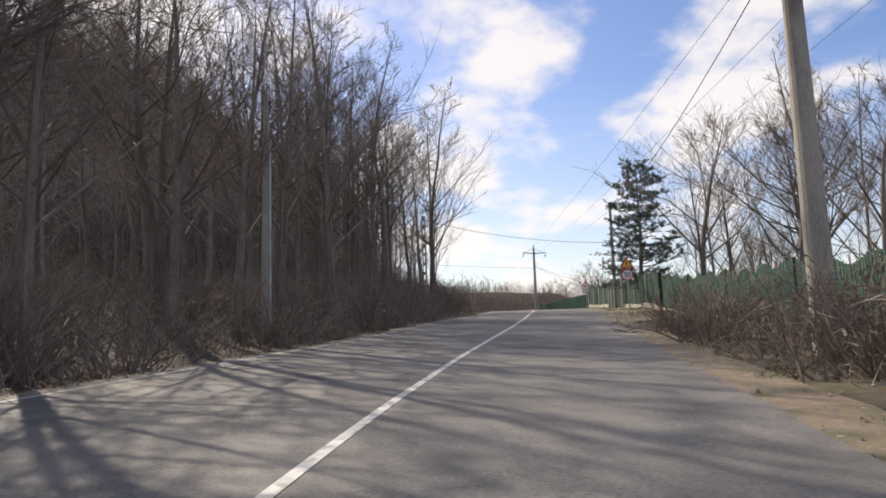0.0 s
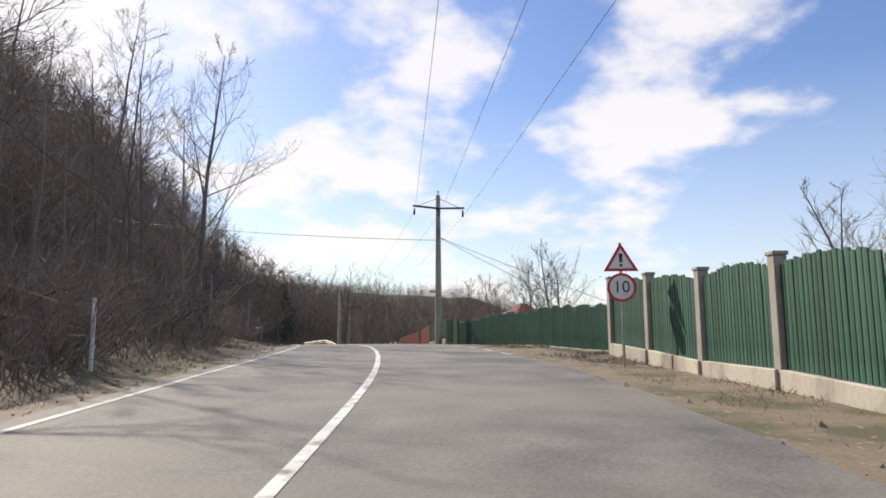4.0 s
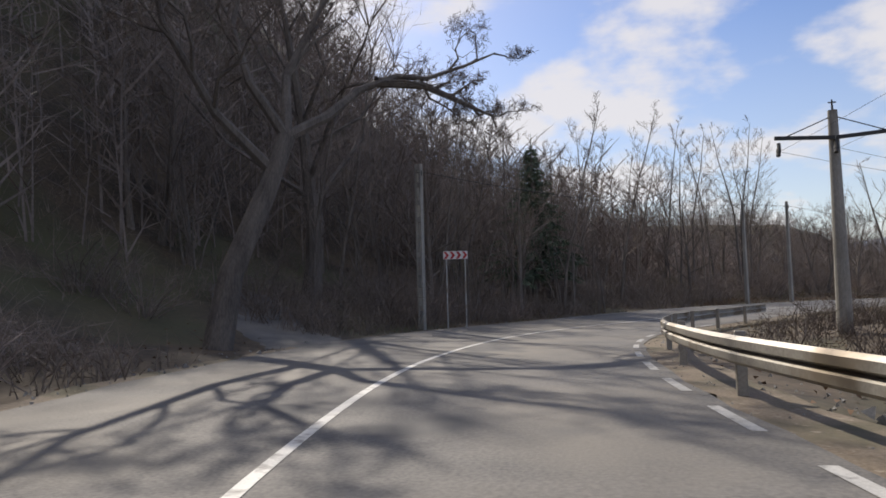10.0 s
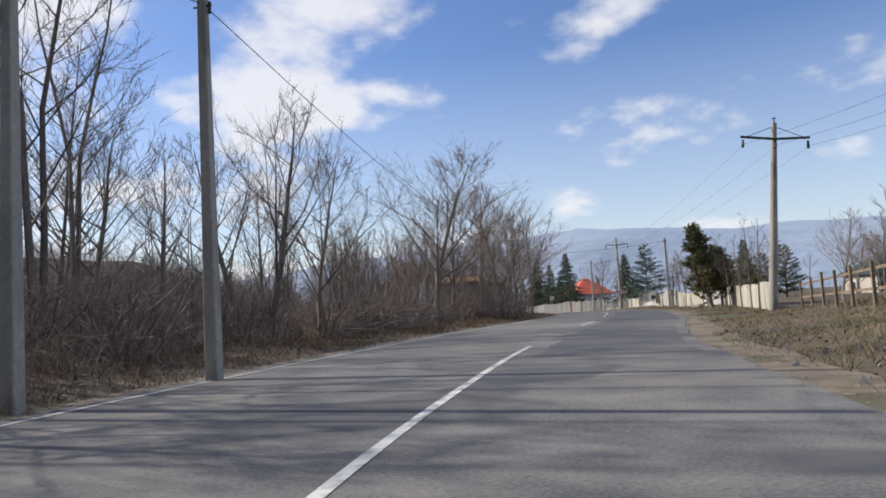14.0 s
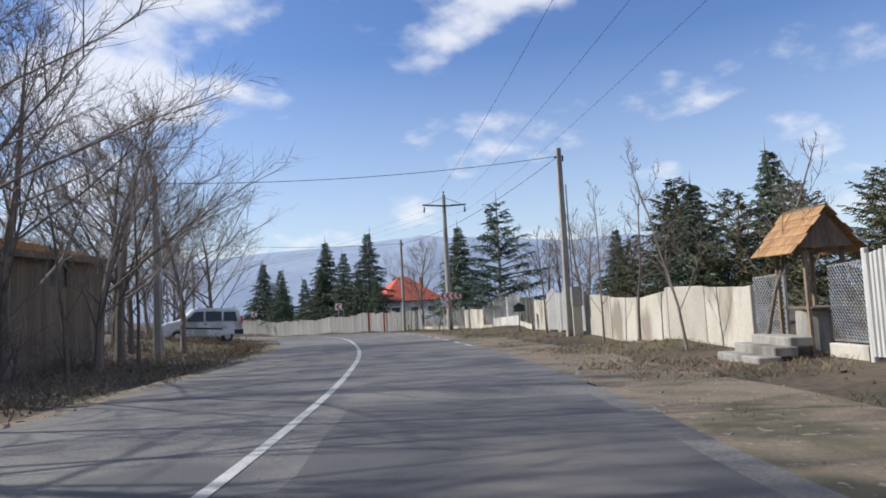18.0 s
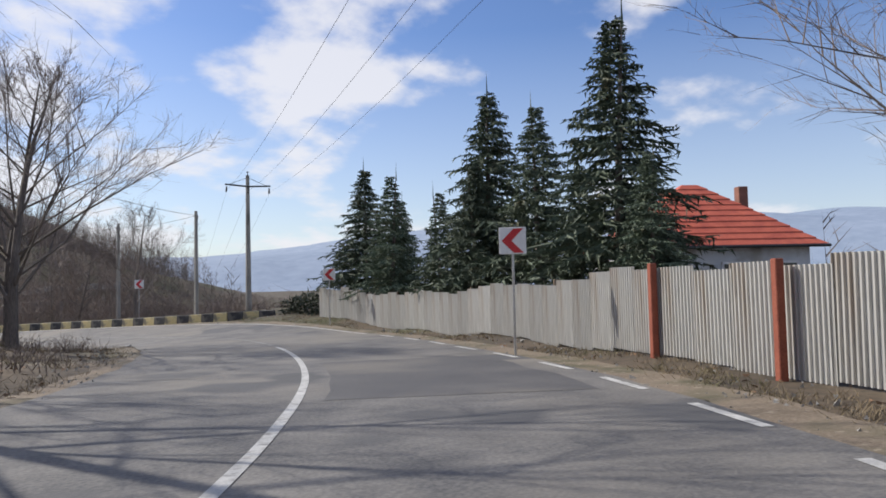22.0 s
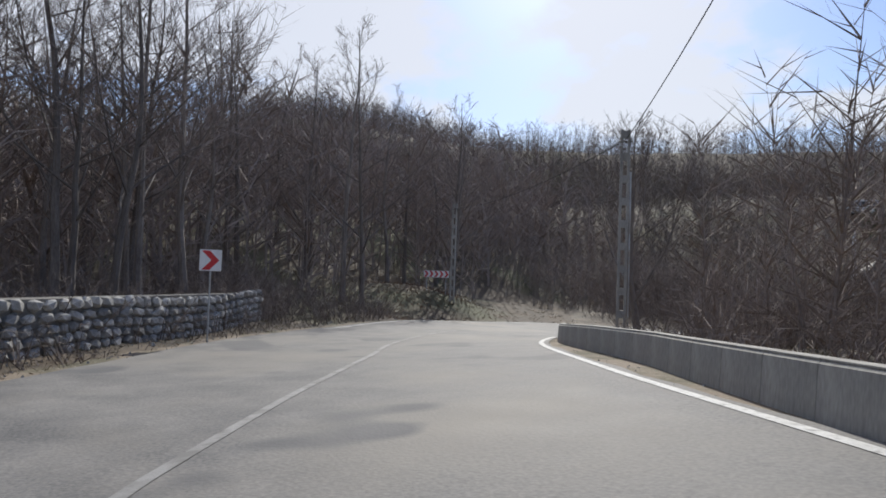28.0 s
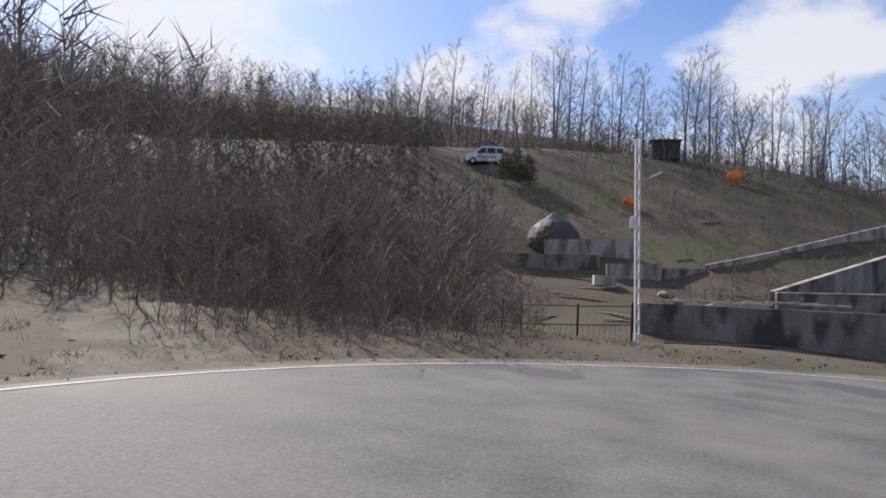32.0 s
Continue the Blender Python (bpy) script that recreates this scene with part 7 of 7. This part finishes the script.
conifer_at(BLACK_PINE, 12.4, 42.3, 9.2, 11, "dark blue-green pine with open layered boughs behind the fence", PINE, 0.4)
SPR = "dense dark green spruce behind the sheet fence"
for k, (x, y, h) in enumerate(((91.7, 233.5, 10.0), (92.6, 238.2, 8.5), (93.3, 242.0, 10.2), (92.0, 241.4, 6.9), (92.5, 249.4, 7.7), (93.5, 254.2, 8.8), (90.6, 231.4, 5.0), (93.2, 245.8, 6.4), (94.4, 251.6, 6.6), (92.6, 236.0, 5.6))):
    conifer_at(SPRUCE[k % 3], x, y, h, 9, SPR, NEEDLES, k * 1.3, group="spruce row")
conifer_at(SPRUCE[2], 83.2, 214.7, 8.0, 9, "dark blue-green spruce behind the lattice fence", PINE, 2.2)
conifer_at(BLUE_SPRUCE, 78.2, 207.6, 8.2, 8.6, "broad blue-green spruce behind the pale fence", PINE, 0.7)
conifer_at(SPRUCE[0], -5.6, 158.1, 10.6, 9, "tall dark spruce standing above the thicket", NEEDLES, 0.3)
tp = at(208.6, 5.3)
conifer_at(juniper(181, 6.3, 1.6, (-0.15, 0.09, 1), 105, 0.12), tp.x, tp.y, 6.3, 6.3, "ragged dark green juniper leaning in front of the white gate", JUNIPER)
conifer_at(juniper(182, 4.3, 1.3, (0.1, -0.05, 1), 70, 0.3), tp.x + 0.5, tp.y - 0.4, 4.3, 4.3, "yellowing juniper in front of the white gate", JUNIPER, 1.0)
tp = at(226.5, 11.0)
conifer_at(THUJA, tp.x, tp.y, 4.6, 8, "ragged dull green conifer behind the cream wall", NEEDLES_DRY, 0.2)
tp = at(224.0, 15.0)
conifer_at(THUJA, tp.x, tp.y, 5.0, 8, "yellow-green conifer behind the cream wall", NEEDLES_DRY, 1.4)
for k, (s, d, h) in enumerate(((222, 12.5, 4.4), (226.5, 12.5, 5.8), (230, 11.0, 6.2), (233, 12.5, 5.8), (236.5, 12.5, 4.4), (240, 13.5, 5.0), (224, 11.5, 4.6), (228, 10.5, 5.2))):
    p = at(s, d)
    conifer_at((THUJA, SPRUCE[2])[k % 2], p.x, p.y, h, 8.5, "dull green conifer in the garden behind the wall", NEEDLES_DRY, k * 0.9, group="garden conifers")


def lone(meshes, x, y, size, label, turn=0.0, lean=0.0, name="tree"):
    tree_thing(name, meshes, BT, stand(on(x, y), size, turn, lean), label, "tree")


OAK = bare_tree(201, 13, 0.33, 0.85, 0.22, 16, 8, 8, fine=2)
lone(OAK, -14.4, 144.2, 1.3, "great bare oak with long crooked limbs over the road", 0.6)
def crooked_oak(seed, base, limbs, girth=0.33):
    """An old oak: a leaning trunk and long crooked limbs, each set with boughs and twigs."""
    rng = random.Random(seed)
    trunk, crown = Sticks(), Sticks()

    def bough(pts, r, level):
        pts = [p + Vector((rng.gauss(0, 0.06), rng.gauss(0, 0.06), rng.gauss(0, 0.06))) * (1 if k else 0) for k, p in enumerate(pts)]
        n = len(pts) - 1
        (trunk if level < 2 else crown).tube(pts, [max(0.006, r * (1 - 0.82 * k / n)) for k in range(n + 1)], 7 if level == 0 else 5 if level == 1 else 3)
        if level > 3:
            return
        length = sum((b - a).length for a, b in zip(pts, pts[1:]))
        count = (7, 6, 5, 3)[level]
        for k in range(count):
            v = 0.3 + 0.7 * (k + rng.random()) / count
            j = min(int(v * n), n - 1)
            p = pts[j].lerp(pts[j + 1], v * n - j)
            way = (pts[j + 1] - pts[j]).normalized() + Vector((rng.gauss(0, 0.65), rng.gauss(0, 0.65), rng.gauss(0.2, 0.5)))
            bough(bent(rng, p, way, length * rng.uniform(0.25, 0.48) * (1.25 - 0.6 * v), 4, 0.28, 0.04), max(0.006, r * 0.42 * (1.2 - 0.7 * v)), level + 1)

    stem = [Vector(p) for p in base]
    trunk.tube(stem, [girth * (1.3, 1.0, 0.9, 0.8, 0.7)[min(k, 4)] for k in range(len(stem))], 10)
    for pts in limbs:
        bough([Vector(p) for p in pts], girth * 0.55, 0)
    return trunk.mesh("trunk"), crown.mesh("crown")


LEANING = crooked_oak(221, ((0, 0, -0.4), (0.2, 0.5, 2.0), (0.8, 1.3, 4.2), (1.2, 1.9, 6.0)),
                      (((1.2, 1.9, 6.0), (1.9, 3.0, 6.7), (2.6, 4.2, 7.9), (3.5, 5.4, 8.7), (4.3, 6.2, 8.8), (5.4, 7.4, 9.4), (6.4, 8.6, 10.2)),
                       ((3.0, 4.8, 8.3), (4.2, 6.0, 8.3), (5.6, 7.3, 7.9), (6.2, 8.0, 7.6)),
                       ((1.2, 1.9, 6.0), (0.9, 2.6, 8.0), (1.6, 3.6, 10.2), (2.6, 4.4, 12.5)),
                       ((1.2, 1.9, 6.0), (0.2, 1.6, 7.6), (-0.6, 1.9, 9.6), (-0.4, 2.6, 12.0)),
                       ((0.9, 1.5, 5.0), (0.0, 0.2, 6.4), (-0.6, -1.2, 8.4), (-0.4, -2.2, 10.8))))
lone(LEANING, -10.9, 131.0, 1.0, "old leaning oak with a long crooked limb over the road")
ROUND = bare_tree(211, 9, 0.17, 0.9, 0.14, 20, 9, 9, fine=2)
lone(ROUND, 27.9, 183.4, 0.97, "spreading bare tree leaning over the thicket", 1.0, 0.1)
lone(ROUND, 33.0, 188.4, 0.85, "spreading bare tree at the end of the thicket", 2.0)
lone(ROUND, 19.0, 178.6, 0.72, "gnarled bare tree in the thicket", 0.4)
lone(ROUND, 56.6, 212.2, 1.05, "spreading bare tree behind the utility pole", 2.4)
lone(ROUND, 58.2, 209.6, 0.8, "gnarled bare tree beside the parked van", 4.1)
for x, y, z in ((37.5, 193.6, 1.0), (40.2, 195.6, 0.9), (36.0, 196.5, 1.1), (34.2, 190.4, 0.9), (35.6, 192.0, 1.0), (38.6, 197.6, 1.15), (33.0, 193.4, 1.1), (39.2, 191.9, 0.75), (36.8, 190.6, 0.7)):
    lone(CLUMP[int(x) % 3], x, y, z, "bushy bare tree beside the shed", x)
for x, y in ((35.0, 189.6), (37.4, 191.4), (39.6, 193.6), (41.6, 194.6), (36.2, 193.8)):
    tagged(put("shrub", BUSHES[int(x) % len(BUSHES)], TWIG, None, "", stand(on(x, y), 1.25, x)), "dense bare brown shrub beside the road", "shrub", "thicket shrubs")
for x, y, z in ((69.0, 176.4, 0.55), (71.5, 179.0, 0.6), (74.5, 177.0, 0.6), (66.0, 178.5, 0.5)):
    lone(ROUND, x, y, z, "bare garden tree before the green-roofed house", x)
for x, y, z in ((36.2, 314.0, 0.85), (38.6, 316.8, 0.95), (40.4, 314.6, 0.8), (35.2, 318.4, 0.9), (37.0, 311.6, 0.9)):
    lone(TALL[int(x) % len(TALL)], x, y, z, "tall bare tree on the mound beside the hairpin", x, 0.03)
lone(ROUND, 43.0, 207.5, 0.8, "spreading bare tree behind the shed", 3.4)
for x, y, z in ((46.3, 197.2, 0.95), (42.3, 194.8, 1.05), (51.8, 202.6, 0.72)):
    lone(ROUND, x, y, z, "bare spreading tree on the bank before the shed", x, 0.05)
for x, y, z, k in ((49.6, 198.9, 0.9, 0), (47.4, 196.4, 1.0, 1), (45.0, 194.6, 0.9, 2), (53.4, 203.6, 0.8, 1)):
    lone(SLIM[k] if k else SMALL[0], x, y, z * (0.8 if k else 1.0), "slender bare tree on the bank before the shed", x, 0.12)
for x, y, z in ((48.3, 199.6, 1.0), (45.6, 197.6, 1.1), (51.6, 203.4, 0.7), (43.0, 195.6, 1.2)):
    tagged(put("shrub", BUSHES[int(x) % len(BUSHES)], TWIG, None, "", stand(on(x, y), z, x)), "grey bare shrub on the bank before the shed", "shrub", "bank shrubs")
for k, (s, d, z) in enumerate(((222, -9.8, 1.0), (229.5, -9.6, 1.1), (234.5, -10.5, 0.85), (263, -8.6, 1.25), (282, -9.3, 1.15), (278.5, -8.9, 1.1), (268, -10.5, 0.8))):
    p = at(s, d)
    lone(ROUND, p.x, p.y, z * 0.9, "bare tree with drooping twigs beside the road", k * 1.7)
p = at(261.6, 8.6)
lone(ROUND, p.x, p.y, 0.78, "bare pod-bearing tree behind the sheet fence", 0.7, -0.08)
lone(CLUMP[0], -3.6, 156.3, 1.0, "bare bushy tree in front of the spruce", 0.5)
lone(CLUMP[1], -6.0, 154.8, 1.1, "bare bushy tree in front of the spruce", 1.5)
lone(CLUMP[2], -1.6, 157.8, 0.9, "bare bushy tree in front of the spruce", 2.5)
lone(ROUND, 84.3, 273.6, 0.92, "bare round-crowned tree with dangling seed pods behind the kerb", 0.3)
lone(BROAD[1], 81.2, 279.9, 0.62, "storm-broken tree with hanging twigs behind the kerb", 0.9, 0.15)
lone(SLIM[0], 79.5, 281.5, 0.7, "thin bare tree behind the kerb", 0.2)
p = at(119, 6.4)
lone(ROUND, p.x, p.y, 0.75, "young bare tree with upright boughs below the rail", 0.2)
lone(CLUMP[1], p.x + 2.2, p.y + 3, 0.95, "young bare tree with upright boughs below the rail", 1.2)
lone(SMALL[1], 16.4, 103.5, 1.1, "bare fruit tree beside the red fence", 0.5)
p = at(343.8, 5.6)
lone(BROAD[2], p.x, p.y, 0.8, "pruned bare tree with a snapped trunk at the hairpin", 0.5)
for k, (s, d) in enumerate(((195.5, 6.0), (199, 6.1), (203, 6.2), (206.5, 6.1), (217.5, 6.1), (220.5, 6.0), (223.5, 6.1), (226, 6.0), (231.8, 6.0), (234.5, 6.3), (251.5, 6.3), (254.2, 6.0), (256.4, 5.7))):
    p = at(s, d)
    lone(SLIM[k % 3] if k % 2 else SMALL[k % 3], p.x, p.y, 0.42 if k % 2 else 0.8, "slim pruned street tree in front of the wall", k * 2.1, 0.015, "street_tree")
for x, y, z in ((13.8, 35.8, 1.1), (15.5, 28.5, 0.95), (14.5, 22.0, 0.9)):
    lone(ROUND, x, y, z, "wide bare tree with dense twigs behind the green fence", x)
for k in range(3):
    p = at(27 + 5 * k, 9.5 + 2 * k)
    lone(BROAD[k], p.x, p.y, 1.05, "wide bare fruit tree behind the green fence", k * 1.1)
BUSH_BIG = bush_mesh(301, 5.0, 6.0, 130, 26)
tagged(put("bush", BUSH_BIG, BRUSH, None, "", stand(on(50.2, 335.6), 1.1)), "big tangled bush of bare twigs beside the yard gate", "shrub")
tagged(put("bush", BUSH_BIG, BRUSH, None, "", stand(on(46.2, 333.0), 1.0, 2.0)), "big tangled bush of bare twigs beside the yard gate", "shrub")
tagged(put("bush", BUSH_BIG, BRUSH, None, "", stand(on(41.5, 336.0), 0.95, 1.0)), "big tangled bush of bare twigs above the hairpin", "shrub")
for x, y, h in ((54.6, 370.4, 2.9), (55.7, 370.9, 3.2), (56.8, 370.5, 2.7)):
    conifer_at(THUJA, x, y, h, 8, "dark evergreen shrub on the open slope", NEEDLES, x, group="slope evergreens")
pile, rng = Sticks(), random.Random(61)
for k in range(230):
    a = at(rng.uniform(181, 192), rng.uniform(-10.4, -8.4), rng.uniform(0.02, 0.65))
    t = rng.gauss(0.5, 0.5)
    e = a + Vector((math.cos(t), math.sin(t), rng.gauss(0.0, 0.18))) * rng.uniform(0.7, 2.4)
    m = a.lerp(e, 0.5) + Vector((0, 0, rng.uniform(0, 0.15)))
    r = rng.uniform(0.010, 0.028)
    pile.tube([a, m, e], [r, r * 0.8, r * 0.3], 4)
tagged(put("cut_branches", pile.mesh("cut_branches"), TWIG), "heap of cut grey branches at the edge of the thicket", "branches", kind="stuff")
vine = Sticks()
rng = random.Random(44)
for k in range(900):
    t = rng.random()
    c = at(291.5 + 3.5 * t, 7.0 + rng.uniform(-0.5, 0.7) + 0.5 * t, rng.uniform(0, 1.5 - 0.7 * t))
    e = c + Vector((rng.gauss(0, 0.15), rng.gauss(0, 0.15), rng.gauss(0.02, 0.12)))
    vine.spike(c, e, 0.05)
tagged(put("ivy", vine.mesh("ivy"), LEAVES), "dark ivy tumbling over the end of the sheet fence", "ivy", kind="stuff")


# ---- brushwood, grass and litter ----
def undergrowth(name, label, s0, s1, d0, d1, count, high, seed, material, spikes=6, wide=0.6):
    rng = random.Random(seed)
    st = Sticks()
    ss, dd = [rng.uniform(s0, s1) for _ in range(count)], [rng.uniform(d0, d1) for _ in range(count)]
    xs, ys = [], []
    for s, d in zip(ss, dd):
        x, y = np.interp(s, ALONG, LINE[:, 0]), np.interp(s, ALONG, LINE[:, 1])
        tx, ty = np.interp(s, ALONG, TAN[:, 0]), np.interp(s, ALONG, TAN[:, 1])
        xs.append(x + d * ty)
        ys.append(y - d * tx)
    zs = ground_z(np.array(xs), np.array(ys))
    _, real, _ = lie(np.array(xs), np.array(ys))
    near = min(abs(d0), abs(d1))
    for x, y, z, r, s in zip(xs, ys, zs, real, ss):
        if abs(r) < near - 0.4 or edge_l(s) - 0.9 < r < edge_r(s) + 0.7:
            continue
        h = high * rng.uniform(0.4, 1.2) * (0.55 + 0.9 * abs(noise.noise((x * 0.22, y * 0.22, 3))) * 1.6)
        a = Vector((x, y, z - 0.05))
        for k in range(spikes):
            t = rng.uniform(0, 6.28)
            q = a + Vector((math.cos(t), math.sin(t), 0)) * rng.uniform(0, wide)
            e = q + Vector((rng.gauss(0, 0.35), rng.gauss(0, 0.35), rng.uniform(0.5, 1.0))) * h
            st.blade(q, e, 0.015)
            c = q.lerp(e, rng.uniform(0.3, 0.8))
            st.blade(c, c + Vector((rng.gauss(0, 0.3), rng.gauss(0, 0.3), rng.uniform(-0.1, 0.4))) * h, 0.010)
    tagged(put(name, st.mesh(name), material), label, "undergrowth", kind="stuff")


undergrowth("undergrowth", "dense brown brushwood on the wooded bank", -12, 129, -15, -6.0, 5600, 1.4, 1, BRUSH)
undergrowth("undergrowth", "brown brushwood deep in the wood", -12, 150, -42, -14, 3600, 1.8, 2, BRUSH)
undergrowth("undergrowth", "dense brown brushwood at the bend", 137, 166, -15, -7.8, 1300, 1.7, 3, BRUSH)
undergrowth("undergrowth", "tan dry weeds and brushwood behind the verge", 165, 207, -15, -9.6, 1000, 1.2, 23, BRUSH)
undergrowth("undergrowth", "tan dry weeds and brushwood behind the verge", 165, 207, -16, -9.9, 700, 1.0, 24, STRAW)
undergrowth("undergrowth", "dark dead leaves and stalks heaped along the verge", 163, 207, -10.6, -7.4, 1500, 0.3, 25, LITTER)
undergrowth("undergrowth", "dark dead leaves and weeds before the parked van", 231, 252, -12, -6.0, 1700, 0.26, 33, LITTER)
undergrowth("undergrowth", "low dead weeds on the dark bank before the shed", 205, 233, -12.5, -6.2, 1500, 0.42, 13, BRUSH)
undergrowth("undergrowth", "scrub behind the thicket", 140, 230, -34, -17, 2000, 2.0, 4, BRUSH)
undergrowth("undergrowth", "brushwood on the inside of the long bend", 240, 300, -18, -6.6, 900, 0.9, 5, BRUSH)
undergrowth("undergrowth", "dense brown brushwood under the second wood", 296, 352, -24, -6.7, 3000, 1.4, 6, BRUSH)
undergrowth("undergrowth", "tangled brushwood on the verge", -14, 27, 4.0, 9.5, 1100, 1.2, 7, BRUSH)
undergrowth("undergrowth", "brown scrub below the guard rail", 108, 150, 5.2, 20, 1700, 1.2, 8, BRUSH)
undergrowth("undergrowth", "brown scrub behind the painted kerb", 298, 344, 4.9, 18, 1900, 1.5, 9, BRUSH)
undergrowth("undergrowth", "orchard scrub below the fences", 60, 118, 9.5, 30, 1300, 1.2, 10, BRUSH)
undergrowth("undergrowth", "dry scrub on the grassy bank", 150, 192, 7.5, 20, 900, 0.9, 11, STRAW)


def tufts(name, label, s0, s1, d0, d1, count, high, seed, material):
    rng = random.Random(seed)
    st = Sticks()
    xs, ys = [], []
    for _ in range(count):
        s, d = rng.uniform(s0, s1), 0.0
        lo, hi = d0(s), d1(s)
        d = lo + (hi - lo) * rng.random() ** 1.2
        x, y = np.interp(s, ALONG, LINE[:, 0]), np.interp(s, ALONG, LINE[:, 1])
        tx, ty = np.interp(s, ALONG, TAN[:, 0]), np.interp(s, ALONG, TAN[:, 1])
        xs.append(x + d * ty)
        ys.append(y - d * tx)
    zs = ground_z(np.array(xs), np.array(ys))
    for x, y, z in zip(xs, ys, zs):
        if noise.noise((x * 0.35, y * 0.35, seed)) < -0.15:
            continue
        a = Vector((x, y, z))
        for k in range(5):
            q = a + Vector((rng.gauss(0, 0.08), rng.gauss(0, 0.08), 0))
            st.blade(q, q + Vector((rng.gauss(0, 0.5), rng.gauss(0, 0.5), rng.uniform(0.5, 1.0))) * high * rng.uniform(0.5, 1.2), 0.007)
    tagged(put(name, st.mesh(name), material), label, "grass", kind="stuff")


tufts("grass", "dry yellow grass on the verge", -10, 120, lambda s: edge_r(s) + 0.8, lambda s: edge_r(s) + 5, 8000, 0.16, 1, STRAW)
tufts("grass", "dry yellow grass on the verge", 146, 195, lambda s: edge_r(s) + 0.7, lambda s: edge_r(s) + 8, 7000, 0.17, 2, STRAW)
tufts("grass", "dry grass in front of the walls", 195, 296, lambda s: edge_r(s) + 0.9, lambda s: edge_r(s) + 5.5, 11000, 0.14, 3, STRAW)
tufts("grass", "dry grass and weeds under the bank", -10, 120, lambda s: edge_l(s) - 6, lambda s: edge_l(s) - 0.6, 6000, 0.2, 4, LITTER)
tufts("grass", "dry grass and weeds under the thicket", 140, 300, lambda s: edge_l(s) - 5, lambda s: edge_l(s) - 0.6, 8000, 0.22, 5, STRAW)
tufts("grass", "dry grass and weeds under the second wood", 300, 368, lambda s: edge_l(s) - 6, lambda s: edge_l(s) - 0.6, 4500, 0.2, 6, STRAW)
tufts("grass", "grass on top of the bank behind the kerb", 297, 345, lambda s: table(KERB, s) + 0.3, lambda s: table(KERB, s) + 3, 3500, 0.22, 7, STRAW)


def litter(count, seed):
    rng = random.Random(seed)
    st = Sticks()
    xs, ys = [], []
    for _ in range(count):
        s = rng.uniform(-10, 372)
        d = edge_r(s) + rng.uniform(0.3, 5) if rng.random() < 0.5 else edge_l(s) - rng.uniform(0.2, 6)
        p = (np.interp(s, ALONG, LINE[:, 0]), np.interp(s, ALONG, LINE[:, 1]), np.interp(s, ALONG, TAN[:, 0]), np.interp(s, ALONG, TAN[:, 1]))
        xs.append(p[0] + d * p[3])
        ys.append(p[1] - d * p[2])
    for x, y, z in zip(xs, ys, ground_z(np.array(xs), np.array(ys))):
        a = Vector((x, y, z + 0.015))
        t = rng.uniform(0, 6.28)
        st.blade(a, a + Vector((math.cos(t), math.sin(t), rng.uniform(-0.1, 0.35))) * rng.uniform(0.06, 0.13), 0.035)
    tagged(put("leaf_litter", st.mesh("leaf_litter"), LITTER), "scattered dead brown leaves on the verges", "leaves", kind="stuff")


litter(12000, 12)


def gravel(count, seed):
    """Small stones and clods strewn over the shoulders."""
    rng = random.Random(seed)
    st = Sticks()
    xs, ys = [], []
    for _ in range(count):
        s = rng.uniform(-8, 366)
        d = edge_r(s) + 0.15 + 2.6 * rng.random() ** 1.6 if rng.random() < 0.65 else edge_l(s) - 0.1 - 1.4 * rng.random() ** 1.4
        p = (np.interp(s, ALONG, LINE[:, 0]), np.interp(s, ALONG, LINE[:, 1]), np.interp(s, ALONG, TAN[:, 0]), np.interp(s, ALONG, TAN[:, 1]))
        xs.append(p[0] + d * p[3])
        ys.append(p[1] - d * p[2])
    for x, y, z in zip(xs, ys, ground_z(np.array(xs), np.array(ys))):
        r = rng.uniform(0.012, 0.045) * (2.2 if rng.random() < 0.04 else 1)
        a = Vector((x, y, z + 0.03))
        st.spike(a, a + Vector((rng.gauss(0, 0.4), rng.gauss(0, 0.4), 1)).normalized() * r * 1.3, r)
    tagged(put("gravel", st.mesh("gravel"), STONE), "small grey stones and clods on the dirt shoulders", "gravel", kind="stuff")


gravel(9000, 14)


# ---- the far mountains ----
def mountains():
    prof = np.array([(40, 40), (20, 60), (0, 90), (-15, 140), (-28, 215), (-40, 250), (-48, 285), (-58, 250), (-72, 220), (-90, 190), (-130, 150)])
    az = np.linspace(40, -130, 140)
    rad = np.linspace(1700, 3600, 14)
    verts, faces = [], []
    for a in az:
        top = np.interp(-a, -prof[:, 0], prof[:, 1])
        for r in rad:
            x, y = 60 - math.sin(radians(a)) * r, 190 + math.cos(radians(a)) * r
            u = (r - 1700) / 1900
            h = top * (0.25 + 0.75 * math.sin(min(1, u * 1.45) * math.pi / 2)) * (1 + 0.18 * noise.noise((x * 0.0016, y * 0.0016, 0)) + 0.08 * noise.noise((x * 0.006, y * 0.006, 4)))
            verts.append((x, y, -16 + h * min(1, u * 6)))
    w = len(rad)
    for i in range(len(az) - 1):
        for j in range(w - 1):
            faces.append((i * w + j, i * w + j + 1, (i + 1) * w + j + 1, (i + 1) * w + j))
    # The ridge gets its haze from the material's colour, not from air.
    tagged(put("backdrop", mesh_from(verts, faces, "backdrop", True), FAR_HILL_HAZED), "wooded mountains on the horizon with blue haze painted in", "mountains", kind="structure")


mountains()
